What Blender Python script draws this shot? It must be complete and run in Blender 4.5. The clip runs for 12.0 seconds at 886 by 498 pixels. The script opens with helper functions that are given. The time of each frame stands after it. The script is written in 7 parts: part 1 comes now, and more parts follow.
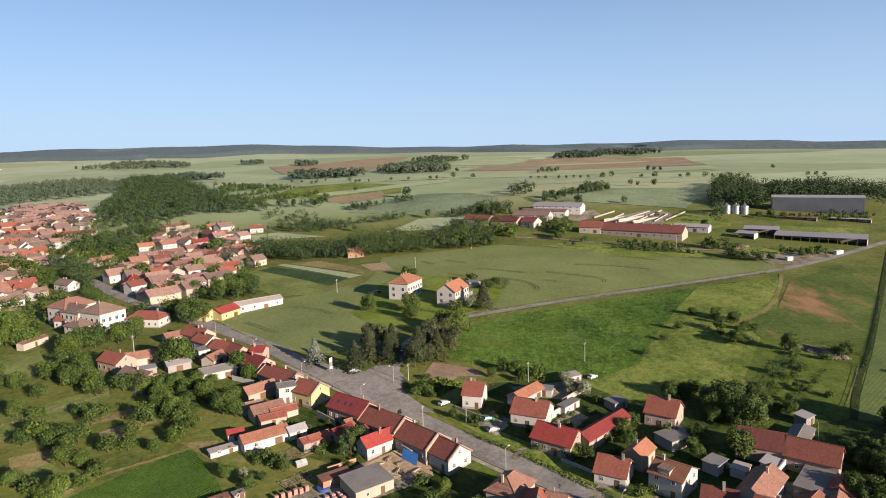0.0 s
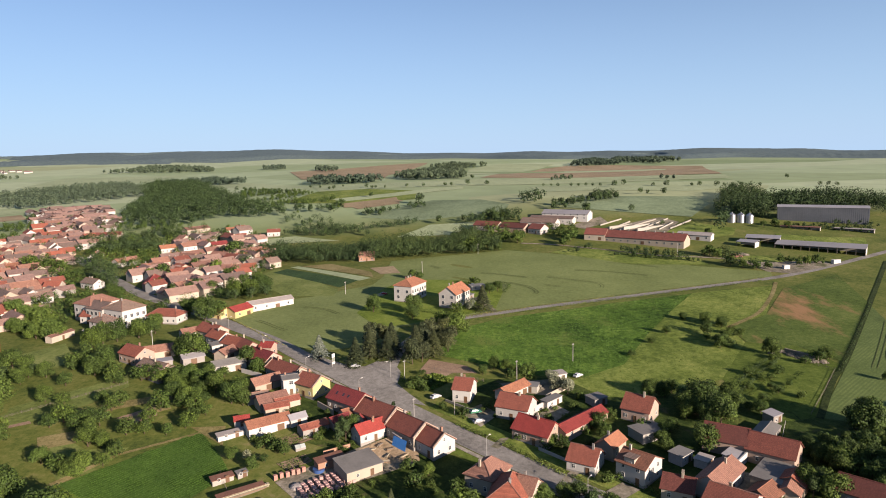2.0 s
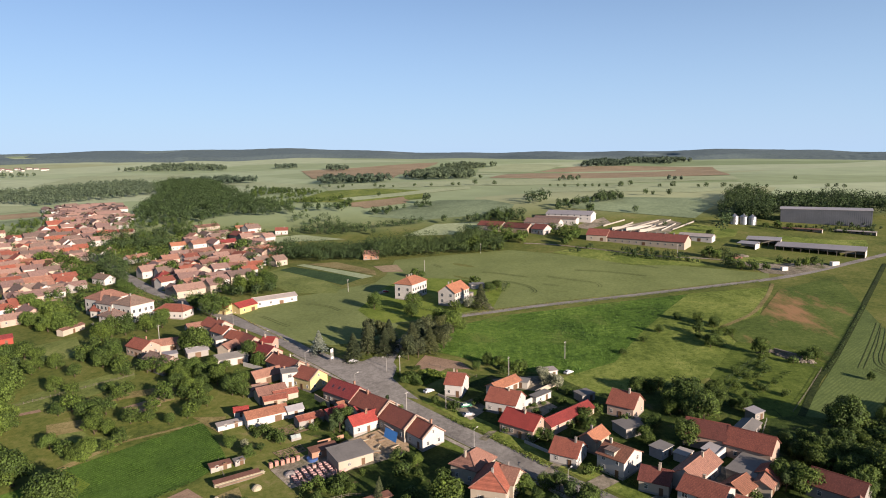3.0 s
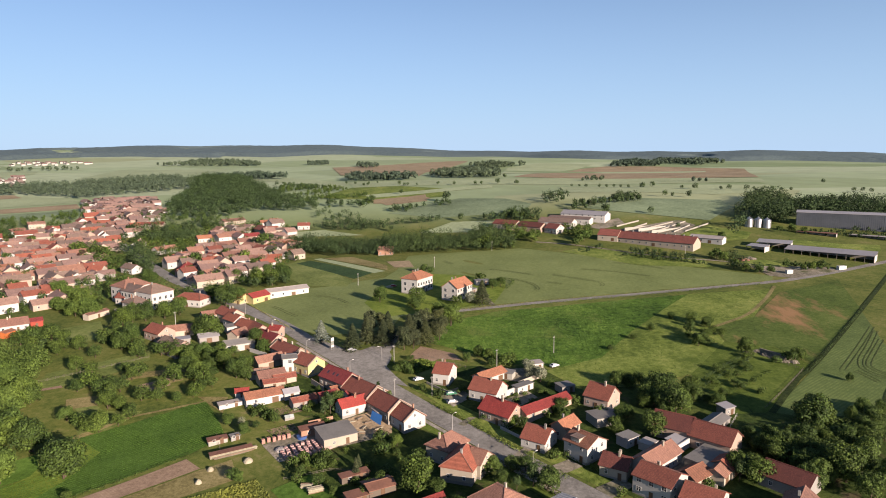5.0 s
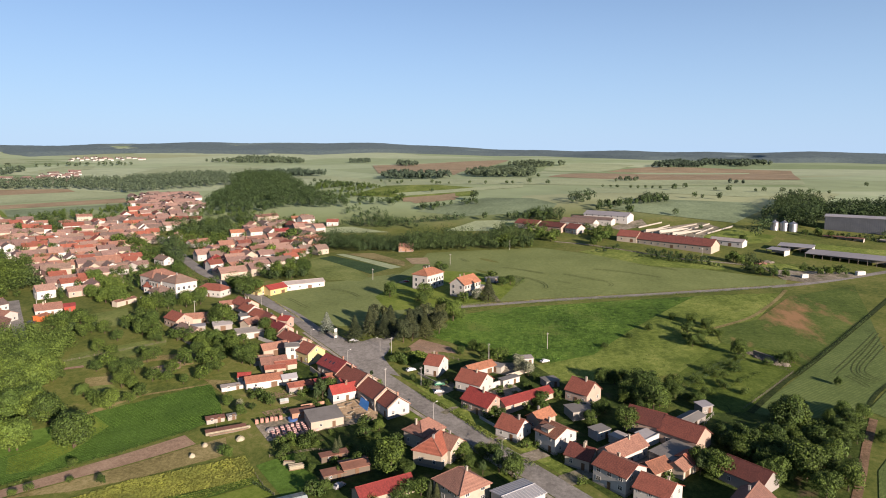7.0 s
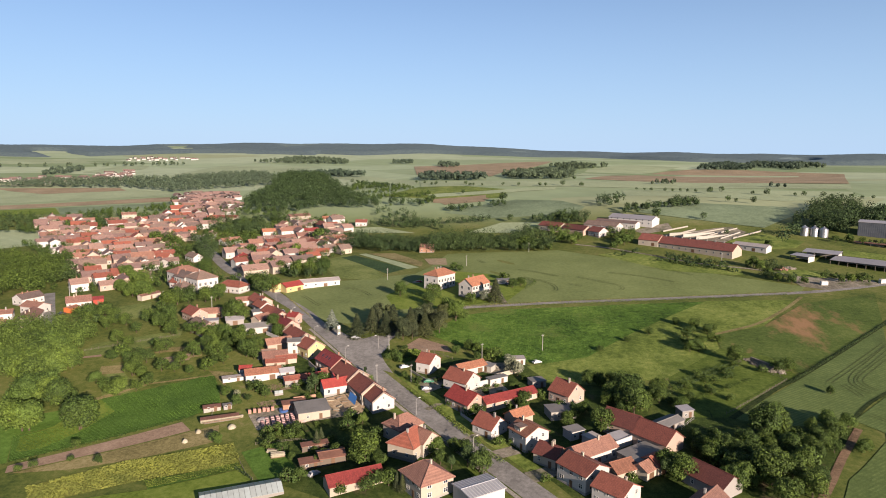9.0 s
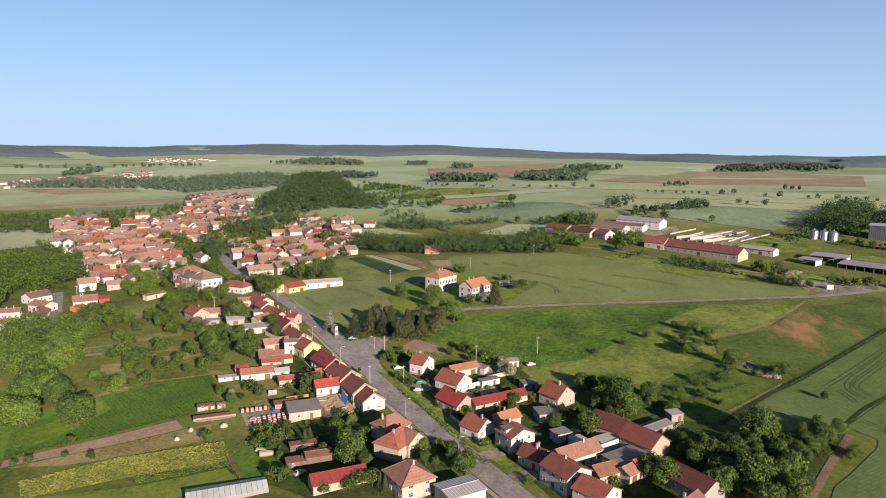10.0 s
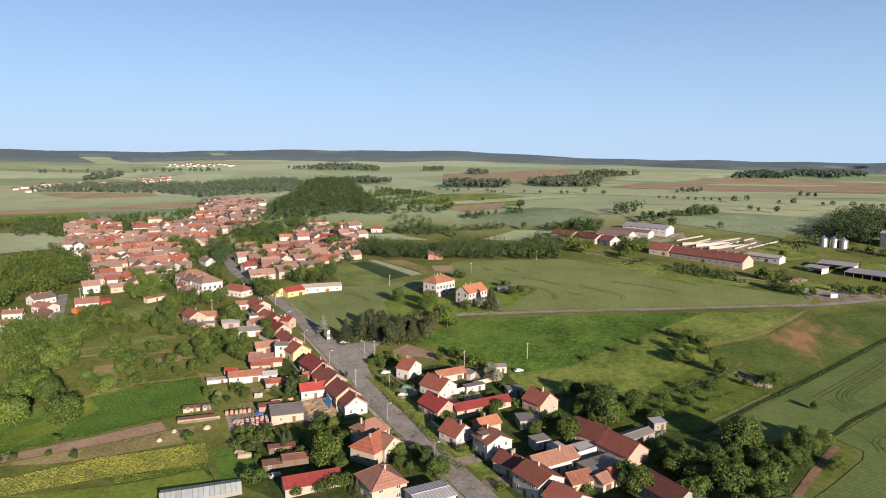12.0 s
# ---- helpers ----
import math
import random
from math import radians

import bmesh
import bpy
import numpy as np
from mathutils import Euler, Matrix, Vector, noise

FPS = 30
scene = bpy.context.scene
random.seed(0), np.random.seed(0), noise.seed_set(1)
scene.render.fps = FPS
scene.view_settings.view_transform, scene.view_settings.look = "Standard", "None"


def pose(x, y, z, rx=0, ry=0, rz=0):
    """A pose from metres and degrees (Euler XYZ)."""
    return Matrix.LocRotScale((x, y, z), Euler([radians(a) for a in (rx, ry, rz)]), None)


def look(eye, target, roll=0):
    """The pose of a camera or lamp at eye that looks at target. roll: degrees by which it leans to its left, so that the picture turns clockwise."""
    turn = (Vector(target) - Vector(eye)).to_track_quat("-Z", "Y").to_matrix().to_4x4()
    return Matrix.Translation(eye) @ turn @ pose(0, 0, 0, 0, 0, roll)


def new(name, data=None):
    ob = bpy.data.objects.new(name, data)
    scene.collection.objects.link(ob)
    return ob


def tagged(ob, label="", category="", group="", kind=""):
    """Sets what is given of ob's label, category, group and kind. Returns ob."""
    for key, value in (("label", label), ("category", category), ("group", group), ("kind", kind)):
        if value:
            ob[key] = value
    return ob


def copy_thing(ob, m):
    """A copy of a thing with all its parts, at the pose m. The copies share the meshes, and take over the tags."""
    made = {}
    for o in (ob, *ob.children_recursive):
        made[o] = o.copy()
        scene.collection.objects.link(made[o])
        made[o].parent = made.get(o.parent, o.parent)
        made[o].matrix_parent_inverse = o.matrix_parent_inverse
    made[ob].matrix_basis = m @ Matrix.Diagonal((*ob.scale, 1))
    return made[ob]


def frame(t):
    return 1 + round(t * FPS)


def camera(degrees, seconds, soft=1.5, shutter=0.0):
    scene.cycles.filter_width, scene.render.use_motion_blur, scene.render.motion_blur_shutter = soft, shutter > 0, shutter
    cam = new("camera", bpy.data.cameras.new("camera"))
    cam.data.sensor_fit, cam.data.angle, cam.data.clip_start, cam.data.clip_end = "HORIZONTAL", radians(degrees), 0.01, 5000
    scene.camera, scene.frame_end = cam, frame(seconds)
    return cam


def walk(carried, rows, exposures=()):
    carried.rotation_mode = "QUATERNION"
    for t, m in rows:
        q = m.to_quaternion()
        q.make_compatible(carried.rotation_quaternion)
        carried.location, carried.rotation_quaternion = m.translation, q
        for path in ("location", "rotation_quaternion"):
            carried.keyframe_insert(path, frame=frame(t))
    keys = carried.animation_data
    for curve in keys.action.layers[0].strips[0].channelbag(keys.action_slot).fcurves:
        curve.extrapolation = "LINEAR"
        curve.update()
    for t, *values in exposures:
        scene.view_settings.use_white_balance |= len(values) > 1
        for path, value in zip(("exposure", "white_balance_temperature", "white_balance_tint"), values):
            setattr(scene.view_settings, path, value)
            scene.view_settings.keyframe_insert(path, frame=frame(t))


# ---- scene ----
# ---- the camera and its way ----
cam = camera(67.5, 12.0, soft=1.0)
PATH = [
    (0, (1.267, 13.308, 71.518), (3.577, 112.137, 56.439), -1.548),
    (0.5, (3.100, 9.116, 71.691), (4.845, 108.056, 57.275), -1.413),
    (1, (5.382, 4.601, 72.234), (6.504, 103.603, 58.184), -1.325),
    (1.5, (8.123, 0.380, 72.626), (8.285, 99.381, 58.526), -1.279),
    (2, (11.192, -3.809, 73.222), (10.343, 95.181, 59.068), -1.152),
    (2.5, (14.705, -7.930, 73.943), (12.872, 91.036, 59.718), -1.005),
    (3, (18.320, -11.723, 74.152), (15.628, 87.226, 59.944), -0.870),
    (5, (36.167, -25.331, 75.488), (28.352, 73.304, 60.998), -0.242),
    (5.5, (41.256, -28.028, 75.817), (31.884, 70.462, 61.259), -0.063),
    (6, (46.972, -30.512, 76.038), (35.857, 67.787, 61.421), 0.086),
    (6.5, (53.050, -32.869, 76.484), (40.171, 65.203, 61.784), 0.166),
    (7, (59.249, -34.542, 76.530), (44.552, 63.274, 61.827), 0.241),
    (9, (84.384, -37.957, 78.217), (62.397, 58.490, 63.574), 0.407),
    (9.5, (89.674, -37.670, 78.484), (66.380, 58.485, 63.934), 0.434),
    (10, (94.812, -37.052, 78.895), (70.257, 58.799, 64.417), 0.459),
    (10.5, (98.967, -36.165, 78.797), (73.419, 59.454, 64.508), 0.534),
    (11, (102.838, -35.341, 78.784), (76.495, 60.091, 64.690), 0.547),
    (11.5, (105.901, -34.354, 78.737), (78.936, 60.935, 64.851), 0.577),
    (12, (108.742, -33.448, 78.764), (81.196, 61.709, 65.111), 0.571),
]
walk(cam, [(t, look(eye, target, roll)) for t, eye, target, roll in PATH], exposures=((0.0, 1.55, 6550, 20), (12.0, 1.55, 6550, 20)))

# ---- world, sun and exposure ----
SUN_FROM = math.radians(-46.0)      # the sun stands to the right of and behind the camera
SUN_UP = math.radians(16.0)
world = bpy.data.worlds.new("sky")
scene.world = world
world.use_nodes = True
wn = world.node_tree
sky = wn.nodes.new("ShaderNodeTexSky")
sky.sky_type = "NISHITA"
sky.sun_disc = False
sky.sun_elevation = SUN_UP
sky.sun_rotation = math.pi / 2 - SUN_FROM
sky.altitude = 300
sky.air_density = 1.0
sky.dust_density = 0.25
sky.ozone_density = 6.0
veil = wn.nodes.new("ShaderNodeMix")          # thin even haze over the clear sky
veil.data_type = "RGBA"
where = wn.nodes.new("ShaderNodeTexCoord")
up = wn.nodes.new("ShaderNodeSeparateXYZ")
wn.links.new(where.outputs["Generated"], up.inputs[0])
thin = wn.nodes.new("ShaderNodeMapRange")      # the haze thins out with height
thin.inputs[1].default_value, thin.inputs[2].default_value = 0.0, 0.3
thin.inputs[3].default_value, thin.inputs[4].default_value = 0.82, 0.2
wn.links.new(up.outputs["Z"], thin.inputs[0])
wn.links.new(thin.outputs[0], veil.inputs[0])
veil.inputs[7].default_value = (4.85, 7.3, 9.7, 1)
wn.links.new(sky.outputs[0], veil.inputs[6])
wn.links.new(veil.outputs[2], wn.nodes["Background"].inputs[0])
wn.nodes["Background"].inputs[1].default_value = 0.036
sun_data = bpy.data.lights.new("sun", "SUN")
sun_data.energy = 5.0
sun_data.angle = math.radians(0.6)
sun_data.color = (1.0, 0.87, 0.69)
sun = new("sun", sun_data)
sun.matrix_world = look((300 * math.cos(SUN_FROM), 300 * math.sin(SUN_FROM), 300 * math.tan(SUN_UP)), (0, 0, 0))


# ---- materials ----
MATS = {}


def shade(name, rough=0.8, spec=0.3):
    m = bpy.data.materials.new(name)
    m.use_nodes = True
    b = m.node_tree.nodes["Principled BSDF"]
    b.inputs["Roughness"].default_value = rough
    b.inputs["Specular IOR Level"].default_value = spec
    MATS[name] = m
    return m, m.node_tree, b


def node(nt, kind, **values):
    n = nt.nodes.new(kind)
    for key, v in values.items():
        n.inputs[key.replace("_", " ")].default_value = v
    return n


def noise_at(nt, coord, scale, detail=4.0, rough=0.6, stretch=None):
    n = node(nt, "ShaderNodeTexNoise", Scale=scale, Detail=detail, Roughness=rough)
    if stretch:
        mp = nt.nodes.new("ShaderNodeMapping")
        mp.inputs["Rotation"].default_value = (0, 0, radians(stretch[0]))
        mp.inputs["Scale"].default_value = stretch[1]
        nt.links.new(coord, mp.inputs[0])
        coord = mp.outputs[0]
    nt.links.new(coord, n.inputs["Vector"])
    return n.outputs["Fac"]


def ramp(nt, fac, stops):
    r = nt.nodes.new("ShaderNodeValToRGB")
    e = r.color_ramp.elements
    while len(e) < len(stops):
        e.new(0.5)
    for el, (p, c) in zip(e, stops):
        el.position, el.color = p, (*c, 1)
    nt.links.new(fac, r.inputs[0])
    return r.outputs[0]


def mixed(nt, a, b, fac, how="MIX"):
    m = nt.nodes.new("ShaderNodeMix")
    m.data_type, m.blend_type = "RGBA", how
    for sock, v in ((m.inputs[0], fac), (m.inputs[6], a), (m.inputs[7], b)):
        if isinstance(v, (int, float)):
            sock.default_value = v
        elif isinstance(v, tuple):
            sock.default_value = (*v, 1)
        else:
            nt.links.new(v, sock)
    return m.outputs[2]


def bumped(nt, b, height, strength, dist):
    n = node(nt, "ShaderNodeBump", Strength=strength, Distance=dist)
    nt.links.new(height, n.inputs["Height"])
    nt.links.new(n.outputs[0], b.inputs["Normal"])


def place_coord(nt):
    return nt.nodes.new("ShaderNodeNewGeometry").outputs["Position"]


def object_coord(nt):
    return nt.nodes.new("ShaderNodeTexCoord").outputs["Object"]


def land(name, lo, mid, hi, fine=2.0, coarse=0.03, bump=0.3, rows=None, stain=None, gap=0.4):
    """Grown or tilled ground: three shades at two scales, rows at an angle (degrees, metres apart), stains of another colour."""
    m, nt, b = shade(name, 0.95, 0.1)
    lo, mid, hi = (tuple(k * s for k in q) for q, s in ((lo, 0.40), (mid, 0.535), (hi, 0.635)))
    p = place_coord(nt)
    f = noise_at(nt, p, fine, 8, 0.8)
    c = noise_at(nt, p, coarse, 6, 0.65)
    v = mixed(nt, f, c, 0.42)
    col = ramp(nt, v, ((0.4, lo), (0.5, mid), (0.6, hi)))
    if stain:
        s = ramp(nt, noise_at(nt, p, stain[1], 6, 0.7, stain[3] if len(stain) > 3 else None), ((stain[2], (0, 0, 0)), (stain[2] + 0.12, (1, 1, 1))))
        col = mixed(nt, col, tuple(k * 0.54 for k in stain[0]), s)
    height = f
    if rows:
        w = nt.nodes.new("ShaderNodeTexWave")
        mp = nt.nodes.new("ShaderNodeMapping")
        mp.inputs["Rotation"].default_value = (0, 0, radians(rows[0]))
        nt.links.new(p, mp.inputs[0])
        nt.links.new(mp.outputs[0], w.inputs[0])
        w.inputs["Scale"].default_value = 0.314 / rows[1]
        w.inputs["Distortion"].default_value = 0.6
        w.inputs["Detail"].default_value = 3.0
        dark = tuple(k * (1 - gap) for k in mid)
        col = mixed(nt, col, mixed(nt, dark, col, w.outputs["Fac"]), 0.7)
    nt.links.new(col, b.inputs["Base Color"])
    bumped(nt, b, height, 0.9, bump)
    return m


land("wheat", (0.185, 0.235, 0.076), (0.22, 0.268, 0.094), (0.255, 0.295, 0.112), 0.5, 0.02, 0.25, rows=(48, 1.3), gap=0.10)
land("wheatgrass", (0.15, 0.2, 0.05), (0.19, 0.235, 0.065), (0.24, 0.265, 0.09), 0.5, 0.04, 0.2)
land("greenwheat", (0.105, 0.155, 0.046), (0.13, 0.185, 0.056), (0.16, 0.21, 0.068), 0.5, 0.02, 0.3, rows=(48, 1.3), gap=0.14)
land("orchardgrass", (0.075, 0.12, 0.018), (0.11, 0.16, 0.026), (0.15, 0.19, 0.04), 0.5, 0.06, 0.2)
land("lawn", (0.12, 0.18, 0.024), (0.165, 0.23, 0.034), (0.205, 0.25, 0.05), 0.5, 0.05, 0.12)
land("darkcrop", (0.035, 0.075, 0.026), (0.05, 0.1, 0.036), (0.075, 0.13, 0.045), 0.6, 0.05, 0.25, rows=(-48, 2.2))
land("darkcrop2", (0.05, 0.11, 0.017), (0.07, 0.145, 0.024), (0.1, 0.18, 0.036), 0.7, 0.06, 0.3)
land("greencrop", (0.085, 0.165, 0.024), (0.105, 0.2, 0.03), (0.135, 0.23, 0.042), 0.6, 0.04, 0.2)
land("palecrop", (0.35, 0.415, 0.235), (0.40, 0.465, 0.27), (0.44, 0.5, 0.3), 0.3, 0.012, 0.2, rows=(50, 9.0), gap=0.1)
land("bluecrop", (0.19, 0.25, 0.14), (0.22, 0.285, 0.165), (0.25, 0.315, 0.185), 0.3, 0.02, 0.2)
land("soil", (0.31, 0.235, 0.145), (0.39, 0.30, 0.185), (0.46, 0.355, 0.225), 0.4, 0.02, 0.2, rows=(50, 4.0), gap=0.12)
land("tilled", (0.28, 0.19, 0.13), (0.36, 0.25, 0.175), (0.43, 0.31, 0.22), 0.9, 0.08, 0.15, rows=(41, 0.8), gap=0.14)
land("weeds", (0.04, 0.095, 0.012), (0.095, 0.185, 0.024), (0.17, 0.26, 0.045), 0.33, 0.03, 0.9, stain=((0.17, 0.225, 0.05), 0.035, 0.56))
land("drygrass", (0.12, 0.18, 0.03), (0.19, 0.25, 0.05), (0.28, 0.31, 0.085), 0.35, 0.035, 0.5, stain=((0.10, 0.15, 0.025), 0.03, 0.54))
land("drylawn", (0.21, 0.18, 0.07), (0.28, 0.235, 0.10), (0.34, 0.285, 0.14), 0.8, 0.06, 0.12)
land("yellowgrass", (0.15, 0.175, 0.032), (0.2, 0.215, 0.045), (0.255, 0.25, 0.07), 0.7, 0.08, 0.5)
land("sparse", (0.07, 0.115, 0.022), (0.1, 0.15, 0.03), (0.14, 0.175, 0.045), 0.5, 0.03, 0.2,
     stain=((0.38, 0.22, 0.11), 0.022, 0.53, (40, (1, 0.45, 1))))
land("earth", (0.16, 0.105, 0.065), (0.22, 0.145, 0.09), (0.29, 0.19, 0.12), 0.9, 0.1, 0.2, stain=((0.1, 0.12, 0.03), 0.12, 0.55))
land("gravel", (0.2, 0.18, 0.13), (0.29, 0.255, 0.195), (0.4, 0.35, 0.28), 0.5, 0.05, 0.1, stain=((0.12, 0.13, 0.06), 0.06, 0.54))
land("sand", (0.42, 0.3, 0.18), (0.52, 0.38, 0.24), (0.6, 0.45, 0.3), 0.6, 0.12, 0.25, stain=((0.3, 0.22, 0.14), 0.15, 0.55))
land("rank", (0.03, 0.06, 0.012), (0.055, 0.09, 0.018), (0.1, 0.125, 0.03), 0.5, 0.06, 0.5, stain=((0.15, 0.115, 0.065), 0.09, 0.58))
land("asphalt", (0.26, 0.243, 0.222), (0.292, 0.274, 0.25), (0.33, 0.31, 0.285), 0.7, 0.09, 0.02, stain=((0.22, 0.2, 0.175), 0.1, 0.57))
land("paving", (0.3, 0.27, 0.22), (0.37, 0.33, 0.275), (0.43, 0.39, 0.33), 1.2, 0.2, 0.03)
land("ditch_growth", (0.02, 0.035, 0.01), (0.035, 0.055, 0.014), (0.055, 0.075, 0.02), 0.8, 0.1, 0.2)
land("tram", (0.08, 0.1, 0.034), (0.1, 0.125, 0.042), (0.12, 0.145, 0.05), 0.8, 0.1, 0.1)


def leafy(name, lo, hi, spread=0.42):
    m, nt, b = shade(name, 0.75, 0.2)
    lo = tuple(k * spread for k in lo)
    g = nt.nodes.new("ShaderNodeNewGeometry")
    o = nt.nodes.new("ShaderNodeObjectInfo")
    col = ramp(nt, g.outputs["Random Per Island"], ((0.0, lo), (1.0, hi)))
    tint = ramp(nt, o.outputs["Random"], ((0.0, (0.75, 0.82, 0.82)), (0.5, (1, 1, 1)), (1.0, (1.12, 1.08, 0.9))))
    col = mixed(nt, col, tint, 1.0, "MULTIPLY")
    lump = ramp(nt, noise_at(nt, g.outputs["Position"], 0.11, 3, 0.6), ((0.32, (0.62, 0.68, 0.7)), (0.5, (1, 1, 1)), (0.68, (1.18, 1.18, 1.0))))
    col = mixed(nt, col, lump, 1.0, "MULTIPLY")
    nt.links.new(col, b.inputs["Base Color"])
    t = nt.nodes.new("ShaderNodeBsdfTranslucent")
    nt.links.new(col, t.inputs[0])
    mx = nt.nodes.new("ShaderNodeMixShader")
    mx.inputs[0].default_value = 0.12
    nt.links.new(b.outputs[0], mx.inputs[1])
    nt.links.new(t.outputs[0], mx.inputs[2])
    nt.links.new(mx.outputs[0], nt.nodes["Material Output"].inputs[0])
    return m


leafy("leaf", (0.03, 0.055, 0.011), (0.072, 0.112, 0.022))
leafy("leaf_light", (0.055, 0.09, 0.016), (0.088, 0.132, 0.026), 0.6)
leafy("leaf_dark", (0.022, 0.043, 0.015), (0.052, 0.084, 0.028))
leafy("needle", (0.03, 0.045, 0.02), (0.08, 0.092, 0.042))
leafy("needle_silver", (0.12, 0.15, 0.13), (0.22, 0.25, 0.22))
leafy("leaf_grey", (0.12, 0.14, 0.08), (0.24, 0.25, 0.17))
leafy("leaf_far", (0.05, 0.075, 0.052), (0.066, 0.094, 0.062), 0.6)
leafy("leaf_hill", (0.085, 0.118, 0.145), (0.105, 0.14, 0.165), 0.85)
leafy("weed_leaf", (0.07, 0.12, 0.02), (0.13, 0.17, 0.034))
leafy("crop_leaf", (0.04, 0.085, 0.015), (0.065, 0.125, 0.022), 0.8)
leafy("tall_grass", (0.105, 0.125, 0.03), (0.135, 0.15, 0.038), 0.85)
leafy("straw", (0.13, 0.14, 0.035), (0.23, 0.22, 0.08))


def plain(name, col, rough=0.8, metal=0.0, vary=0.25, scale=1.5, spec=0.3, bump=0.01):
    m, nt, b = shade(name, rough, spec)
    col = tuple(k * 0.575 for k in col)
    p = object_coord(nt)
    a = noise_at(nt, p, scale, 6, 0.7)
    c = noise_at(nt, p, scale * 0.15, 3, 0.5)
    v = mixed(nt, a, c, 0.5)
    col_out = ramp(nt, v, ((0.3, tuple(k * (1 - vary) for k in col)), (0.5, col), (0.72, tuple(min(k * (1 + vary * 0.6), 0.9) for k in col))))
    o = nt.nodes.new("ShaderNodeObjectInfo")
    tint = ramp(nt, o.outputs["Random"], ((0.0, (0.88, 0.86, 0.84)), (1.0, (1.06, 1.06, 1.06))))
    nt.links.new(mixed(nt, col_out, tint, 1.0, "MULTIPLY"), b.inputs["Base Color"])
    b.inputs["Metallic"].default_value = metal
    bumped(nt, b, a, 0.5, bump)
    return m


def tiled(name, col, rows=0.34, vary=0.35):
    """Roof tiles in courses up the slope, weathered, with odd new tiles and moss."""
    m, nt, b = shade(name, 0.8, 0.25)
    col = tuple(k * 0.575 for k in col)
    p = object_coord(nt)
    o = nt.nodes.new("ShaderNodeObjectInfo")
    sep = nt.nodes.new("ShaderNodeSeparateXYZ")
    nt.links.new(p, sep.inputs[0])
    brick = nt.nodes.new("ShaderNodeTexBrick")
    comb = nt.nodes.new("ShaderNodeCombineXYZ")
    nt.links.new(sep.outputs["X"], comb.inputs[0])
    nt.links.new(sep.outputs["Z"], comb.inputs[1])
    nt.links.new(comb.outputs[0], brick.inputs[0])
    for key, v in (("Color1", tuple(k * 0.8 for k in col)), ("Color2", tuple(min(k * 1.15, 0.9) for k in col)), ("Mortar", tuple(k * 0.5 for k in col))):
        brick.inputs[key].default_value = (*v, 1)
    brick.inputs["Scale"].default_value = 1.0
    brick.inputs["Mortar Size"].default_value = 0.02
    brick.inputs["Brick Width"].default_value = 0.3
    brick.inputs["Row Height"].default_value = rows * 0.55
    big = noise_at(nt, p, 0.35, 5, 0.65)
    fine = noise_at(nt, p, 2.2, 5, 0.75)
    col1 = mixed(nt, brick.outputs["Color"], ramp(nt, mixed(nt, big, fine, 0.5), ((0.32, tuple([1 - vary] * 3)), (0.52, (1, 1, 1)), (0.7, (1.12, 1.08, 1.02)))), 1.0, "MULTIPLY")
    moss = ramp(nt, noise_at(nt, p, 0.8, 6, 0.8), ((0.62, (0, 0, 0)), (0.78, (0.5, 0.5, 0.5))))
    col1 = mixed(nt, col1, (0.10, 0.085, 0.06), moss)
    tint = ramp(nt, o.outputs["Random"], ((0.0, (0.7, 0.72, 0.76)), (0.5, (0.95, 0.95, 0.97)), (1.0, (1.15, 1.14, 1.08))))
    nt.links.new(mixed(nt, col1, tint, 1.0, "MULTIPLY"), b.inputs["Base Color"])
    bumped(nt, b, brick.outputs["Fac"], 0.6, 0.04)
    return m


for key, c in dict(faded=(0.36, 0.225, 0.19), salmon=(0.38, 0.195, 0.145), orange=(0.44, 0.19, 0.115), red=(0.40, 0.065, 0.055), maroon=(0.30, 0.055, 0.055), brown=(0.35, 0.115, 0.08),
                   redbrown=(0.40, 0.13, 0.085), taupe=(0.28, 0.195, 0.16), barnred=(0.36, 0.12, 0.09), oldred=(0.25, 0.08, 0.06)).items():
    tiled("roof_" + key, c)
plain("roof_grey", (0.22, 0.21, 0.2), 0.7, 0.0, 0.3)
plain("roof_sheet", (0.5, 0.5, 0.53), 0.5, 0.1, 0.2)
plain("roof_pale", (0.4, 0.36, 0.34), 0.7, 0.0, 0.3)
plain("roof_rust", (0.27, 0.13, 0.09), 0.7, 0.2, 0.45)
plain("roof_metal", (0.36, 0.35, 0.37), 0.6, 0.1, 0.25, 0.6)
for key, c in dict(white=(0.55, 0.535, 0.51), wood=(0.15, 0.12, 0.095), cream=(0.46, 0.40, 0.325), pink=(0.45, 0.34, 0.28), yellow=(0.62, 0.51, 0.25), grey=(0.32, 0.3, 0.28),
                   brick=(0.45, 0.26, 0.18), orange=(0.55, 0.16, 0.05), red=(0.35, 0.07, 0.05), concrete=(0.4, 0.38, 0.34)).items():
    plain("wall_" + key, c, 0.9, 0, 0.16, 0.8, 0.15, 0.02)
plain("rubble", (0.3, 0.27, 0.22), 0.95, 0, 0.55, 1.6, 0.1, 0.25)
plain("bark", (0.11, 0.085, 0.06), 0.95, 0, 0.4, 3.0, 0.1, 0.05)
plain("timber", (0.24, 0.16, 0.10), 0.9, 0, 0.4, 2.0)
plain("old_timber", (0.2, 0.17, 0.14), 0.9, 0, 0.4, 2.0)
plain("steel", (0.55, 0.56, 0.58), 0.35, 0.8, 0.15)
plain("corrugated", (0.12, 0.135, 0.16), 0.65, 0.1, 0.3, 0.5)
plain("frame_white", (0.75, 0.74, 0.7), 0.5, 0, 0.08)
plain("chimney_brick", (0.36, 0.2, 0.14), 0.9, 0, 0.35, 4)
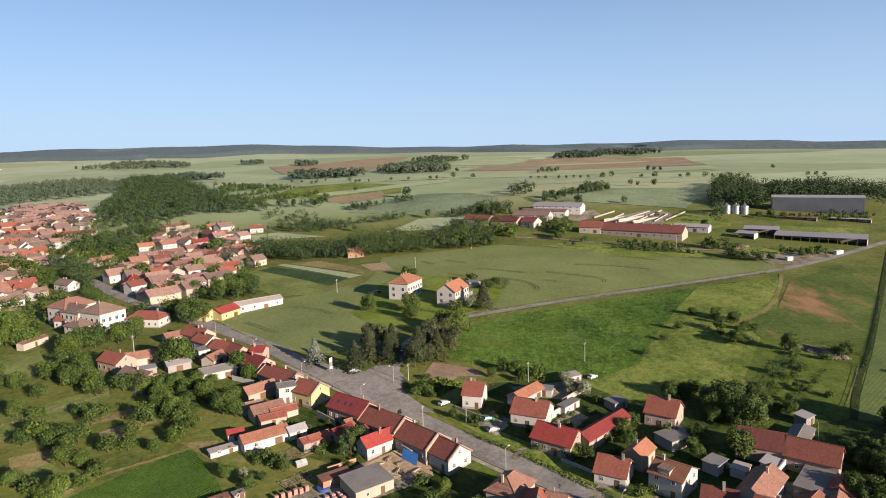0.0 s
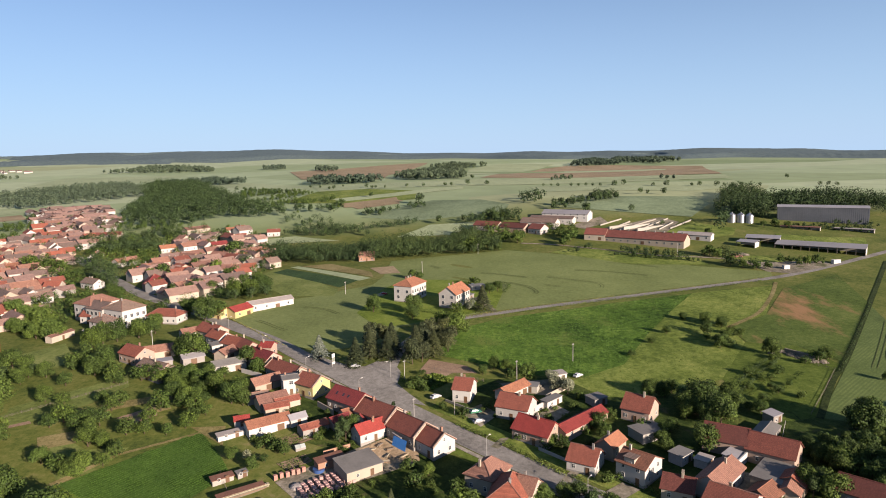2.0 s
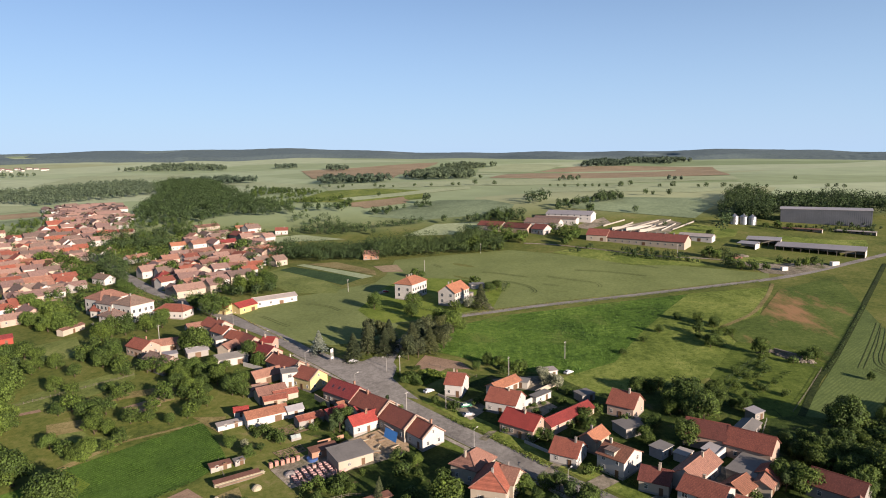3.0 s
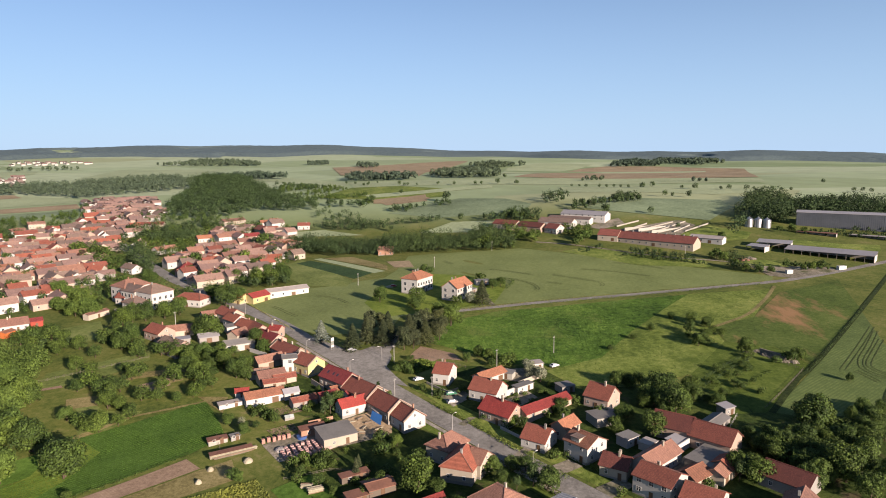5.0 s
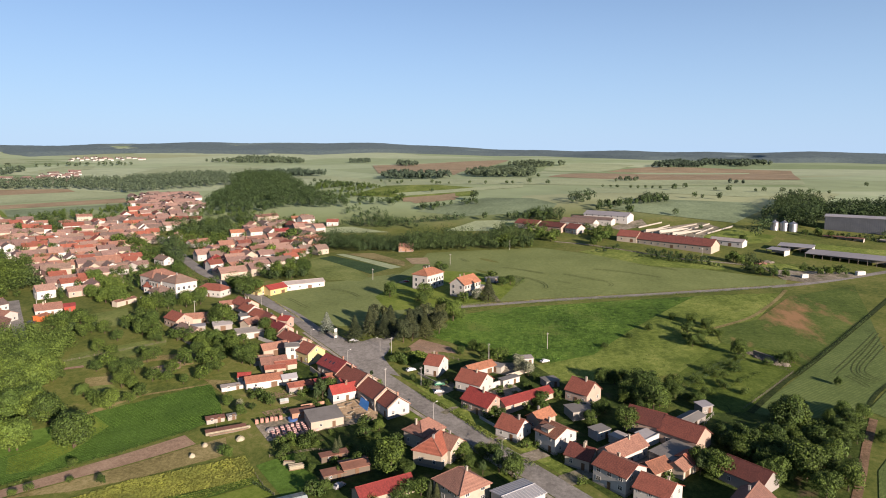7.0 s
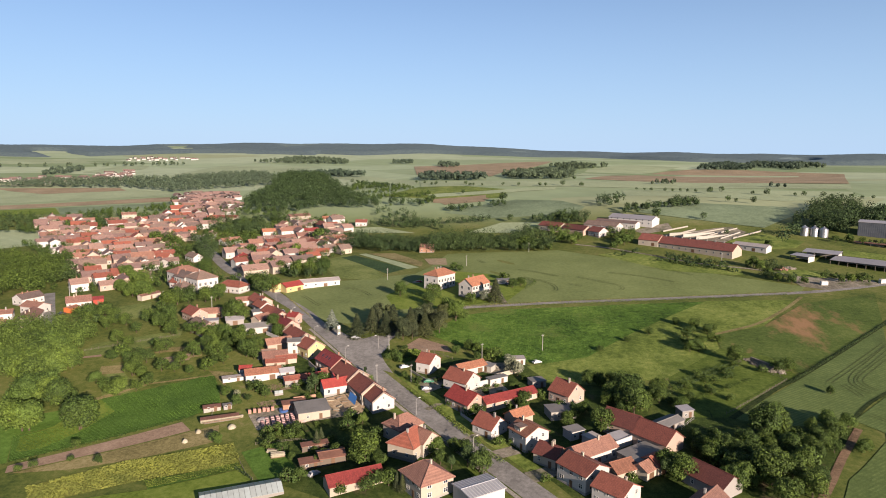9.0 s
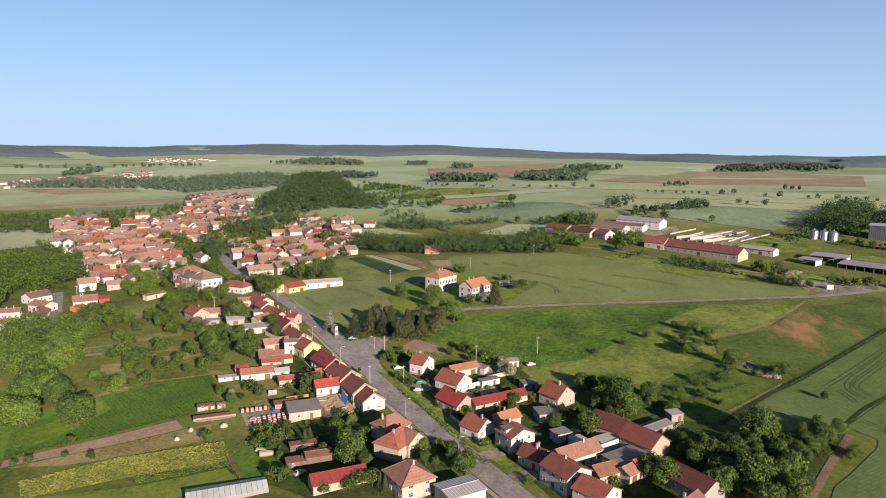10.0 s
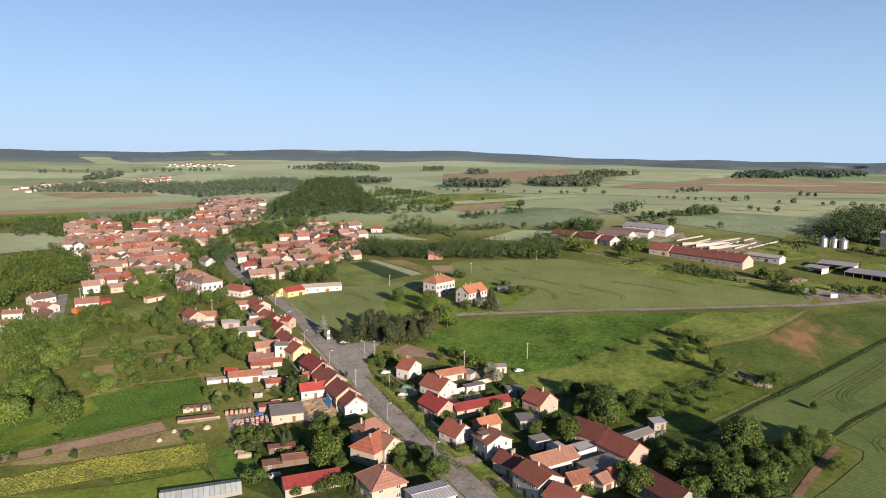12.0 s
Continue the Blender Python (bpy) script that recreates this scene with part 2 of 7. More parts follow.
plain("door_brown", (0.16, 0.09, 0.05), 0.6, 0, 0.3)
plain("pole_grey", (0.42, 0.41, 0.39), 0.8, 0, 0.2)
plain("tarp_blue", (0.08, 0.36, 0.9), 0.6, 0, 0.2)
plain("straw_heap", (0.42, 0.38, 0.28), 0.95, 0, 0.3, 3, 0.1, 0.08)
plain("brick_stack", (0.5, 0.26, 0.21), 0.9, 0, 0.3, 3)
plain("tile_stack", (0.55, 0.34, 0.32), 0.6, 0, 0.35, 2.5)
plain("glass_pale", (0.45, 0.5, 0.48), 0.25, 0, 0.25, 0.8, 0.5)
plain("tyre", (0.02, 0.02, 0.02), 0.9)
for key, c in dict(white=(0.75, 0.75, 0.74), silver=(0.4, 0.41, 0.43), green=(0.05, 0.2, 0.12), dark=(0.03, 0.035, 0.05), red=(0.4, 0.03, 0.03), blue=(0.06, 0.13, 0.35)).items():
    plain("paint_" + key, c, 0.3, 0.0, 0.05, 1.0, 0.5, 0.0)
_m, _nt, _b = shade("glass", 0.08, 0.6)
_b.inputs["Base Color"].default_value = (0.02, 0.025, 0.035, 1)

# ---- the lie of the land ----
SLOPES = (-1.44, 10.51, 25.66, -1.28, 0.81, -2.32, 16.85, -3.53, -12.74, -2.32, 8.44, 6.42, -9.47)
SWELLS = (
    (-8.85, (-180, 570, 260, 110)),
    (7.44, (120, 690, 150, 120)),
    (3.51, (-70, 900, 180, 150)),
    (-2.64, (-45, 160, 70, 60)),
    (-16.04, (260, 1500, 400, 300)),
    (2.69, (-180, 270, 110, 100)),
    (2.41, (-10, 280, 90, 110)))


def smooth(a, b, v):
    t = min(max((v - a) / (b - a), 0.0), 1.0)
    return t * t * (3 - 2 * t)


def ground_z(x, y):
    """Height of the land: a slope that rises away from the street, a few swells and hollows, and the ridge on the horizon."""
    a, b, c = math.tanh(x / 600), math.tanh((y - 450) / 600), math.tanh((y - 550) / 220)
    terms = (1, a, b, a * a, a * b, b * b, b ** 3, a * a * b, a * b * b, a ** 3, c, a * c, a * a * c)
    z = sum(k * t for k, t in zip(SLOPES, terms))
    for k, (u, v, p, q) in SWELLS:
        z += k * math.exp(-((x - u) / p) ** 2 - ((y - v) / q) ** 2)
    r, az = math.hypot(x - 60, y + 20), math.degrees(math.atan2(60 - x, y + 20))
    if r > 1500:
        crest = 60 + 50 * smooth(-4, 18, az) - 26 * smooth(23, 42, az) - 32 * smooth(-20, -36, az) - 3 * math.sin(az * 0.35) + 2.5 * math.sin(az * 0.9 + 1)
        f = smooth(1500, 4700, r)
        z = z * (1 - f) + crest * f
    return z


def part(name, bm, material, parent=None, label=""):
    me = bpy.data.meshes.new(name)
    bm.to_mesh(me)
    bm.free()
    me.materials.append(MATS[material])
    ob = new(name, me)
    ob.parent = parent
    if label:
        ob["label"] = label
    return ob


def share(name, me, parent, m=None):
    ob = new(name, me)
    ob.parent = parent
    if m is not None:
        ob.matrix_basis = m
    return ob


def grid_lines(lo, hi, step, out_lo, out_hi):
    v = list(np.arange(lo, hi + 1, step))
    s = step
    while v[-1] < out_hi:
        s = min(s * 1.25, 140)
        v.append(v[-1] + s)
    s = step
    while v[0] > out_lo:
        s = min(s * 1.25, 140)
        v.insert(0, v[0] - s)
    return v


def make_ground():
    xs, ys = grid_lines(-420, 420, 10, -4600, 4600), grid_lines(60, 900, 10, -700, 5200)
    verts = [(x, y, ground_z(x, y)) for y in ys for x in xs]
    n = len(xs)
    faces = [(j * n + i, j * n + i + 1, (j + 1) * n + i + 1, (j + 1) * n + i) for j in range(len(ys) - 1) for i in range(n - 1)]
    me = bpy.data.meshes.new("ground")
    me.from_pydata(verts, [], faces)
    me.shade_smooth()
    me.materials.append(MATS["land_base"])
    tagged(new("ground", me), "rolling grassy farmland reaching wooded hills at the horizon", "ground", kind="structure")


def far_fields():
    """Near land is rough grass; far off it is a patchwork of long fields."""
    m, nt, b = shade("land_base", 0.95, 0.1)
    p = place_coord(nt)
    near_col = ramp(nt, mixed(nt, noise_at(nt, p, 0.4, 8, 0.8), noise_at(nt, p, 0.03, 6), 0.42),
                    ((0.38, (0.05, 0.08, 0.018)), (0.47, (0.115, 0.145, 0.032)), (0.55, (0.17, 0.185, 0.05)), (0.62, (0.25, 0.22, 0.095))))
    mp = nt.nodes.new("ShaderNodeMapping")
    mp.inputs["Rotation"].default_value = (0, 0, radians(18))
    mp.inputs["Scale"].default_value = (0.0021, 0.0034, 0)
    nt.links.new(p, mp.inputs[0])
    vor = nt.nodes.new("ShaderNodeTexVoronoi")
    vor.inputs["Scale"].default_value = 1.0
    nt.links.new(mp.outputs[0], vor.inputs["Vector"])
    sep = nt.nodes.new("ShaderNodeSeparateColor")
    nt.links.new(vor.outputs["Color"], sep.inputs[0])
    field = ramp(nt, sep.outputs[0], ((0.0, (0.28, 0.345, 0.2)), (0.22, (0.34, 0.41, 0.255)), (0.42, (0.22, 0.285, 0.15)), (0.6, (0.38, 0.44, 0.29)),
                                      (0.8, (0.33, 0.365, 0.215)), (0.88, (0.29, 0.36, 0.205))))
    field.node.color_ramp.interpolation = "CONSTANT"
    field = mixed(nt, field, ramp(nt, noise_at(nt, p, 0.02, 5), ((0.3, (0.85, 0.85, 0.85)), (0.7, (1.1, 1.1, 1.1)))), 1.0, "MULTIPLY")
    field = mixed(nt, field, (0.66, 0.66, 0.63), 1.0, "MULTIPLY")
    near_col = mixed(nt, near_col, (0.57, 0.57, 0.55), 1.0, "MULTIPLY")
    sxyz = nt.nodes.new("ShaderNodeSeparateXYZ")
    nt.links.new(p, sxyz.inputs[0])
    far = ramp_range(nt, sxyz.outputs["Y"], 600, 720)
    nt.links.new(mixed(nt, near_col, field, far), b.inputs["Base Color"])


def ramp_range(nt, value, lo, hi):
    n = nt.nodes.new("ShaderNodeMapRange")
    n.inputs[1].default_value, n.inputs[2].default_value = lo, hi
    nt.links.new(value, n.inputs[0])
    return n.outputs[0]


far_fields()
make_ground()


def draped(bm, lift, step):
    """Cut a flat sheet into squares and lay it on the land."""
    for axis in (0, 1):
        lo = min(v.co[axis] for v in bm.verts)
        hi = max(v.co[axis] for v in bm.verts)
        for k in range(int(math.floor(lo / step)) + 1, int(math.ceil(hi / step))):
            co, no = Vector((0, 0, 0)), Vector((0, 0, 0))
            co[axis], no[axis] = k * step, 1
            bmesh.ops.bisect_plane(bm, geom=bm.verts[:] + bm.edges[:] + bm.faces[:], plane_co=co, plane_no=no)
    for v in bm.verts:
        v.co.z = ground_z(v.co.x, v.co.y) + lift


LABELS = dict(wheat="grey-green wheat field with faint drill rows", lawn="mown green lawn grass", darkcrop="strip of dark green leafy crop", palecrop="pale green grain field",
              soil="bare brown ploughed soil", weeds="field of tall rank green weeds", drygrass="dry yellow-green rough meadow grass", sparse="thin green crop with bare brown patches",
              darkcrop2="dark green potato rows", greencrop="even bright green young crop", orchardgrass="mown orchard grass under fruit trees", wheatgrass="pale yellow-green hay meadow", greenwheat="dense deep green wheat field", tilled="bare tilled garden soil", drylawn="dry straw-coloured grass", yellowgrass="tall yellow-green ripening grass",
              bluecrop="blue-green young crop", gravel="pale gravel yard", rank="dark rank garden grass and weeds", sand="sandy bare soil of a building site", asphalt="worn grey asphalt")


def patch(name, corners, material, lift):
    bm = bmesh.new()
    f = bm.faces.new([bm.verts.new((x, y, 0)) for x, y in corners])
    f.normal_update()
    if f.normal.z < 0:
        f.normal_flip()
    size = max(max(c[0] for c in corners) - min(c[0] for c in corners), max(c[1] for c in corners) - min(c[1] for c in corners))
    draped(bm, lift, 10 if size < 320 else 40)
    ob = part(name, bm, material)
    ob.data.shade_smooth()
    return tagged(ob, LABELS[material], "field", kind="structure")


def spline(points, step=6.0):
    """Points along a smooth curve through the given ones."""
    p = [Vector((*q, 0)) for q in points]
    p = [2 * p[0] - p[1]] + p + [2 * p[-1] - p[-2]]
    out = []
    for a, b, c, d in zip(p, p[1:], p[2:], p[3:]):
        n = max(2, int((c - b).length / step))
        for k in range(n):
            t = k / n
            out.append(0.5 * (2 * b + (c - a) * t + (2 * a - 5 * b + 4 * c - d) * t * t + (3 * b - a - 3 * c + d) * t ** 3))
    out.append(p[-2])
    return out


def ribbon(name, points, width, material, lift, label, category="road", offset=0.0, thick=0.0):
    """A strip laid along a line on the land; with thick it has raised edges."""
    line = spline(points)
    bm = bmesh.new()
    rows = []
    for i, q in enumerate(line):
        d = (line[min(i + 1, len(line) - 1)] - line[max(i - 1, 0)]).normalized()
        side = Vector((-d.y, d.x, 0))
        cut = []
        for s, dz in ([(-0.5, -0.05), (-0.5, thick), (0.0, thick), (0.5, thick), (0.5, -0.05)] if thick else [(-0.5, 0), (0.0, 0.02), (0.5, 0)]):
            c = q + side * (offset + s * width)
            cut.append(bm.verts.new((c.x, c.y, ground_z(c.x, c.y) + lift + dz)))
        rows.append(cut)
    for a, b in zip(rows, rows[1:]):
        for k in range(len(a) - 1):
            bm.faces.new((a[k], b[k], b[k + 1], a[k + 1]))
    bmesh.ops.recalc_face_normals(bm, faces=bm.faces[:])
    return tagged(part(name, bm, material), label, category, kind="structure")


STREET = [(254, -36), (173, 46), (123, 96.5), (73, 146.5), (49, 170.5), (26, 193.5), (9.5, 210), (-11.5, 232), (-31.5, 254), (-53.5, 278), (-75, 303), (-99, 326), (-129, 356),
          (-156, 379), (-184, 406), (-221, 450), (-252, 489), (-310, 559)]
ribbon("road", STREET, 8.6, "asphalt", 0.13, "worn grey asphalt village street")
ribbon("pavement", STREET[1:10], 1.5, "paving", 0.12, "narrow pale concrete pavement along the street", "pavement", offset=5.6, thick=0.1)
ribbon("farm_road", [(-14, 262), (-11, 286), (-4, 305), (10, 326), (31, 337), (72, 354), (136, 375), (206, 397), (234, 409), (262, 424), (360, 480), (520, 560)], 5.0, "asphalt", 0.16,
       "narrow grey asphalt lane between fields")
ribbon("village_street", [(-150, 205), (-191, 246), (-204, 259), (-226, 282), (-252, 310)], 6.0, "asphalt", 0.13, "grey asphalt side street in the village")
ribbon("field_track", [(207, 388), (192, 362), (172, 333), (157, 319), (146, 310)], 2.2, "drylawn", 0.2, "pale dirt track at the field edge", "track")
ribbon("farm_track", [(70, 530), (96, 517), (122, 498), (160, 469), (195, 455), (216, 440)], 3.0, "gravel", 0.2, "pale dirt track by the farm", "track")
ribbon("drive", [(36, 341), (31, 357), (26, 372)], 3.0, "gravel", 0.24, "pale gravel drive beside the apartment house", "track")
patch("junction", [(-53, 283), (-34, 268), (-25, 265), (-20, 271), (-14, 270), (-9, 258), (-10, 247), (-5, 238), (2, 227.5), (-12, 233), (-33, 256)], "asphalt", 0.17)
patch("farmyard", [(210, 446), (229, 439), (262, 435), (262, 424), (227, 407), (214, 413)], "gravel", 0.18)


# ---- houses ----
def box(bm, x0, x1, y0, y1, z0, z1):
    v = [bm.verts.new((x, y, z)) for z in (z0, z1) for y in (y0, y1) for x in (x0, x1)]
    for f in ((0, 2, 3, 1), (4, 5, 7, 6), (0, 1, 5, 4), (2, 6, 7, 3), (0, 4, 6, 2), (1, 3, 7, 5)):
        bm.faces.new([v[i] for i in f])
    return v


def slab(bm, corners, thick):
    """A thick plate under the given upper corners."""
    top = [bm.verts.new(c) for c in corners]
    low = [bm.verts.new((c[0], c[1], c[2] - thick)) for c in corners]
    n = len(top)
    bm.faces.new(top)
    bm.faces.new(low[::-1])
    for i in range(n):
        bm.faces.new((top[i], low[i], low[(i + 1) % n], top[(i + 1) % n]))


def solid(bm):
    bmesh.ops.recalc_face_normals(bm, faces=bm.faces[:])
    return bm


def tube(bm, a, b, r0, r1, n=6):
    a, b = Vector(a), Vector(b)
    d = (b - a).normalized()
    u = d.orthogonal().normalized()
    w = d.cross(u)
    rings = []
    for c, r in ((a, r0), (b, r1)):
        rings.append([bm.verts.new(c + (u * math.cos(2 * math.pi * i / n) + w * math.sin(2 * math.pi * i / n)) * r) for i in range(n)])
    for i in range(n):
        bm.faces.new((rings[0][i], rings[0][(i + 1) % n], rings[1][(i + 1) % n], rings[1][i]))
    bm.faces.new(rings[0][::-1])
    bm.faces.new(rings[1])


def shared_mesh(name, bm, material):
    me = bpy.data.meshes.new(name)
    solid(bm).to_mesh(me)
    bm.free()
    me.materials.append(MATS[material])
    return me


def plate(bm, xs, zs, gaps, depth):
    """One upright plate of cells, with gaps left open, facing -y."""
    v = {(i, j): bm.verts.new((x, 0, z)) for i, x in enumerate(xs) for j, z in enumerate(zs)}
    fs = [bm.faces.new((v[i, j], v[i + 1, j], v[i + 1, j + 1], v[i, j + 1])) for i in range(len(xs) - 1) for j in range(len(zs) - 1) if (i, j) not in gaps]
    ret = bmesh.ops.extrude_face_region(bm, geom=fs)
    bmesh.ops.translate(bm, vec=(0, -depth, 0), verts=[g for g in ret["geom"] if isinstance(g, bmesh.types.BMVert)])


def window_meshes():
    bm = bmesh.new()
    plate(bm, (-0.55, -0.45, -0.03, 0.03, 0.45, 0.55), (0, 0.1, 0.85, 0.91, 1.3, 1.4), {(1, 1), (3, 1), (1, 3), (3, 3)}, 0.07)
    frame_me = shared_mesh("window", bm, "frame_white")
    bm = bmesh.new()
    box(bm, -0.45, 0.45, -0.03, -0.005, 0.1, 1.3)
    return frame_me, shared_mesh("pane", bm, "glass")


WINDOW, PANE = window_meshes()


def glazed_window():
    """Frame and glass in one piece, for houses well away from the camera."""
    bm = bmesh.new()
    box(bm, -0.55, 0.55, -0.05, 0.0, 0.0, 1.4)
    n = len(bm.faces)
    for x0, x1 in ((-0.46, -0.03), (0.03, 0.46)):
        box(bm, x0, x1, -0.07, -0.04, 0.09, 1.31)
    bm.faces.ensure_lookup_table()
    for f in bm.faces[n:]:
        f.material_index = 1
    me = shared_mesh("window", bm, "frame_white")
    me.materials.append(MATS["glass"])
    return me


GLAZED = glazed_window()
bm = bmesh.new()
plate(bm, (-0.58, -0.48, 0.48, 0.58), (-0.3, 2.05, 2.15), {(1, 0)}, 0.1)
bm.faces.new([bm.verts.new(c) for c in ((-0.48, -0.04, -0.3), (0.48, -0.04, -0.3), (0.48, -0.04, 2.05), (-0.48, -0.04, 2.05))])
bmesh.ops.remove_doubles(bm, verts=bm.verts[:], dist=0.001)
DOOR = shared_mesh("door", bm, "door_brown")
bm = bmesh.new()
box(bm, -1.25, 1.25, -0.06, 0.0, -0.3, 2.2)
GARAGE = shared_mesh("garage_door", bm, "door_brown")
ROOF_WORDS = dict(faded="faded pinkish clay tile", salmon="faded salmon clay tile", orange="orange clay tile", red="bright red tile", maroon="dark maroon tile", brown="weathered brown tile", redbrown="red-brown tile",
                  taupe="grey-brown tile", grey="grey sheet", sheet="pale blue-grey ribbed sheet", pale="pale fibre-cement", rust="rusty sheet metal", metal="grey metal", barnred="weathered red tile", oldred="old dark red tile")
WALL_WORDS = dict(white="white plastered", cream="cream plastered", pink="pinkish plastered", yellow="yellow plastered", grey="grey rendered", brick="bare brick", orange="bright orange painted",
                  red="dark red painted", concrete="grey concrete", wood="weathered timber")
FORMS = dict(sky="house", row="house", house="house", tall="house", wing="annex", barn="barn", shed="shed")
rng = random.Random(7)
HOUSE_AT = {}
GRAND = {}


def facade(parent, face, half, wide, rows, rate, with_door=None, panes=True):
    """Windows along one face. face: turn in degrees; half: distance of the wall from the middle; wide: its length."""
    n = max(1, int((wide - 1.2) / rate))
    out = parent.matrix_basis.to_3x3() @ pose(0, 0, 0, 0, 0, face).to_3x3() @ Vector((0, -1, 0))
    if out.y > 0.45 and parent.matrix_basis.translation.y > 262:
        return
    for z in rows:
        for i in range(n):
            x = (i + 0.5) * wide / n - wide / 2
            turn = pose(0, 0, 0, 0, 0, face) @ pose(x, -half - 0.004, z)
            if with_door and z == rows[0] and i == n // 2:
                share(with_door.name.split(".")[0], with_door, parent, pose(0, 0, 0, 0, 0, face) @ pose(x, -half - 0.004, 0.0))
                continue
            far = parent.matrix_basis.translation.y > 262
            if parent.name in GRAND:
                turn = turn @ Matrix.Diagonal((1.5, 1, GRAND[parent.name], 1))
            w = share("window", GLAZED if far else WINDOW, parent, turn)
            if panes and not far:
                share("pane", PANE, w)


def gable_roof(bm, L, W, eave, ridge, over=0.45, thick=0.2):
    slope = (ridge - eave) / (W / 2)
    for s in (-1, 1):
        e = s * (W / 2 + over)
        z = eave - slope * over
        c = [(-L / 2 - over, 0, ridge), (L / 2 + over, 0, ridge), (L / 2 + over, e, z), (-L / 2 - over, e, z)]
        slab(bm, [(x, y, zz + thick) for x, y, zz in c], thick)


def hip_roof(bm, L, W, eave, ridge, over=0.5, thick=0.2):
    rl = max(L - W * 0.75, 0.6) / 2
    a, b = L / 2 + over, W / 2 + over
    z = eave - 0.15 + thick
    t = ridge + thick
    r0, r1 = (-rl, 0, t), (rl, 0, t)
    p = [(-a, -b, z), (a, -b, z), (a, b, z), (-a, b, z)]
    slab(bm, (p[0], p[1], r1, r0), thick)
    slab(bm, (p[2], p[3], r0, r1), thick)
    slab(bm, (p[1], p[2], r1), thick)
    slab(bm, (p[3], p[0], r0), thick)


def house(x, y, turn, L, W, eave, ridge, roof, wall, form="gable", tag="house", panes=True, chimneys=None):
    kind = FORMS[tag]
    BUILT.append((x, y))
    base = min(ground_z(x + dx, y + dy) for dx in (-L / 3, L / 3) for dy in (-W / 3, W / 3))
    top = new(kind)
    z0 = ground_z(x, y)
    top.matrix_basis = pose(x, y, z0, 0, 0, turn)
    drop = base - z0 - 1.0
    bm = bmesh.new()
    if form == "gable":
        prof = [(-W / 2, drop), (W / 2, drop), (W / 2, eave), (0, ridge - 0.03), (-W / 2, eave)]
        ends = [[bm.verts.new((s * L / 2, py, pz)) for py, pz in prof] for s in (-1, 1)]
        bm.faces.new(ends[0][::-1])
        bm.faces.new(ends[1])
        for i in range(5):
            bm.faces.new((ends[0][i], ends[0][(i + 1) % 5], ends[1][(i + 1) % 5], ends[1][i]))
    else:
        box(bm, -L / 2, L / 2, -W / 2, W / 2, drop, eave)
    part("wall", solid(bm), "wall_" + wall, top)
    bm = bmesh.new()
    (gable_roof if form == "gable" else hip_roof)(bm, L, W, eave, ridge, 0.3 if kind == "shed" else 0.45)
    roof_ob = part("roof", solid(bm), "roof_" + roof, top, ROOF_WORDS[roof] + " roof")
    bm = bmesh.new()
    rl = L / 2 + 0.45 if form == "gable" else max(L - W * 0.75, 0.6) / 2
    tube(bm, (-rl, 0, ridge + 0.2), (rl, 0, ridge + 0.2), 0.16, 0.16, 6)
    if form != "gable":
        for sx in (-1, 1):
            for sy in (-1, 1):
                tube(bm, (sx * rl, 0, ridge + 0.2), (sx * (L / 2 + 0.5), sy * (W / 2 + 0.5), eave + 0.06), 0.14, 0.14, 5)
    part("ridge_cap", solid(bm), "roof_" + ("salmon" if roof in ("brown", "redbrown", "taupe") else roof), roof_ob)
    if kind in ("house", "annex"):
        bm = bmesh.new()
        box(bm, -L / 2 - 0.04, L / 2 + 0.04, -W / 2 - 0.04, W / 2 + 0.04, drop, 0.45)
        part("plinth", solid(bm), "wall_grey", top, "grey rendered plinth")
        for k in range(chimneys if chimneys is not None else rng.choice((1, 1, 2))):
            bm = bmesh.new()
            cx, cy = rng.uniform(-0.32, 0.32) * L, rng.choice((-0.5, 0.5, 0.6))
            h = ridge + rng.uniform(0.9, 1.5)
            box(bm, cx - 0.3, cx + 0.3, cy - 0.28, cy + 0.28, ridge - 1.0, h)
            box(bm, cx - 0.37, cx + 0.37, cy - 0.35, cy + 0.35, h, h + 0.12)
            part("chimney", solid(bm), rng.choice(("chimney_brick", "wall_cream", "wall_grey")), top)
    if tag == "row":
        for s in (-1, 1):
            bm = bmesh.new()
            xx = s * (L / 2 + 0.25)
            k = (ridge - eave) / (W / 2)
            for sy in (-1, 1):
                slab(bm, [(xx - 0.2, 0, ridge + 0.48), (xx + 0.2, 0, ridge + 0.48), (xx + 0.2, sy * (W / 2 + 0.4), eave + 0.48 - 0.4 * k), (xx - 0.2, sy * (W / 2 + 0.4), eave + 0.48 - 0.4 * k)], 0.5)
            bmesh.ops.remove_doubles(bm, verts=bm.verts[:], dist=0.001)
            part("parapet", solid(bm), "wall_pink", roof_ob, "pale plastered fire wall coping")
    if eave > 7.5:
        GRAND[top.name] = 1.45
    elif tag == "tall":
        GRAND[top.name] = 1.05
    if kind != "shed":
        rows = [1.05] if eave < 5 else [1.1, 3.9]
        if eave > 7.5:
            rows = [1.6, 4.9]
        big = kind != "barn"
        rate = 2.7 if big else 5.5
        facade(top, 0, W / 2, L, rows, rate, DOOR if big else GARAGE, panes)
        facade(top, 180, W / 2, L, rows, rate, GARAGE if tag == "row" or kind == "barn" else None, panes)
        if big:
            up = rows + ([ridge - 2.6] if form == "gable" and ridge - eave > 2.4 and eave < 5 else [])
            for face in (90, -90):
                facade(top, face, L / 2, W, rows, 3.6, None, panes)
                if len(up) > len(rows):
                    w = share("window", WINDOW, top, pose(0, 0, 0, 0, 0, face) @ pose(0, -L / 2 - 0.004, up[-1]) @ Matrix.Diagonal((0.8, 1, 0.8, 1)))
                    share("pane", PANE, w)
    else:
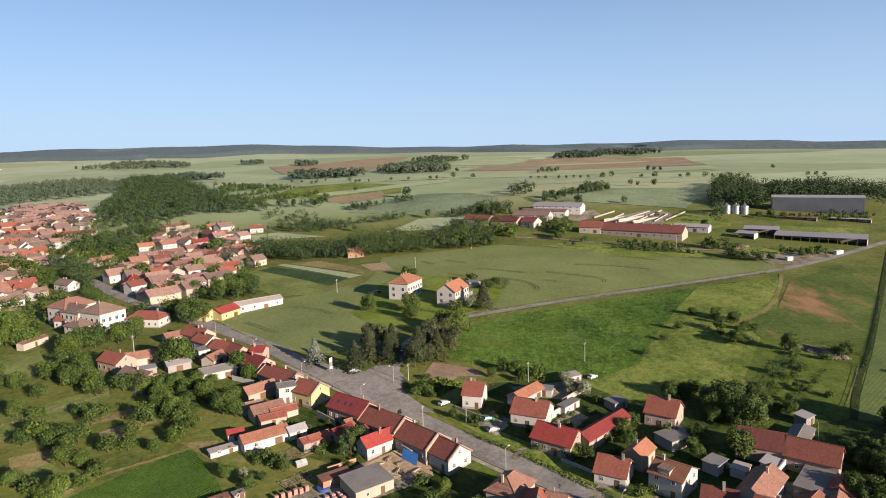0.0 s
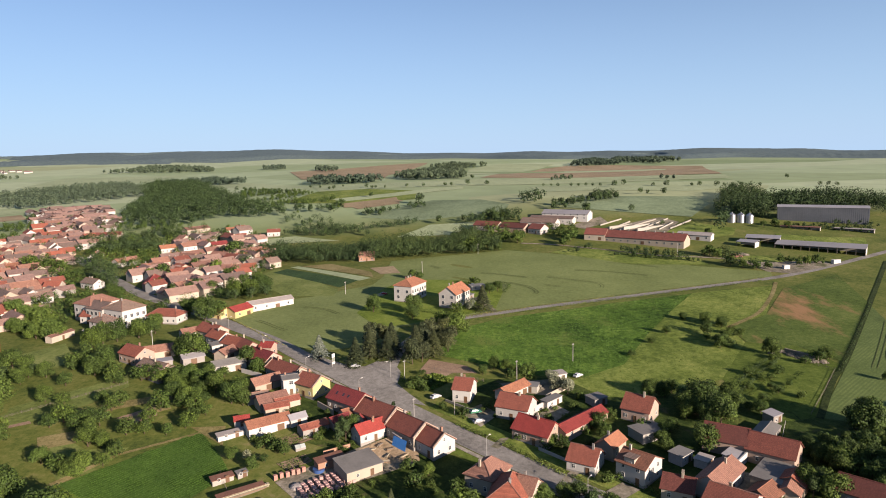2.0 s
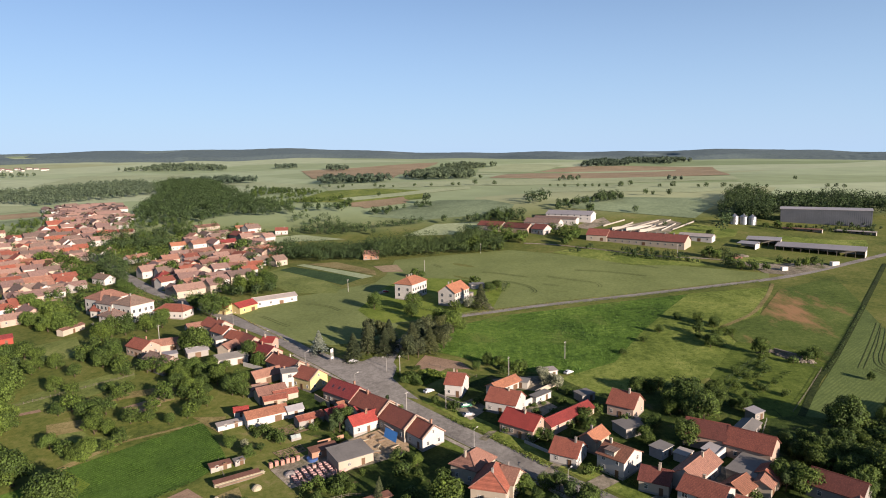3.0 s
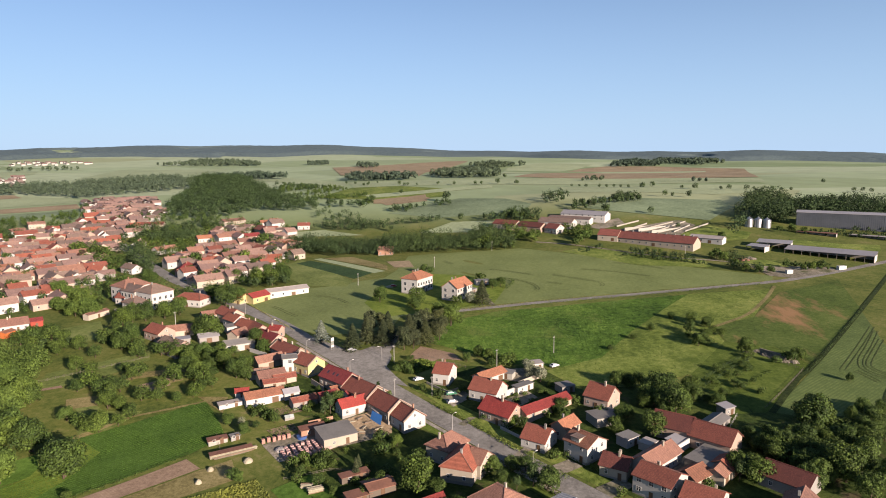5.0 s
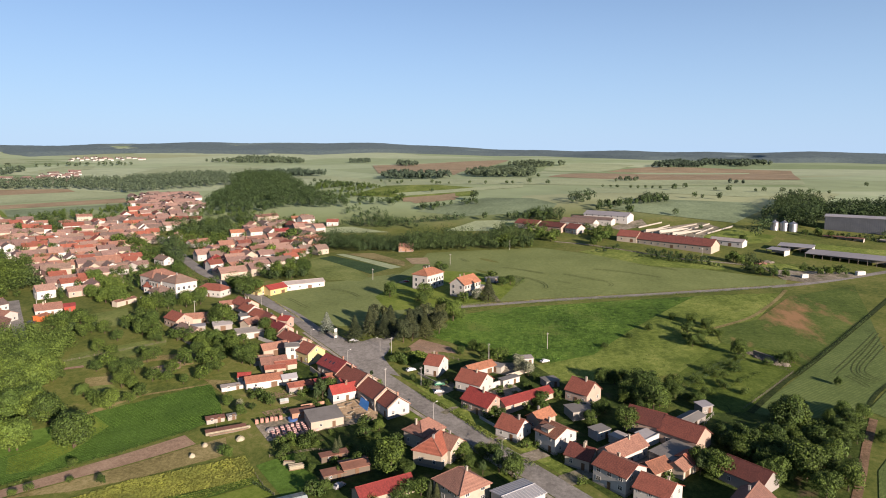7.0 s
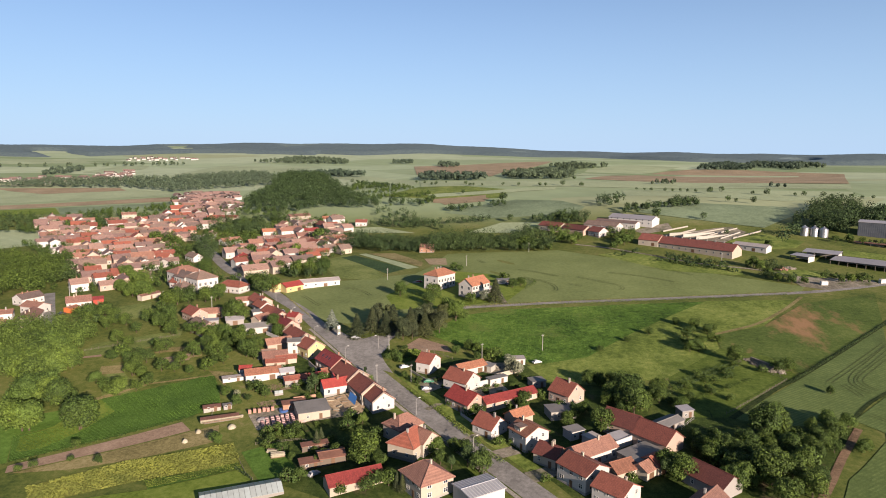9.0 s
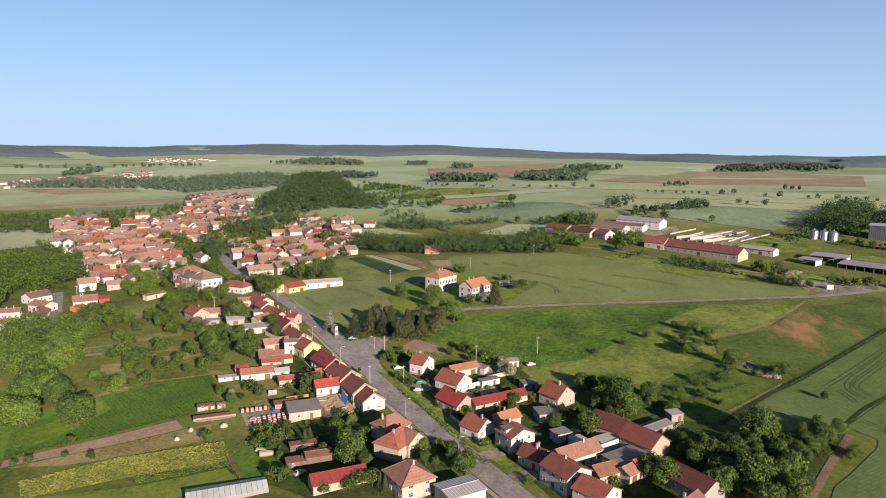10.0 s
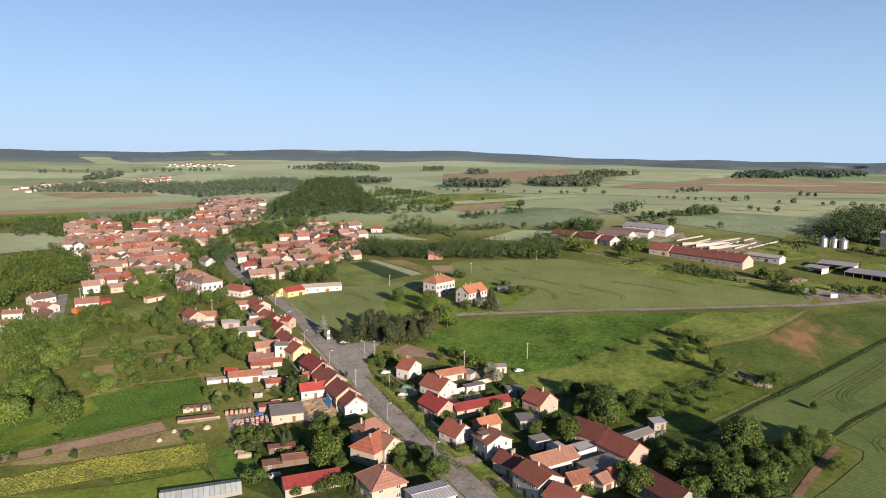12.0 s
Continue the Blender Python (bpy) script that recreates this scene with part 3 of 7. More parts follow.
        share("door", DOOR, top, pose(0, -W / 2 - 0.004, 0))
    if tag == "sky":
        for k in (-0.28, -0.05, 0.12):
            for side in (-1,):
                bm = bmesh.new()
                s = (ridge - eave) / (W / 2)
                yy = side * W * 0.27
                zz = ridge - abs(yy) * s + 0.24
                dy = 0.5
                slab(bm, [(k * L - 0.4, yy - dy, zz - dy * s), (k * L + 0.4, yy - dy, zz - dy * s), (k * L + 0.4, yy + dy, zz + dy * s), (k * L - 0.4, yy + dy, zz + dy * s)], 0.06)
                part("skylight", solid(bm), "glass", roof_ob)
    words = {"house": "house", "barn": "long farm outbuilding", "shed": "small shed", "annex": "house annex"}[kind]
    if eave > 5:
        words = "two-storey house"
    HOUSE_AT[round(x), round(y)] = top
    tagged(top, WALL_WORDS[wall] + " " + words + " with " + ROOF_WORDS[roof] + " roof", kind, "village houses" if kind == "house" else "")
    return top


BUILT = []


def cottage(x, y, turn, L, W, eave, ridge, roof, wall):
    """A village house far from the camera: wall, roof, chimney and a few windows."""
    top = new("house")
    top.matrix_basis = pose(x, y, ground_z(x, y), 0, 0, turn)
    bm = bmesh.new()
    prof = [(-W / 2, -1.5), (W / 2, -1.5), (W / 2, eave), (0, ridge - 0.03), (-W / 2, eave)]
    ends = [[bm.verts.new((s * L / 2, py, pz)) for py, pz in prof] for s in (-1, 1)]
    bm.faces.new(ends[0][::-1])
    bm.faces.new(ends[1])
    for i in range(5):
        bm.faces.new((ends[0][i], ends[0][(i + 1) % 5], ends[1][(i + 1) % 5], ends[1][i]))
    part("wall", solid(bm), "wall_" + wall, top)
    bm = bmesh.new()
    gable_roof(bm, L, W, eave, ridge)
    part("roof", solid(bm), "roof_" + roof, top)
    bm = bmesh.new()
    cx = rng.uniform(-0.3, 0.3) * L
    box(bm, cx - 0.3, cx + 0.3, 0.2, 0.8, ridge - 1, ridge + 1.1)
    part("chimney", solid(bm), "chimney_brick", top)
    if y < 640:
        for face, half, wide in ((0, W / 2, L), (90, L / 2, W)):
            for k in (-0.25, 0.25):
                share("window", GLAZED, top, pose(0, 0, 0, 0, 0, face) @ pose(k * wide, -half - 0.004, 1.2))
    if L > 13:
        bm = bmesh.new()
        s, w2, d = rng.choice((-1, 1)), W * 0.72, rng.uniform(7, 12)
        x0 = s * (L / 2 - w2 / 2)
        box(bm, x0 - w2 / 2, x0 + w2 / 2, W / 2 - 0.5, W / 2 + d, -1.5, eave - 0.3)
        part("annex", solid(bm), "wall_" + wall, top)
        bm = bmesh.new()
        gable_roof(bm, d + W / 2, w2, eave - 0.3, ridge - 0.8)
        bmesh.ops.transform(bm, matrix=pose(x0, W / 2 + d / 2 - W / 4, 0, 0, 0, 90), verts=bm.verts[:])
        part("annex_roof", solid(bm), "roof_" + roof, top)
    tagged(top, WALL_WORDS[wall] + " village house with " + ROOF_WORDS[roof] + " roof", "house", "village houses")


def hamlet(name, poly, gap, seed):
    """Houses of a far village, too small to tell apart, as one mesh."""
    bm = bmesh.new()
    for x, y, r in spots(poly, gap, seed):
        L, W, eave, turn = r.uniform(9, 17), r.uniform(7, 10), r.uniform(3, 5), r.choice((-42, 48)) + r.uniform(-20, 20)
        m = pose(x, y, ground_z(x, y), 0, 0, turn)
        one = bmesh.new()
        box(one, -L / 2, L / 2, -W / 2, W / 2, -1, eave)
        n = len(one.faces)
        gable_roof(one, L, W, eave, eave + W * 0.3)
        one.faces.ensure_lookup_table()
        dark = r.choice((1, 1, 2))
        for f in one.faces[n:]:
            f.material_index = dark
        solid(one)
        one.transform(m)
        me = bpy.data.meshes.new("tmp")
        one.to_mesh(me)
        one.free()
        bm.from_mesh(me)
        bpy.data.meshes.remove(me)
    me = bpy.data.meshes.new(name)
    bm.to_mesh(me)
    bm.free()
    for key in ("wall_white", "roof_faded", "roof_taupe"):
        me.materials.append(MATS[key])
    tagged(new(name, me), "distant village of pale houses with tiled roofs", "village", kind="stuff")


def village_fill(poly, gap, seed):
    """The rest of the old village: houses set square to the lanes, where none stands yet."""
    for x, y, r in spots(poly, gap, seed):
        L, W = r.uniform(10, 19), r.uniform(8, 11)
        if any(math.hypot(x - a, y - b) < 4.2 + 0.38 * L for a, b in BUILT) or near_street(x, y) or r.random() < 0.06:
            continue
        BUILT.append((x, y))
        eave = r.uniform(3.4, 5.4)
        cottage(x, y, r.choice((-42, 48, 48)) + r.uniform(-8, 8), L, W, eave, eave + W * r.uniform(0.26, 0.36),
                r.choice(("faded", "faded", "faded", "faded", "salmon", "taupe", "taupe", "brown", "redbrown")), r.choice(("white", "white", "cream", "cream", "pink", "grey")))


def near_street(x, y):
    return any((Vector((x, y)) - Vector(a)).length + (Vector((x, y)) - Vector(b)).length < (Vector(a) - Vector(b)).length + 4 for a, b in zip(STREET, STREET[1:]))


# ---- trees ----
def leaf_cloud(r, blobs, count, size, out=0.75):
    """Many small leaf clumps on and inside a few swellings; returns vertices and faces."""
    verts, faces = [], []
    weights = [b[1] ** 2 for b in blobs]
    for _ in range(count):
        c, rad, flat = r.choices(blobs, weights)[0]
        d = Vector((r.gauss(0, 1), r.gauss(0, 1), r.gauss(0.15, 1))).normalized()
        k = rad * (1 - (1 - out) * abs(r.gauss(0, 0.8)) + r.uniform(-0.06, 0.12))
        p = Vector(c) + Vector((d.x * k, d.y * k, d.z * k * flat))
        n = (d + Vector((r.gauss(0, 0.35), r.gauss(0, 0.35), r.gauss(0.2, 0.35)))).normalized()
        u = n.orthogonal().normalized()
        w = n.cross(u)
        a = r.uniform(0, math.tau)
        u, w = u * math.cos(a) + w * math.sin(a), w * math.cos(a) - u * math.sin(a)
        s = size * r.uniform(0.55, 1.3)
        i = len(verts)
        lift = n * s * 0.25
        verts += [p - u * s * 0.5, p + w * s * 0.42 + lift * 0.4, p + u * s * 0.5, p - w * s * 0.42 + lift * 0.4]
        faces.append((i, i + 1, i + 2, i + 3))
    return verts, faces


def cloud_mesh(name, verts, faces, material):
    me = bpy.data.meshes.new(name)
    me.from_pydata([tuple(v) for v in verts], [], faces)
    me.materials.append(MATS[material])
    return me


def trunk_mesh(r, h, girth, limbs, reach):
    bm = bmesh.new()
    bend = Vector((r.uniform(-0.04, 0.04) * h, r.uniform(-0.04, 0.04) * h, h * 0.5))
    tube(bm, (0, 0, -0.4), bend, girth, girth * 0.7, 7)
    tube(bm, bend, bend + Vector((0.02 * h, 0, h * 0.4)), girth * 0.68, girth * 0.2, 6)
    for k in range(limbs):
        a = math.tau * k / limbs + r.uniform(-0.4, 0.4)
        z = h * r.uniform(0.28, 0.5)
        tube(bm, bend * (z / (h * 0.5)), (math.cos(a) * reach * 0.7, math.sin(a) * reach * 0.7, z + h * r.uniform(0.12, 0.3)), girth * 0.42, girth * 0.1, 5)
    return bm


TREE_LABELS = dict(oak="broad leafy green tree with rounded uneven crown", light="bright green leafy tree with full crown", orchard="small fruit tree with low loose crown",
                   bush="dense low rounded green bush", spruce="dark green spruce with drooping tiers", silver="pale silver-blue conifer with dense needles", willow="grey-green bushy willow with loose crown", tall="tall narrow leafy tree",
                   pine="dark brown-green pine with ragged crown")
PROTO = {}


def tree_proto(kind, variant, far=False):
    r = random.Random(hash_of(kind) * 31 + variant)
    if kind in ("spruce", "silver"):
        h, name = 12.0, "conifer"
        verts, faces = [], []
        for k in range(600 if far else 2400):
            t = r.random() ** 0.75
            z = h * (0.06 + 0.94 * t)
            rad = (1 - t) * 3.9 * (0.82 + 0.18 * math.sin(t * 38)) + 0.12
            a = r.uniform(0, math.tau)
            q = rad * r.uniform(0.55, 1.08)
            p = Vector((math.cos(a) * q, math.sin(a) * q, z - q * 0.22 + r.uniform(-0.2, 0.2)))
            d = Vector((math.cos(a), math.sin(a), -0.45)).normalized()
            s = Vector((-math.sin(a), math.cos(a), r.uniform(-0.5, 0.5)))
            e = r.uniform(0.5, 1.0) * (1.5 if far else 0.85)
            i = len(verts)
            verts += [p - d * e * 0.6, p + s * e * 0.35, p + d * e * 0.6, p - s * e * 0.35]
            faces.append((i, i + 1, i + 2, i + 3))
        mat = "needle" if kind == "spruce" else "needle_silver"
        tm = trunk_mesh(r, h * 0.95, 0.22, 0, 1)
    else:
        h, rad, count, size, mat, blobs_n, flat, girth = dict(
            oak=(9.0, 4.6, 3000, 0.5, "leaf", 15, 0.85, 0.26), light=(8.0, 4.3, 3000, 0.48, "leaf_light", 14, 0.85, 0.24), orchard=(4.2, 2.5, 1000, 0.36, "leaf", 9, 0.8, 0.13),
            bush=(2.2, 1.9, 460, 0.36, "leaf", 7, 0.8, 0.07), willow=(5.5, 3.2, 1500, 0.42, "leaf_grey", 9, 0.9, 0.2), tall=(11.0, 2.9, 2200, 0.5, "leaf_dark", 11, 1.1, 0.22),
            pine=(12.0, 4.0, 2600, 0.55, "needle", 16, 0.9, 0.24))[kind]
        if far:
            count, size = int(count * 0.2), size * 1.9
        name = {"bush": "bush", "orchard": "fruit_tree", "pine": "conifer"}.get(kind, "tree")
        low = 0.2 if kind not in ("bush", "tall", "willow", "pine") else (0.1 if kind == "bush" else 0.14)
        blobs = [((0, 0, h * 0.58), rad * 0.72, flat)]
        for k in range(blobs_n):
            a = r.uniform(0, math.tau)
            z = h * r.uniform(low + 0.08, 0.82)
            q = rad * r.uniform(0.35, 0.72) * (1.0 - 0.45 * max(0.0, z / h - 0.5) * 2)
            blobs.append(((math.cos(a) * q, math.sin(a) * q, z), rad * r.uniform(0.28, 0.5), flat))
        verts, faces = leaf_cloud(r, blobs, count, size)
        tm = trunk_mesh(r, h * 0.8, girth, 5, rad)
    root = new(name)
    part("trunk", tm, "bark", root)
    share("crown", cloud_mesh("crown", verts, faces, mat), root)
    tagged(root, TREE_LABELS[kind], name.replace("_", " "))
    return root, h


def hash_of(word):
    return sum(ord(c) * (i + 3) for i, c in enumerate(word)) % 997


trng = random.Random(11)


FIELD_TREES = []


def tree(x, y, height, kind="oak", group="", wide=1.0):
    if y > 560:
        FIELD_TREES.append((x, y, height))
        return None
    variant = trng.randrange(3)
    s, a = trng.uniform(0.94, 1.06), trng.uniform(0, 360)
    far = y > 400
    key = (kind, variant, far)
    spot = lambda h: pose(x, y, ground_z(x, y), 0, 0, a) @ Matrix.Diagonal((s * height / h * wide, s * height / h * wide, height / h, 1))
    if key not in PROTO:
        root, h = tree_proto(kind, variant, far)
        PROTO[key] = (root, h)
        root.matrix_basis = spot(h)
    else:
        root, h = PROTO[key]
        keep = root.scale.copy()
        root.scale = (1, 1, 1)
        copy = copy_thing(root, spot(h))
        root.scale = keep
        root = copy
    if group:
        root["group"] = group
    return root


def inside(x, y, poly):
    hit = False
    for (x0, y0), (x1, y1) in zip(poly, poly[1:] + poly[:1]):
        if (y0 > y) != (y1 > y) and x < x0 + (y - y0) / (y1 - y0) * (x1 - x0):
            hit = not hit
    return hit


def spots(poly, gap, seed):
    """Uneven spots inside an outline, about gap metres apart."""
    r = random.Random(seed)
    xs, ys = [p[0] for p in poly], [p[1] for p in poly]
    y = min(ys)
    while y < max(ys):
        x = min(xs)
        while x < max(xs):
            px, py = x + r.uniform(-0.45, 0.45) * gap, y + r.uniform(-0.45, 0.45) * gap
            if inside(px, py, poly):
                yield px, py, r
            x += gap
        y += gap


def orchard(poly, gap, low, high, kinds, seed, keep=1.0, group="orchard trees"):
    for x, y, r in spots(poly, gap, seed):
        if r.random() < keep:
            tree(x, y, r.uniform(low, high), r.choice(kinds), group)


def wood(name, poly, gap, low, high, seed, leaves=60, size=1.3, material="leaf_dark", label="dense dark green deciduous wood", clump=None, clear=0.0):
    """Many trees that nobody could count, as one mesh."""
    verts, faces = [], []
    for x, y, r in spots(poly, gap, seed):
        lump = noise.noise(Vector((x * 0.035, y * 0.035, seed * 1.7)))
        if clump is not None and lump < clump:
            continue
        if clear and (near_street(x, y) or any(abs(x - a) < clear and abs(y - b) < clear for a, b in BUILT)):
            continue
        h = r.uniform(low, high) * (1 + 0.25 * lump)
        rad = h * r.uniform(0.3, 0.46)
        z = ground_z(x, y)
        blobs = [((x, y, z + h * 0.58), rad * 0.95, h * 0.42 / rad / 0.95)]
        for k in range(3):
            a = r.uniform(0, math.tau)
            blobs.append(((x + math.cos(a) * rad * 0.5, y + math.sin(a) * rad * 0.5, z + h * r.uniform(0.35, 0.75)), rad * 0.55, 1.0))
        v, f = leaf_cloud(r, blobs, leaves, size * r.uniform(0.85, 1.15))
        k = len(verts)
        verts += v
        faces += [tuple(i + k for i in q) for q in f]
    return tagged(new(name, cloud_mesh(name, verts, faces, material)), label, "wood", kind="stuff")


def tufts(name, poly, gap, low, high, seed, material, label):
    """Upright tufts of growth over a patch, as one mesh."""
    verts, faces = [], []
    for x, y, r in spots(poly, gap, seed):
        h, z = r.uniform(low, high), ground_z(x, y)
        for k in range(2):
            a = r.uniform(0, math.pi)
            u = Vector((math.cos(a), math.sin(a), 0)) * h * r.uniform(0.5, 0.9)
            p = Vector((x + r.uniform(-0.3, 0.3), y + r.uniform(-0.3, 0.3), z))
            i = len(verts)
            verts += [p - u * 0.5, p + u * 0.5, p + u * 0.7 + Vector((r.uniform(-0.2, 0.2), 0, h)), p - u * 0.7 + Vector((0, r.uniform(-0.2, 0.2), h * r.uniform(0.6, 1)))]
            faces.append((i, i + 1, i + 2, i + 3))
    return tagged(new(name, cloud_mesh(name, verts, faces, material)), label, "plants", kind="stuff")


# ---- fields ----
patch("field_wheat", [(-107, 342), (-65, 292), (-42, 286), (-16, 295), (-14, 318), (9, 330), (35, 344), (72, 357), (136, 377), (210, 399), (216, 413), (174, 435), (140, 454), (101, 480), (56, 508), (24, 502), (-12, 496), (-32, 489), (-33, 435), (-38, 410), (-52, 401), (-71, 385), (-83, 379), (-81, 370)], "wheat", 0.1)
patch("garden_lawn", [(-31, 396), (-17, 424), (18, 416), (43, 397), (43, 383), (36, 348), (9, 331), (-24, 316), (-39, 345)], "lawn", 0.16)
patch("meadow_village", [(-126.3, 442.4), (-115.6, 480.0), (-95.6, 454.3), (-57.9, 400.8), (-58.4, 385.2), (-85.9, 387.9), (-93.4, 396.0)], "wheatgrass", 0.12)
patch("field_strip_dark", [(-115, 464), (-108, 477), (-49, 426), (-58, 407)], "darkcrop", 0.14)
patch("field_strip_pale", [(-107, 483), (-102, 487), (-41, 432), (-48, 425)], "palecrop", 0.14)
patch("field_strip_soil", [(-100, 487), (-78, 491), (-43, 452), (-40, 435)], "drylawn", 0.18)
patch("field_soil_far", [(-46, 467), (-29, 470), (-22, 444), (-36, 444)], "soil", 0.16)
patch("field_weeds", [(5, 277), (14, 312), (38, 331), (104, 356), (151, 370), (131, 343), (105, 303), (84, 265), (65, 252), (47, 253), (24, 266)], "weeds", 0.1)
patch("meadow", [(131, 343), (151, 371), (203, 382), (173, 328), (146, 311), (145, 289), (118, 248), (89, 233), (68, 233), (58, 247), (65, 252), (84, 265), (105, 303)], "drygrass", 0.14)
patch("field_brown", [(146, 309), (173, 328), (205, 375), (251, 401), (234, 342), (175, 262), (165, 283), (146, 289)], "sparse", 0.12)
patch("field_wheat_east", [(232, 337), (174, 260), (137, 213), (144, 210), (176, 213), (181, 223), (207, 257)], "greenwheat", 0.1)
patch("field_wheat_south", [(207, 254), (180, 220), (187, 211), (185, 205), (171, 185), (164, 176), (157, 160), (205, 150), (270, 190), (310, 300), (252, 312)], "greenwheat", 0.14)
patch("orchard_lawn", [(118, 248), (145, 289), (165, 283), (172, 259), (161, 248), (135, 213), (120, 211)], "orchardgrass", 0.1)
patch("field_potato", [(-107, 180), (-75, 212), (-64, 198), (-57, 187), (-64, 175.5), (-74, 164), (-102, 132), (-115, 147), (-105, 156), (-96, 172)], "darkcrop2", 0.1)
patch("soil_strip", [(-100, 130), (-64, 172), (-57, 167), (-74, 149), (-87, 136), (-97, 126)], "tilled", 0.13)
patch("dry_strip", [(-96, 126), (-87, 135), (-74, 148), (-57, 166), (-49, 173), (-43, 162), (-63, 145), (-78, 134)], "drylawn", 0.1)
patch("tall_grass", [(-84, 121), (-66, 142), (-37, 162), (-27, 150), (-52, 134), (-75, 113)], "yellowgrass", 0.14)
patch("vegetable_bed", [(-51, 133), (-28, 150), (-25, 147), (-47, 129)], "darkcrop2", 0.2)
patch("lawn_south", [(-75, 113), (-47, 129), (-24, 147), (-18, 141), (-30, 126)], "lawn", 0.16)
patch("soil_by_house", [(-2, 259), (2, 272), (18, 264), (22, 256), (12, 257), (7, 251)], "tilled", 0.12)
patch("soil_garden", [(-106, 222), (-100, 230), (-97, 222), (-102, 218)], "tilled", 0.14)
patch("lawn_west", [(-153, 231), (-124, 258), (-119, 251), (-149, 221)], "wheatgrass", 0.12)
patch("lawn_mid", [(-123, 199), (-95, 202), (-99, 188), (-107, 182)], "wheatgrass", 0.1)
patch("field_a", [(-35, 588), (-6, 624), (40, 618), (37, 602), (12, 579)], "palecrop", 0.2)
patch("field_c", [(-107, 758), (-51, 802), (-43, 744), (-88, 726)], "soil", 0.35)
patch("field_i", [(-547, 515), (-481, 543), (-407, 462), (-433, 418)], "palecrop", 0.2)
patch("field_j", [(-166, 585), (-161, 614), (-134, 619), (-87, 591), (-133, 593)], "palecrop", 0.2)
patch("field_n", [(-190, 806), (-92, 765), (-27, 772), (-29, 861), (-111, 919), (-167, 919)], "drygrass", 0.25)
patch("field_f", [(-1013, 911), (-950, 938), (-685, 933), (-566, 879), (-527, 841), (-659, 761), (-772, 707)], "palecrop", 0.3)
patch("field_fa", [(-942, 919), (-707, 946), (-660, 902), (-768, 845), (-860, 877)], "soil", 0.5)
patch("field_g", [(-745, 683), (-521, 818), (-485, 772), (-612, 707), (-701, 646)], "soil", 0.3)
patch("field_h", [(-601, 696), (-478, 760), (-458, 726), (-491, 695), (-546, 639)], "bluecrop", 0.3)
patch("field_ha", [(-695, 641), (-605, 695), (-550, 643), (-625, 621), (-651, 603)], "lawn", 0.3)
patch("field_k", [(67, 1097), (117, 1343), (246, 1643), (325, 1735), (444, 1731), (621, 1599), (467, 1105), (237, 1033), (157, 1042)], "soil", 0.5)
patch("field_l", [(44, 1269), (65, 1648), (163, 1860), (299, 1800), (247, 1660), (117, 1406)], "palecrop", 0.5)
patch("field_o", [(-374, 1628), (-251, 1755), (-110, 1999), (-48, 2069), (-49, 1876), (-106, 1329), (-100, 1164), (-259, 1232)], "soil", 0.5)
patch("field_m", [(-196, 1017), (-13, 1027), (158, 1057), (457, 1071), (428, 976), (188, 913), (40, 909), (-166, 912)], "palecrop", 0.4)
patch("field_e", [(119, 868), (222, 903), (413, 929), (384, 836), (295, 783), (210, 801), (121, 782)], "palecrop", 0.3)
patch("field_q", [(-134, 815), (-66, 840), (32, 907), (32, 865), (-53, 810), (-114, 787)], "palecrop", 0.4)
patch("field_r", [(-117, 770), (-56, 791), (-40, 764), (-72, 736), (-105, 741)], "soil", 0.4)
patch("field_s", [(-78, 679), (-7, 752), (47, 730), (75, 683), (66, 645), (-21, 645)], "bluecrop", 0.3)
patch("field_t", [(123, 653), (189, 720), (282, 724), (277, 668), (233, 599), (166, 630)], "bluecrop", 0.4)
patch("field_u", [(-780, 1161), (-925, 1620), (-624, 1621), (-615, 1362), (-682, 1264)], "palecrop", 0.4)
patch("field_v", [(-1727, 1577), (-1610, 1979), (-1484, 1941), (-1351, 1750), (-1508, 1513)], "palecrop", 0.4)
patch("field_w", [(-1079, 1287), (-1182, 1542), (-1110, 1570), (-1020, 1428), (-1032, 1281)], "palecrop", 0.5)
patch("field_x", [(-420, 1161), (-338, 1175), (-196, 1017), (-183, 929), (-284, 1029)], "palecrop", 0.4)
patch("garden_lawn_west", [(-105, 138), (-112, 147), (-107, 157), (-109, 173), (-107, 181), (-94, 173), (-95, 156), (-99, 142)], "lawn", 0.12)
patch("garden_lawn_long", [(-153, 224), (-123, 261), (-117, 249), (-124, 234), (-142, 215)], "wheatgrass", 0.14)
patch("garden_lawn_school", [(-187, 285), (-173, 303), (-154, 277), (-166, 262)], "wheatgrass", 0.14)
patch("garden_bare", [(-109, 222), (-99, 231), (-95, 224), (-101, 217)], "tilled", 0.2)
patch("farm_dirt", [(119, 579), (133, 593), (152, 609), (154, 586), (129, 567)], "gravel", 0.2)
patch("farm_weeds", [(193, 546), (226, 576), (253, 551), (240, 526), (208, 516)], "drygrass", 0.2)
patch("farm_weeds", [(273, 526), (303, 507), (330, 502), (319, 480), (295, 489), (267, 505)], "drygrass", 0.2)
patch("farm_weeds", [(88, 492), (136, 444), (185, 436), (186, 460), (129, 493), (105, 503)], "drygrass", 0.16)
patch("farm_weeds", [(208, 459), (234, 455), (237, 436), (211, 440)], "drygrass", 0.2)
patch("garden_path", [(-116, 229), (-104, 237), (-103, 236), (-115, 227)], "drylawn", 0.2)
patch("garden_path", [(-107, 221), (-93, 231), (-92, 229), (-105, 219)], "drylawn", 0.2)
patch("garden_path", [(-109, 181), (-97, 198), (-75, 212), (-74, 211), (-96, 197), (-107, 179)], "drylawn", 0.2)
patch("garden_path", [(-145, 216), (-139, 220), (-137, 218), (-144, 214)], "tilled", 0.2)
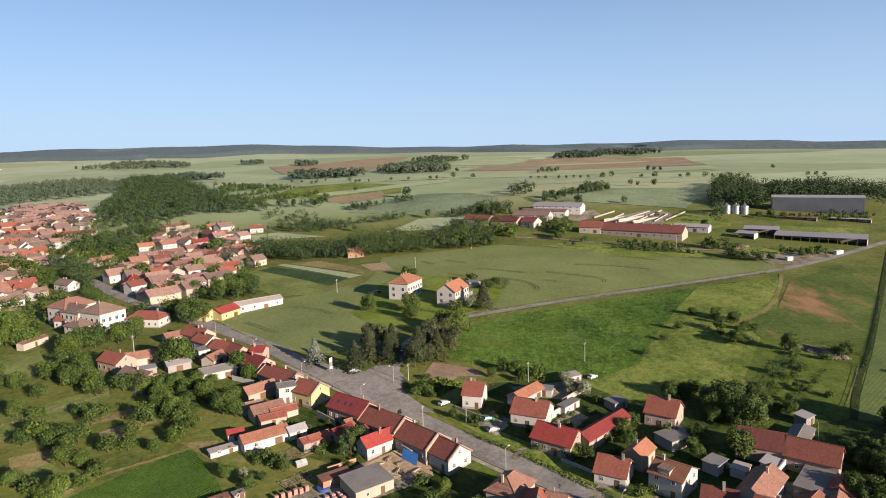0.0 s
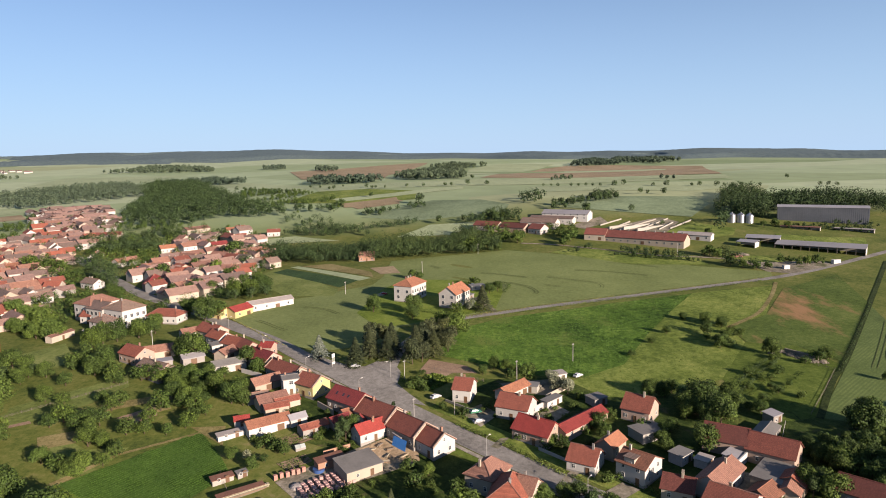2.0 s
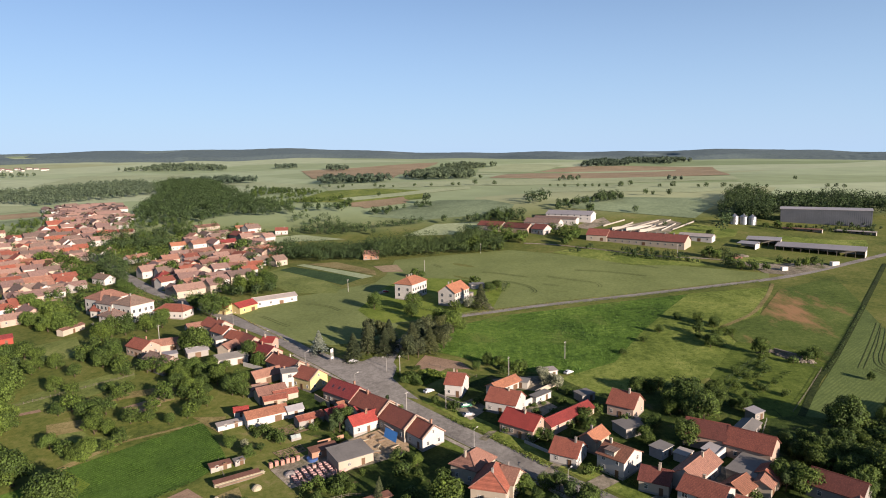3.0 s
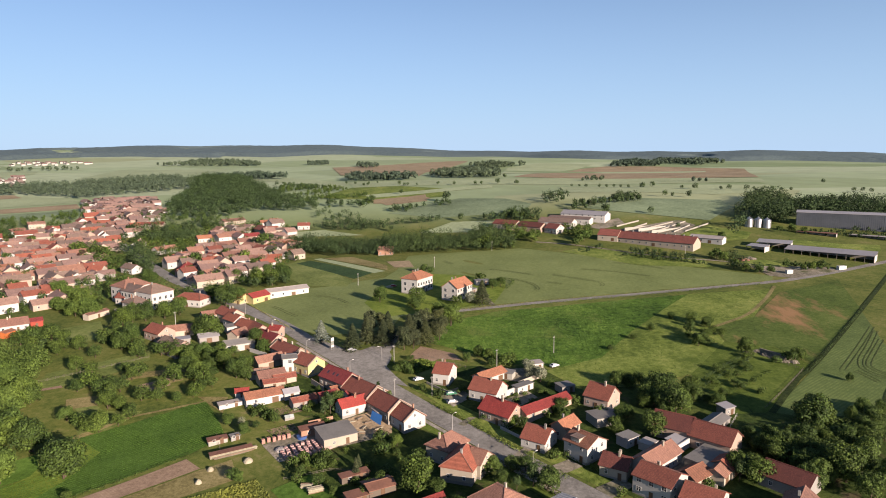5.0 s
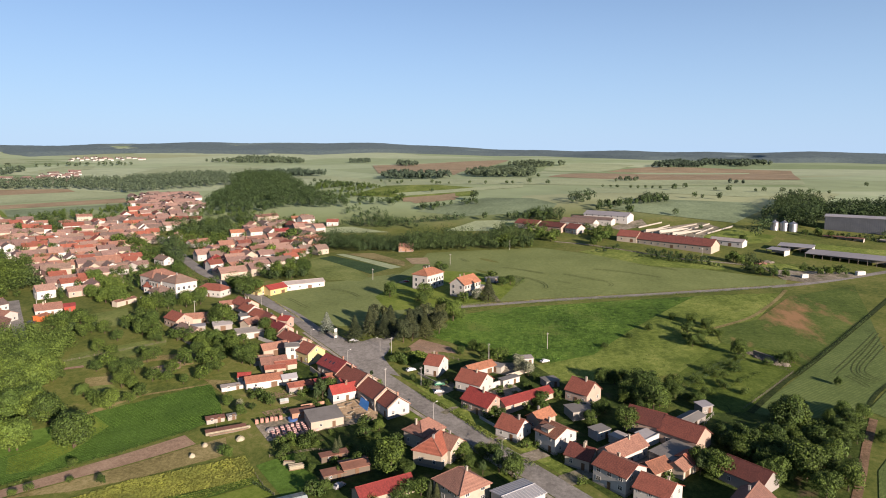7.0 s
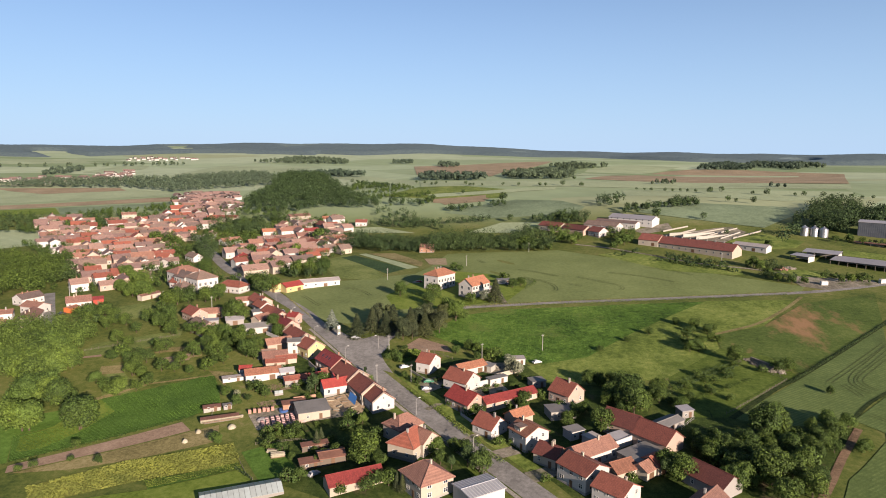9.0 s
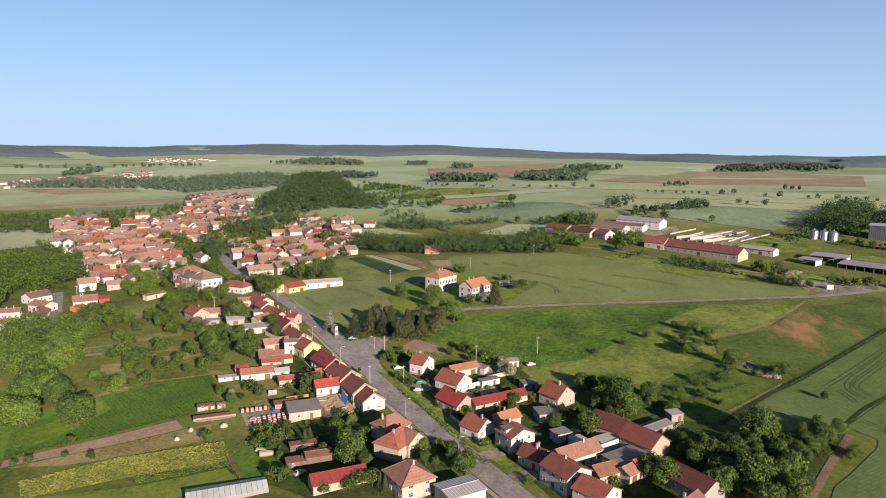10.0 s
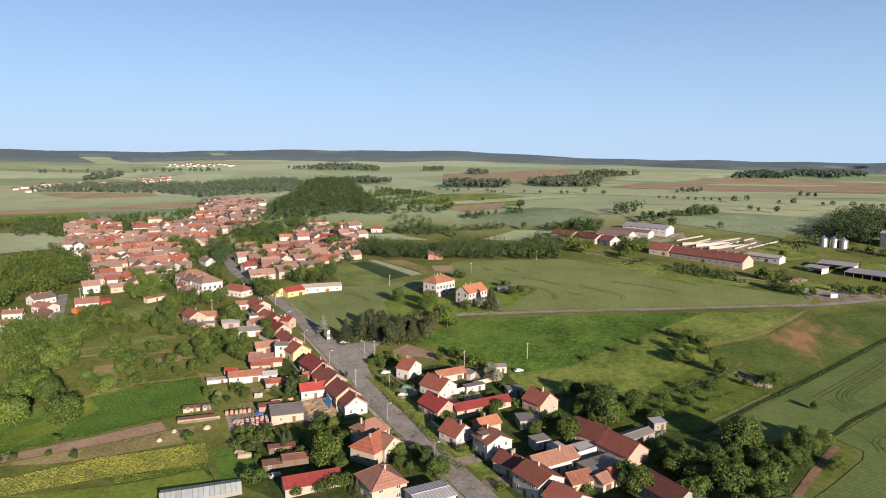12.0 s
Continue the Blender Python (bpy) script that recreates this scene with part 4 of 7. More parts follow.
patch("garden_plot", [(-120, 209), (-116, 214), (-112, 209), (-116, 205)], "tilled", 0.16)


# ---- houses along the street and in the village ----
house(-25.5, 226.8, -40, 15.2, 9.5, 4.2, 7.5, "maroon", "pink", "gable", "sky")
house(-13.5, 216.1, -42, 16.1, 10, 4, 7.5, "brown", "cream", "gable", "row")
house(-2.4, 205.1, -47, 14.4, 10, 4, 7.5, "brown", "cream", "gable", "row")
house(5.7, 197, -49, 9.1, 9, 4, 7.2, "brown", "white", "gable", "row")
house(-15.9, 206.5, 39, 11.8, 6, 3.6, 5.8, "red", "white", "gable", "wing")
house(-42.2, 240.8, -36, 10.2, 9, 4.6, 7.6, "brown", "yellow", "gable", "row")
house(-51.2, 242.4, 22, 5.8, 7, 6, 6.6, "grey", "white", "gable", "tall")
house(-61.7, 246.3, 43, 11.7, 6, 3, 5, "salmon", "cream", "gable", "barn")
house(-55.3, 230.4, 35, 10.8, 6.5, 3, 5, "salmon", "cream", "gable", "barn")
house(-52.5, 225.5, 28, 8.5, 5, 2.6, 3.6, "brown", "cream", "gable", "shed")
house(-52.3, 213.3, 34, 14.7, 6, 3, 4.6, "orange", "white", "gable", "barn")
house(-62.1, 216.3, 21, 5, 4, 2.5, 3.5, "red", "white", "gable", "shed")
house(-37, 210.4, 36, 7.3, 5, 2.6, 3.6, "brown", "grey", "gable", "shed")
house(16.2, 234.2, -17, 6.7, 9.5, 4.6, 7.6, "redbrown", "white", "gable", "house")
house(34, 219.7, -27, 11.5, 10, 4.2, 7.6, "brown", "white", "gable", "house")
house(34.3, 235.6, 47, 13.9, 6, 3, 4.6, "orange", "white", "gable", "barn")
house(38.9, 202.7, -38, 13.1, 9.5, 3.8, 7.2, "red", "pink", "gable", "house")
house(54.4, 209.5, 44, 24.4, 6, 3, 4.6, "red", "pink", "gable", "barn")
house(76.6, 216.7, -36, 9.6, 10, 4.2, 8, "redbrown", "pink", "gable", "house")
house(51.2, 185, -31, 8.6, 9, 3.3, 6.6, "brown", "white", "gable", "house")
house(60.6, 192.3, 49, 8.5, 6, 4.2, 6.2, "orange", "cream", "gable", "wing")
house(65.5, 179, -45, 9.2, 10, 5.4, 7.8, "orange", "white", "gable", "house")
house(73.8, 168.9, -28, 8.3, 8, 3.5, 6, "oldred", "cream", "gable", "house")
house(84.2, 158.7, -41, 11.6, 10.5, 5.6, 8, "redbrown", "white", "gable", "tall")
house(86.3, 172.6, 47, 16.8, 8, 4.2, 6.6, "salmon", "white", "gable", "wing")
house(93.9, 149.5, -34, 10, 10, 5.2, 7.8, "redbrown", "white", "gable", "house")
house(95.4, 165, 41, 8.3, 7, 3, 5, "orange", "cream", "gable", "barn")
house(102.6, 166.3, 53, 5, 6, 3, 4.6, "salmon", "cream", "gable", "barn")
house(106.4, 171.1, 50, 6.1, 7, 3.2, 5, "redbrown", "cream", "gable", "barn")
house(97.5, 194.7, -31, 12.7, 10.5, 4.2, 7.5, "oldred", "pink", "gable", "barn")
house(108.3, 186.4, -39, 13.4, 10.5, 4.2, 7.8, "oldred", "pink", "gable", "barn")
house(112.6, 201.1, 50, 13.7, 6, 2.2, 3, "grey", "grey", "gable", "shed")
house(118.3, 147.4, -122, 12.8, 9, 4, 7, "salmon", "cream", "gable", "house")
house(122.4, 163.6, -45, 13.5, 10, 3.6, 6.5, "oldred", "grey", "gable", "barn")
house(15, 144, 39, 17.3, 7, 2.8, 4.8, "red", "cream", "gable", "barn")
house(2.2, 157, 34, 8.5, 6.5, 2.4, 3.2, "rust", "wood", "gable", "shed")
house(38, 145.3, -43, 12, 11.5, 5.2, 8.8, "salmon", "cream", "hip", "tall")
house(26.9, 167.3, 74, 13.4, 10, 4.4, 8.0, "redbrown", "cream", "hip", "house")
house(21.3, 177, 56, 10.8, 9, 4.6, 7.9, "salmon", "cream", "hip", "house")
house(31.9, 168, -29, 5.1, 8, 4.6, 7.4, "salmon", "cream", "gable", "wing")
house(54.5, 143.1, 44, 12, 9.5, 4.2, 4.7, "sheet", "white", "gable", "barn")
house(-82.8, 265.7, 34, 13.3, 7, 3.2, 4.6, "grey", "white", "gable", "barn")
house(-138.8, 338.7, -11, 17.2, 10, 4.2, 7, "redbrown", "white", "hip", "house")
house(-104.3, 308.4, -37, 14.3, 9, 4.2, 7, "brown", "cream", "gable", "house")
house(-115.5, 309, 39, 8.1, 7, 3.4, 5, "salmon", "white", "gable", "barn")
house(-86.9, 290.1, -36, 11.9, 8, 3.5, 6, "redbrown", "white", "gable", "house")
house(-69, 269.6, -38, 14.3, 9, 4, 7, "maroon", "pink", "gable", "house")
house(-70.1, 282.2, -12, 5.6, 6, 4.4, 6, "red", "pink", "gable", "wing")
house(-55.2, 255.6, -43, 19, 8.5, 3.6, 6.4, "brown", "cream", "gable", "row")
house(-80.7, 285.1, -47, 13, 8, 3.8, 6.4, "brown", "pink", "gable", "house")
house(-88.0, 279.5, 70, 9, 6, 3.0, 4.8, "salmon", "cream", "gable", "barn")
house(-97.5, 299.5, -40, 11, 8, 3.8, 6.4, "redbrown", "white", "gable", "house")
house(-101.5, 275.2, 35, 9, 5.5, 2.8, 4.0, "metal", "grey", "gable", "barn")
house(-126.8, 277.4, -33, 12.6, 9, 4.2, 7, "redbrown", "pink", "gable", "house")
house(-110.4, 259.4, -33, 15.7, 9, 4, 6.6, "taupe", "pink", "gable", "house")
house(-119.6, 283.8, 26, 12.8, 7, 3, 5, "salmon", "cream", "gable", "barn")
house(-103.7, 348.4, 61, 12.9, 8, 3.6, 5.6, "red", "yellow", "gable", "barn")
house(-91.1, 364, 38, 26, 7.5, 3.6, 5, "pale", "white", "gable", "barn")
house(-112, 344.3, -25, 6.8, 8, 4, 6, "red", "yellow", "gable", "house")
house(-51.8, 499.3, 5, 11.8, 7.5, 4.2, 6.6, "salmon", "brick", "gable", "house")
house(-291.3, 397.5, 35, 22, 10, 3.6, 6.4, "salmon", "cream", "gable", "house")
house(-272.7, 359, 130, 22, 9, 3.6, 6.4, "salmon", "cream", "gable", "house")
house(-254.1, 376.7, 46, 9.9, 9, 3.8, 6.2, "taupe", "white", "gable", "house")
house(-267.3, 420.9, 47, 19.6, 10, 4, 6.6, "salmon", "white", "gable", "house")
house(-237.7, 385.9, 45, 16.3, 9, 4, 6.4, "taupe", "white", "gable", "house")
house(-247.1, 420.6, 4, 9.8, 9, 4, 6.8, "brown", "cream", "gable", "house")
house(-323.4, 425.6, 31, 15, 9, 3.6, 5.6, "orange", "cream", "gable", "house")
house(-399.6, 502.5, 51, 16.9, 10, 3.8, 6.4, "orange", "white", "gable", "house")
house(-428.6, 508.6, 81, 13, 9, 3.6, 6, "salmon", "white", "gable", "house")
house(-323.6, 489.9, 61, 20.1, 10, 4, 7, "orange", "cream", "gable", "house")
house(-347.7, 473.2, 109, 17.5, 9, 4.4, 7, "taupe", "white", "gable", "house")
house(-359.7, 435.8, 58, 15.1, 9, 4, 4.5, "pale", "white", "gable", "barn")
house(-511.3, 583.1, 52, 15.1, 10, 4, 6, "pale", "pink", "gable", "house")
house(-301.9, 433.1, 63, 9.9, 8, 3.6, 6, "salmon", "cream", "gable", "house")
house(-443.9, 631, 44, 15.4, 10, 5, 7, "salmon", "cream", "gable", "house")
house(-439.9, 597.3, 58, 14, 9, 4, 6, "salmon", "white", "gable", "house")
house(-245.4, 287, 76, 13.1, 10, 4, 6.5, "taupe", "white", "gable", "house")
house(-224.7, 270.9, -8, 12.8, 9, 4, 6, "salmon", "white", "gable", "house")
house(-211, 252.3, 123, 24.8, 9, 4, 6.2, "salmon", "cream", "gable", "house")
house(-216.5, 238.9, 32, 7.2, 9, 3.8, 5.4, "salmon", "white", "gable", "house")
house(-231.8, 255.8, 39, 10, 9, 3.8, 5.2, "salmon", "white", "gable", "house")
house(-209.3, 286.4, 43, 12.9, 9, 3.4, 6, "salmon", "white", "gable", "house")
house(-204.6, 275.5, 86, 6.5, 5, 2.6, 3.2, "orange", "orange", "gable", "shed")
house(-202.2, 293.6, 43, 5.7, 6, 3, 4.2, "maroon", "red", "gable", "shed")
house(-179.7, 310.3, 74, 13.5, 4, 2.8, 3.4, "salmon", "cream", "gable", "shed")
house(-180.7, 340.9, -16, 6.7, 8, 4, 7, "brown", "white", "gable", "house")
house(-225.2, 426.9, -31, 14.6, 8, 4, 6.5, "taupe", "white", "gable", "house")
house(-247.2, 518.8, 60, 18.9, 9, 4, 6.5, "salmon", "white", "gable", "house")
house(-286.8, 548.2, 108, 22, 9, 4, 6.5, "taupe", "white", "gable", "house")
house(-186.3, 428.1, 106, 26.1, 8, 4, 6, "red", "pink", "gable", "house")
house(-159.1, 412.3, 61, 12.9, 8, 4, 6, "salmon", "cream", "gable", "house")
house(-320.8, 633, 14, 28, 12, 5, 7, "brown", "cream", "gable", "barn")
house(-237.9, 576.2, 39, 13.1, 9, 4, 6.5, "orange", "white", "gable", "house")
house(-203.6, 532.4, -24, 18.4, 9, 4, 6.5, "salmon", "yellow", "gable", "house")
house(-202.1, 547, 52, 16.8, 9, 4, 6.5, "salmon", "cream", "gable", "house")
house(-175.7, 533.1, -17, 15, 10, 4, 7, "salmon", "cream", "gable", "house")
house(-195.4, 585, 44, 14.8, 9, 4, 6.5, "maroon", "pink", "gable", "house")
house(-216.7, 595.6, 35, 19, 9, 4, 6, "salmon", "cream", "gable", "house")
house(-240.2, 652.2, 56, 26.1, 9, 4, 6, "salmon", "cream", "gable", "house")
house(-133.9, 501.6, 48, 9.2, 8, 4, 6, "redbrown", "white", "gable", "house")
house(-135.6, 473.9, 13, 11, 9, 3.6, 6, "redbrown", "cream", "gable", "house")
house(-146.6, 470, 3, 13.6, 9, 3.6, 6, "salmon", "cream", "gable", "house")
house(-136.2, 452.2, 34, 13, 7, 3, 3.8, "pale", "white", "gable", "shed")
house(-150.3, 440.8, 52, 13.8, 8, 3.4, 4, "grey", "cream", "gable", "shed")
house(-198.9, 642.8, 23, 15.3, 9, 3.8, 6, "orange", "white", "gable", "house")
house(-191.6, 646.8, -18, 14.4, 8, 4, 6.4, "orange", "white", "gable", "house")
house(-156, 626.4, 11, 11.6, 9, 4, 6.4, "brown", "white", "gable", "house")
house(-177.4, 613.1, 20, 18.1, 9, 3.6, 5, "taupe", "cream", "gable", "house")
house(-209.5, 517.7, -21, 24.7, 9, 4, 6.4, "taupe", "cream", "gable", "house")
house(-213.1, 490.3, 36, 14.9, 9, 4, 6, "salmon", "cream", "gable", "house")
house(-155.5, 410.8, 15, 9.9, 8, 3.6, 5.6, "salmon", "cream", "gable", "house")
# low sheds packed into the yards behind the row houses
house(-25.1, 220.2, 40, 6, 4.5, 2.4, 3.6, "orange", "cream", "gable", "shed")
house(-27.9, 215.1, 40, 7, 4.5, 2.4, 3.6, "maroon", "pink", "gable", "shed")
house(-35.0, 211.6, 38, 7, 4.5, 2.4, 3.6, "brown", "grey", "gable", "shed")
house(-43.0, 217.1, 36, 6, 4, 2.4, 3.6, "metal", "white", "gable", "shed")
house(-49.6, 230.1, 32, 9, 4, 2.4, 3.6, "brown", "cream", "gable", "shed")
house(-17.9, 217.0, 42, 7, 5, 2.4, 3.6, "maroon", "white", "gable", "shed")
house(-61.7, 234.4, 30, 8, 4, 2.4, 3.6, "taupe", "grey", "gable", "shed")
# the school: two tall blocks with hipped roofs, a low wing in front and a link between
house(-159.5, 335.2, 61, 14, 16, 9.2, 13, "taupe", "white", "hip", "tall")
house(-164.2, 322.9, 61, 9, 11, 5.6, 8.6, "taupe", "white", "hip", "wing")
house(-181.3, 349.1, 61, 17, 14, 9.2, 12.6, "salmon", "white", "hip", "tall")
house(-173.0, 340.0, 151, 14, 11, 8.4, 11.4, "taupe", "white", "gable", "tall")


# ---- the two apartment houses and the farm ----
house(-11.5, 373.5, 64, 17.5, 11.5, 9.0, 12.2, "orange", "white", "hip", "tall", chimneys=3)
house(14, 358.4, 63, 17.5, 10.5, 7.6, 11.4, "orange", "white", "gable", "tall", chimneys=2)
house(165, 509.5, -37, 63, 15, 4.2, 8.8, "barnred", "cream", "gable", "barn")
house(132, 531.7, -30, 17, 14, 4.2, 8.4, "barnred", "cream", "gable", "barn")
house(206.1, 517.0, -37, 26, 9, 3.6, 5.4, "pale", "white", "gable", "barn")
house(47.4, 589.6, -33, 24, 13, 3.8, 7, "oldred", "cream", "gable", "barn")
house(69.9, 575, -36, 24, 13, 3.8, 7.2, "oldred", "pink", "gable", "barn")
house(88.6, 563.7, -43, 13, 12, 4, 7.6, "barnred", "white", "gable", "house")
house(93.2, 585.7, -28, 32, 15, 4.2, 7.4, "taupe", "white", "gable", "barn")
house(106, 596, -28, 40, 10, 4.4, 6, "taupe", "white", "gable", "barn")
house(121, 607, -28, 43, 16, 5.2, 8, "metal", "white", "gable", "barn")


bm = bmesh.new()
slab(bm, [(-0.07, -5.15, 4.48), (0.07, -5.15, 4.48), (0.07, 0, 5.02), (-0.07, 0, 5.02)], 0.12)
slab(bm, [(-0.07, 5.15, 4.48), (0.07, 5.15, 4.48), (0.07, 0, 5.02), (-0.07, 0, 5.02)], 0.12)
SEAM = shared_mesh("roof_seam", bm, "frame_white")
for k in range(12):
    share("roof_seam", SEAM, HOUSE_AT[round(54.5), round(143.1)], pose(-6 + k * 12 / 11, 0, 0))


def steel_hall(x, y, turn, L, W, H):
    """A big hall clad in upright dark corrugated sheets, with a pale low roof."""
    top = new("hall")
    top.matrix_basis = pose(x, y, ground_z(x, y), 0, 0, turn)
    bm = bmesh.new()
    box(bm, -L / 2, L / 2, -W / 2, W / 2, -2.5, H)
    part("wall", solid(bm), "corrugated", top)
    bm = bmesh.new()
    gable_roof(bm, L, W, H, H + 1.2, 0.5, 0.35)
    part("roof", solid(bm), "roof_metal", top, "pale metal roof with light edge")
    bm = bmesh.new()
    box(bm, -0.12, 0.12, -0.14, 0.0, -1.0, H - 0.1)
    rib = shared_mesh("rib", bm, "corrugated")
    n = int(L / 1.5)
    for i in range(n):
        share("rib", rib, top, pose(-L / 2 + (i + 0.5) * L / n, -W / 2 - 0.004, 0))
    for i in range(int(W / 1.5)):
        share("rib", rib, top, pose(L / 2 + 0.004, -W / 2 + (i + 0.5) * 1.5, 0, 0, 0, 90))
    tagged(top, "large dark grey corrugated storage hall with pale roof", "hall")


steel_hall(337, 575, -26.5, 69, 20, 12.0)


def silo(x, y):
    top = new("silo")
    top.matrix_basis = pose(x, y, ground_z(x, y))
    bm = bmesh.new()
    n, r, h = 20, 3.4, 6.6
    prof = [(r, -0.5)]
    for k in range(10):
        prof += [(r, k * 0.66), (r + 0.05, k * 0.66 + 0.33)]
    prof += [(r, h)]
    rings = [[bm.verts.new((q * math.cos(math.tau * i / n), q * math.sin(math.tau * i / n), z)) for i in range(n)] for q, z in prof]
    for a, b in zip(rings, rings[1:]):
        for i in range(n):
            bm.faces.new((a[i], a[(i + 1) % n], b[(i + 1) % n], b[i]))
    part("shell", bm, "steel", top)
    bm = bmesh.new()
    ring = [bm.verts.new(((r + 0.15) * math.cos(math.tau * i / n), (r + 0.15) * math.sin(math.tau * i / n), h)) for i in range(n)]
    up = [bm.verts.new((0.5 * math.cos(math.tau * i / n), 0.5 * math.sin(math.tau * i / n), h + 1.9)) for i in range(n)]
    for i in range(n):
        bm.faces.new((ring[i], ring[(i + 1) % n], up[(i + 1) % n], up[i]))
    bm.faces.new(up)
    part("cone", bm, "steel", top)
    bm = bmesh.new()
    tube(bm, (0, 0, h + 1.8), (0, 0, h + 2.4), 0.45, 0.45, 10)
    part("cap", bm, "steel", top)
    tagged(top, "round galvanised steel grain silo with conical top", "silo", "grain silos")


for px, py in ((259, 575), (266.3, 573.5), (272.5, 570.5)):
    silo(px, py)


def open_shed(x, y, turn, L, W, front, back, material="roof_metal"):
    """A roof of sheets on posts, closed at the back and ends."""
    top = new("open_shed")
    top.matrix_basis = pose(x, y, ground_z(x, y), 0, 0, turn)
    bm = bmesh.new()
    slab(bm, [(-L / 2, -W / 2, front), (L / 2, -W / 2, front), (L / 2, W / 2, back), (-L / 2, W / 2, back)], 0.22)
    part("roof", solid(bm), material, top, "long grey sheet roof")
    bm = bmesh.new()
    box(bm, -L / 2 + 0.3, L / 2 - 0.3, W / 2 - 0.6, W / 2 - 0.3, -1.0, back - 0.26)
    part("wall", solid(bm), "wall_concrete", top)
    bm = bmesh.new()
    box(bm, L / 2 - 0.5, L / 2 - 0.25, -W / 2 + 0.3, W / 2 - 0.7, -1.0, min(front, back) - 0.26)
    part("end_wall", solid(bm), "wall_white", top)
    bm = bmesh.new()
    box(bm, -0.15, 0.15, -0.15, 0.15, -1.2, front - 0.22)
    post = shared_mesh("post", bm, "old_timber")
    n = max(2, int(L / 5))
    for i in range(n):
        share("post", post, top, pose(-L / 2 + 0.4 + i * (L - 0.8) / (n - 1), -W / 2 + 0.4, 0))
    tagged(top, "long open-sided farm shed with grey sheet roof", "shed")


open_shed(276, 466, -36, 57, 13, 3.8, 5.6)
open_shed(250, 497, -30, 24, 12, 4.2, 5.4)
open_shed(234, 487, -45, 14, 9, 3.6, 4.6)
open_shed(301, 541, -38, 30, 4, 2.2, 2.6, "roof_rust")
open_shed(336, 527, -40, 30, 4, 2.2, 2.6, "roof_pale")
for px, py, long in ((161, 569, 32), (180, 569, 54), (188, 561, 50)):
    bm = bmesh.new()
    box(bm, -long / 2, long / 2, -0.5, 0.5, -1.0, 1.6)
    wall_ob = part("silage_wall", solid(bm), "wall_concrete")
    wall_ob.matrix_basis = pose(px, py, ground_z(px, py), 0, 0, 38)
    tagged(wall_ob, "low pale concrete silage clamp wall", "wall", "silage clamp walls")
patch("silage_yard", [(135, 560), (205, 600), (215, 580), (190, 540), (160, 545)], "gravel", 0.2)

# ---- the rest of the village ----
village_fill([(-310, 393), (-315, 443), (-378, 572), (-398, 629), (-377, 624), (-310, 531), (-277, 474), (-236, 415), (-235, 393), (-225, 341), (-235, 328), (-248, 327)], 12.5, 1)
village_fill([(-405, 638), (-438, 747), (-402, 737), (-333, 638), (-299, 547), (-289, 504), (-331, 546)], 12.5, 2)
village_fill([(-537, 598), (-505, 615), (-406, 538), (-429, 604), (-399, 625), (-328, 499), (-306, 401), (-318, 405), (-383, 444)], 13, 3)
village_fill([(-195, 426), (-231, 496), (-208, 547), (-166, 588), (-124, 509), (-118, 455), (-137, 416), (-136, 375), (-164, 387)], 12.5, 4)
village_fill([(-250, 605), (-186, 654), (-158, 588), (-213, 558)], 13, 5)
hamlet("far_houses", [(-521, 836), (-437, 855), (-333, 699), (-339, 641), (-461, 739)], 14, 6)
village_fill([(-247, 325), (-225, 341), (-231, 390), (-179, 323), (-213, 344), (-208, 315), (-230, 310)], 13, 8)
hamlet("far_houses", [(-1053, 970), (-1063, 1085), (-960, 1147), (-980, 1325), (-901, 1254), (-771, 1038), (-938, 990), (-954, 918)], 26, 9)
hamlet("far_houses", [(-1458, 1881), (-1494, 2046), (-1292, 2062), (-1202, 1943), (-1315, 1813)], 44, 10)
hamlet("far_houses", [(-496, 798), (-505, 851), (-432, 853), (-380, 781), (-395, 750), (-455, 766)], 18, 11)

# ---- trees ----
# pale conifer by the sign
for px, py, high in ((-46, 276, 10.5),):
    tree(px, py, high, "silver", wide=1.35)
# conifers by the junction and trees round the apartment houses
for px, py, high in ((-29, 267, 12.0), (-24, 276, 12.9), (-16, 274, 12.0), (-4, 277, 13.7), (-15, 283, 12.9), (4, 275, 12.0), (29, 346, 13.5)):
    tree(px, py, high, "spruce", wide=1.45)
for px, py, high in ((-25, 289, 12.9), (-5, 267, 12.9), (-1, 282, 13.7), (3, 288, 14.7), (10, 281, 13.7), (8, 297, 12.0), (-1, 269, 11.0), (-20, 294, 11.0)):
    tree(px, py, high, "pine")
for px, py, high in ((14, 303, 12.2),):
    tree(px, py, high, "light")
for px, py, high in ((8, 311, 10.8), (-30, 346, 10.1), (-8, 342, 10.8), (-8, 330, 8.1), (40, 385, 6.8), (35, 381, 6.8), (-13, 425, 6.8), (-8, 422, 5.4)):
    tree(px, py, high, "oak")
for px, py, high in ((22, 347, 6.8),):
    tree(px, py, high, "willow")
for px, py, high in ((15, 342, 5.4), (27, 401, 5.4)):
    tree(px, py, high, "bush")
# trees in the village and beside the barn
for px, py, high in ((-118, 337, 14.9), (-113, 342, 10.8), (-118, 387, 12.2), (-108, 388, 12.2), (-102, 395, 10.8), (-101, 277, 13.5), (-107, 280, 10.8), (-75, 269, 9.5), (-131, 349, 10.8), (-136, 398, 9.5), (-148, 407, 9.5), (-177, 479, 10.8), (-188, 451, 12.2), (-169, 543, 14.9), (-168, 561, 12.2), (-256, 568, 12.2), (-284, 573, 12.2), (-296, 576, 12.2), (-272, 622, 12.2), (-333, 615, 9.5), (-151, 402, 8.1)):
    tree(px, py, high, "oak")
for px, py, high in ((-136, 317, 10.8), (-159, 472, 10.8), (-196, 449, 9.5)):
    tree(px, py, high, "light")
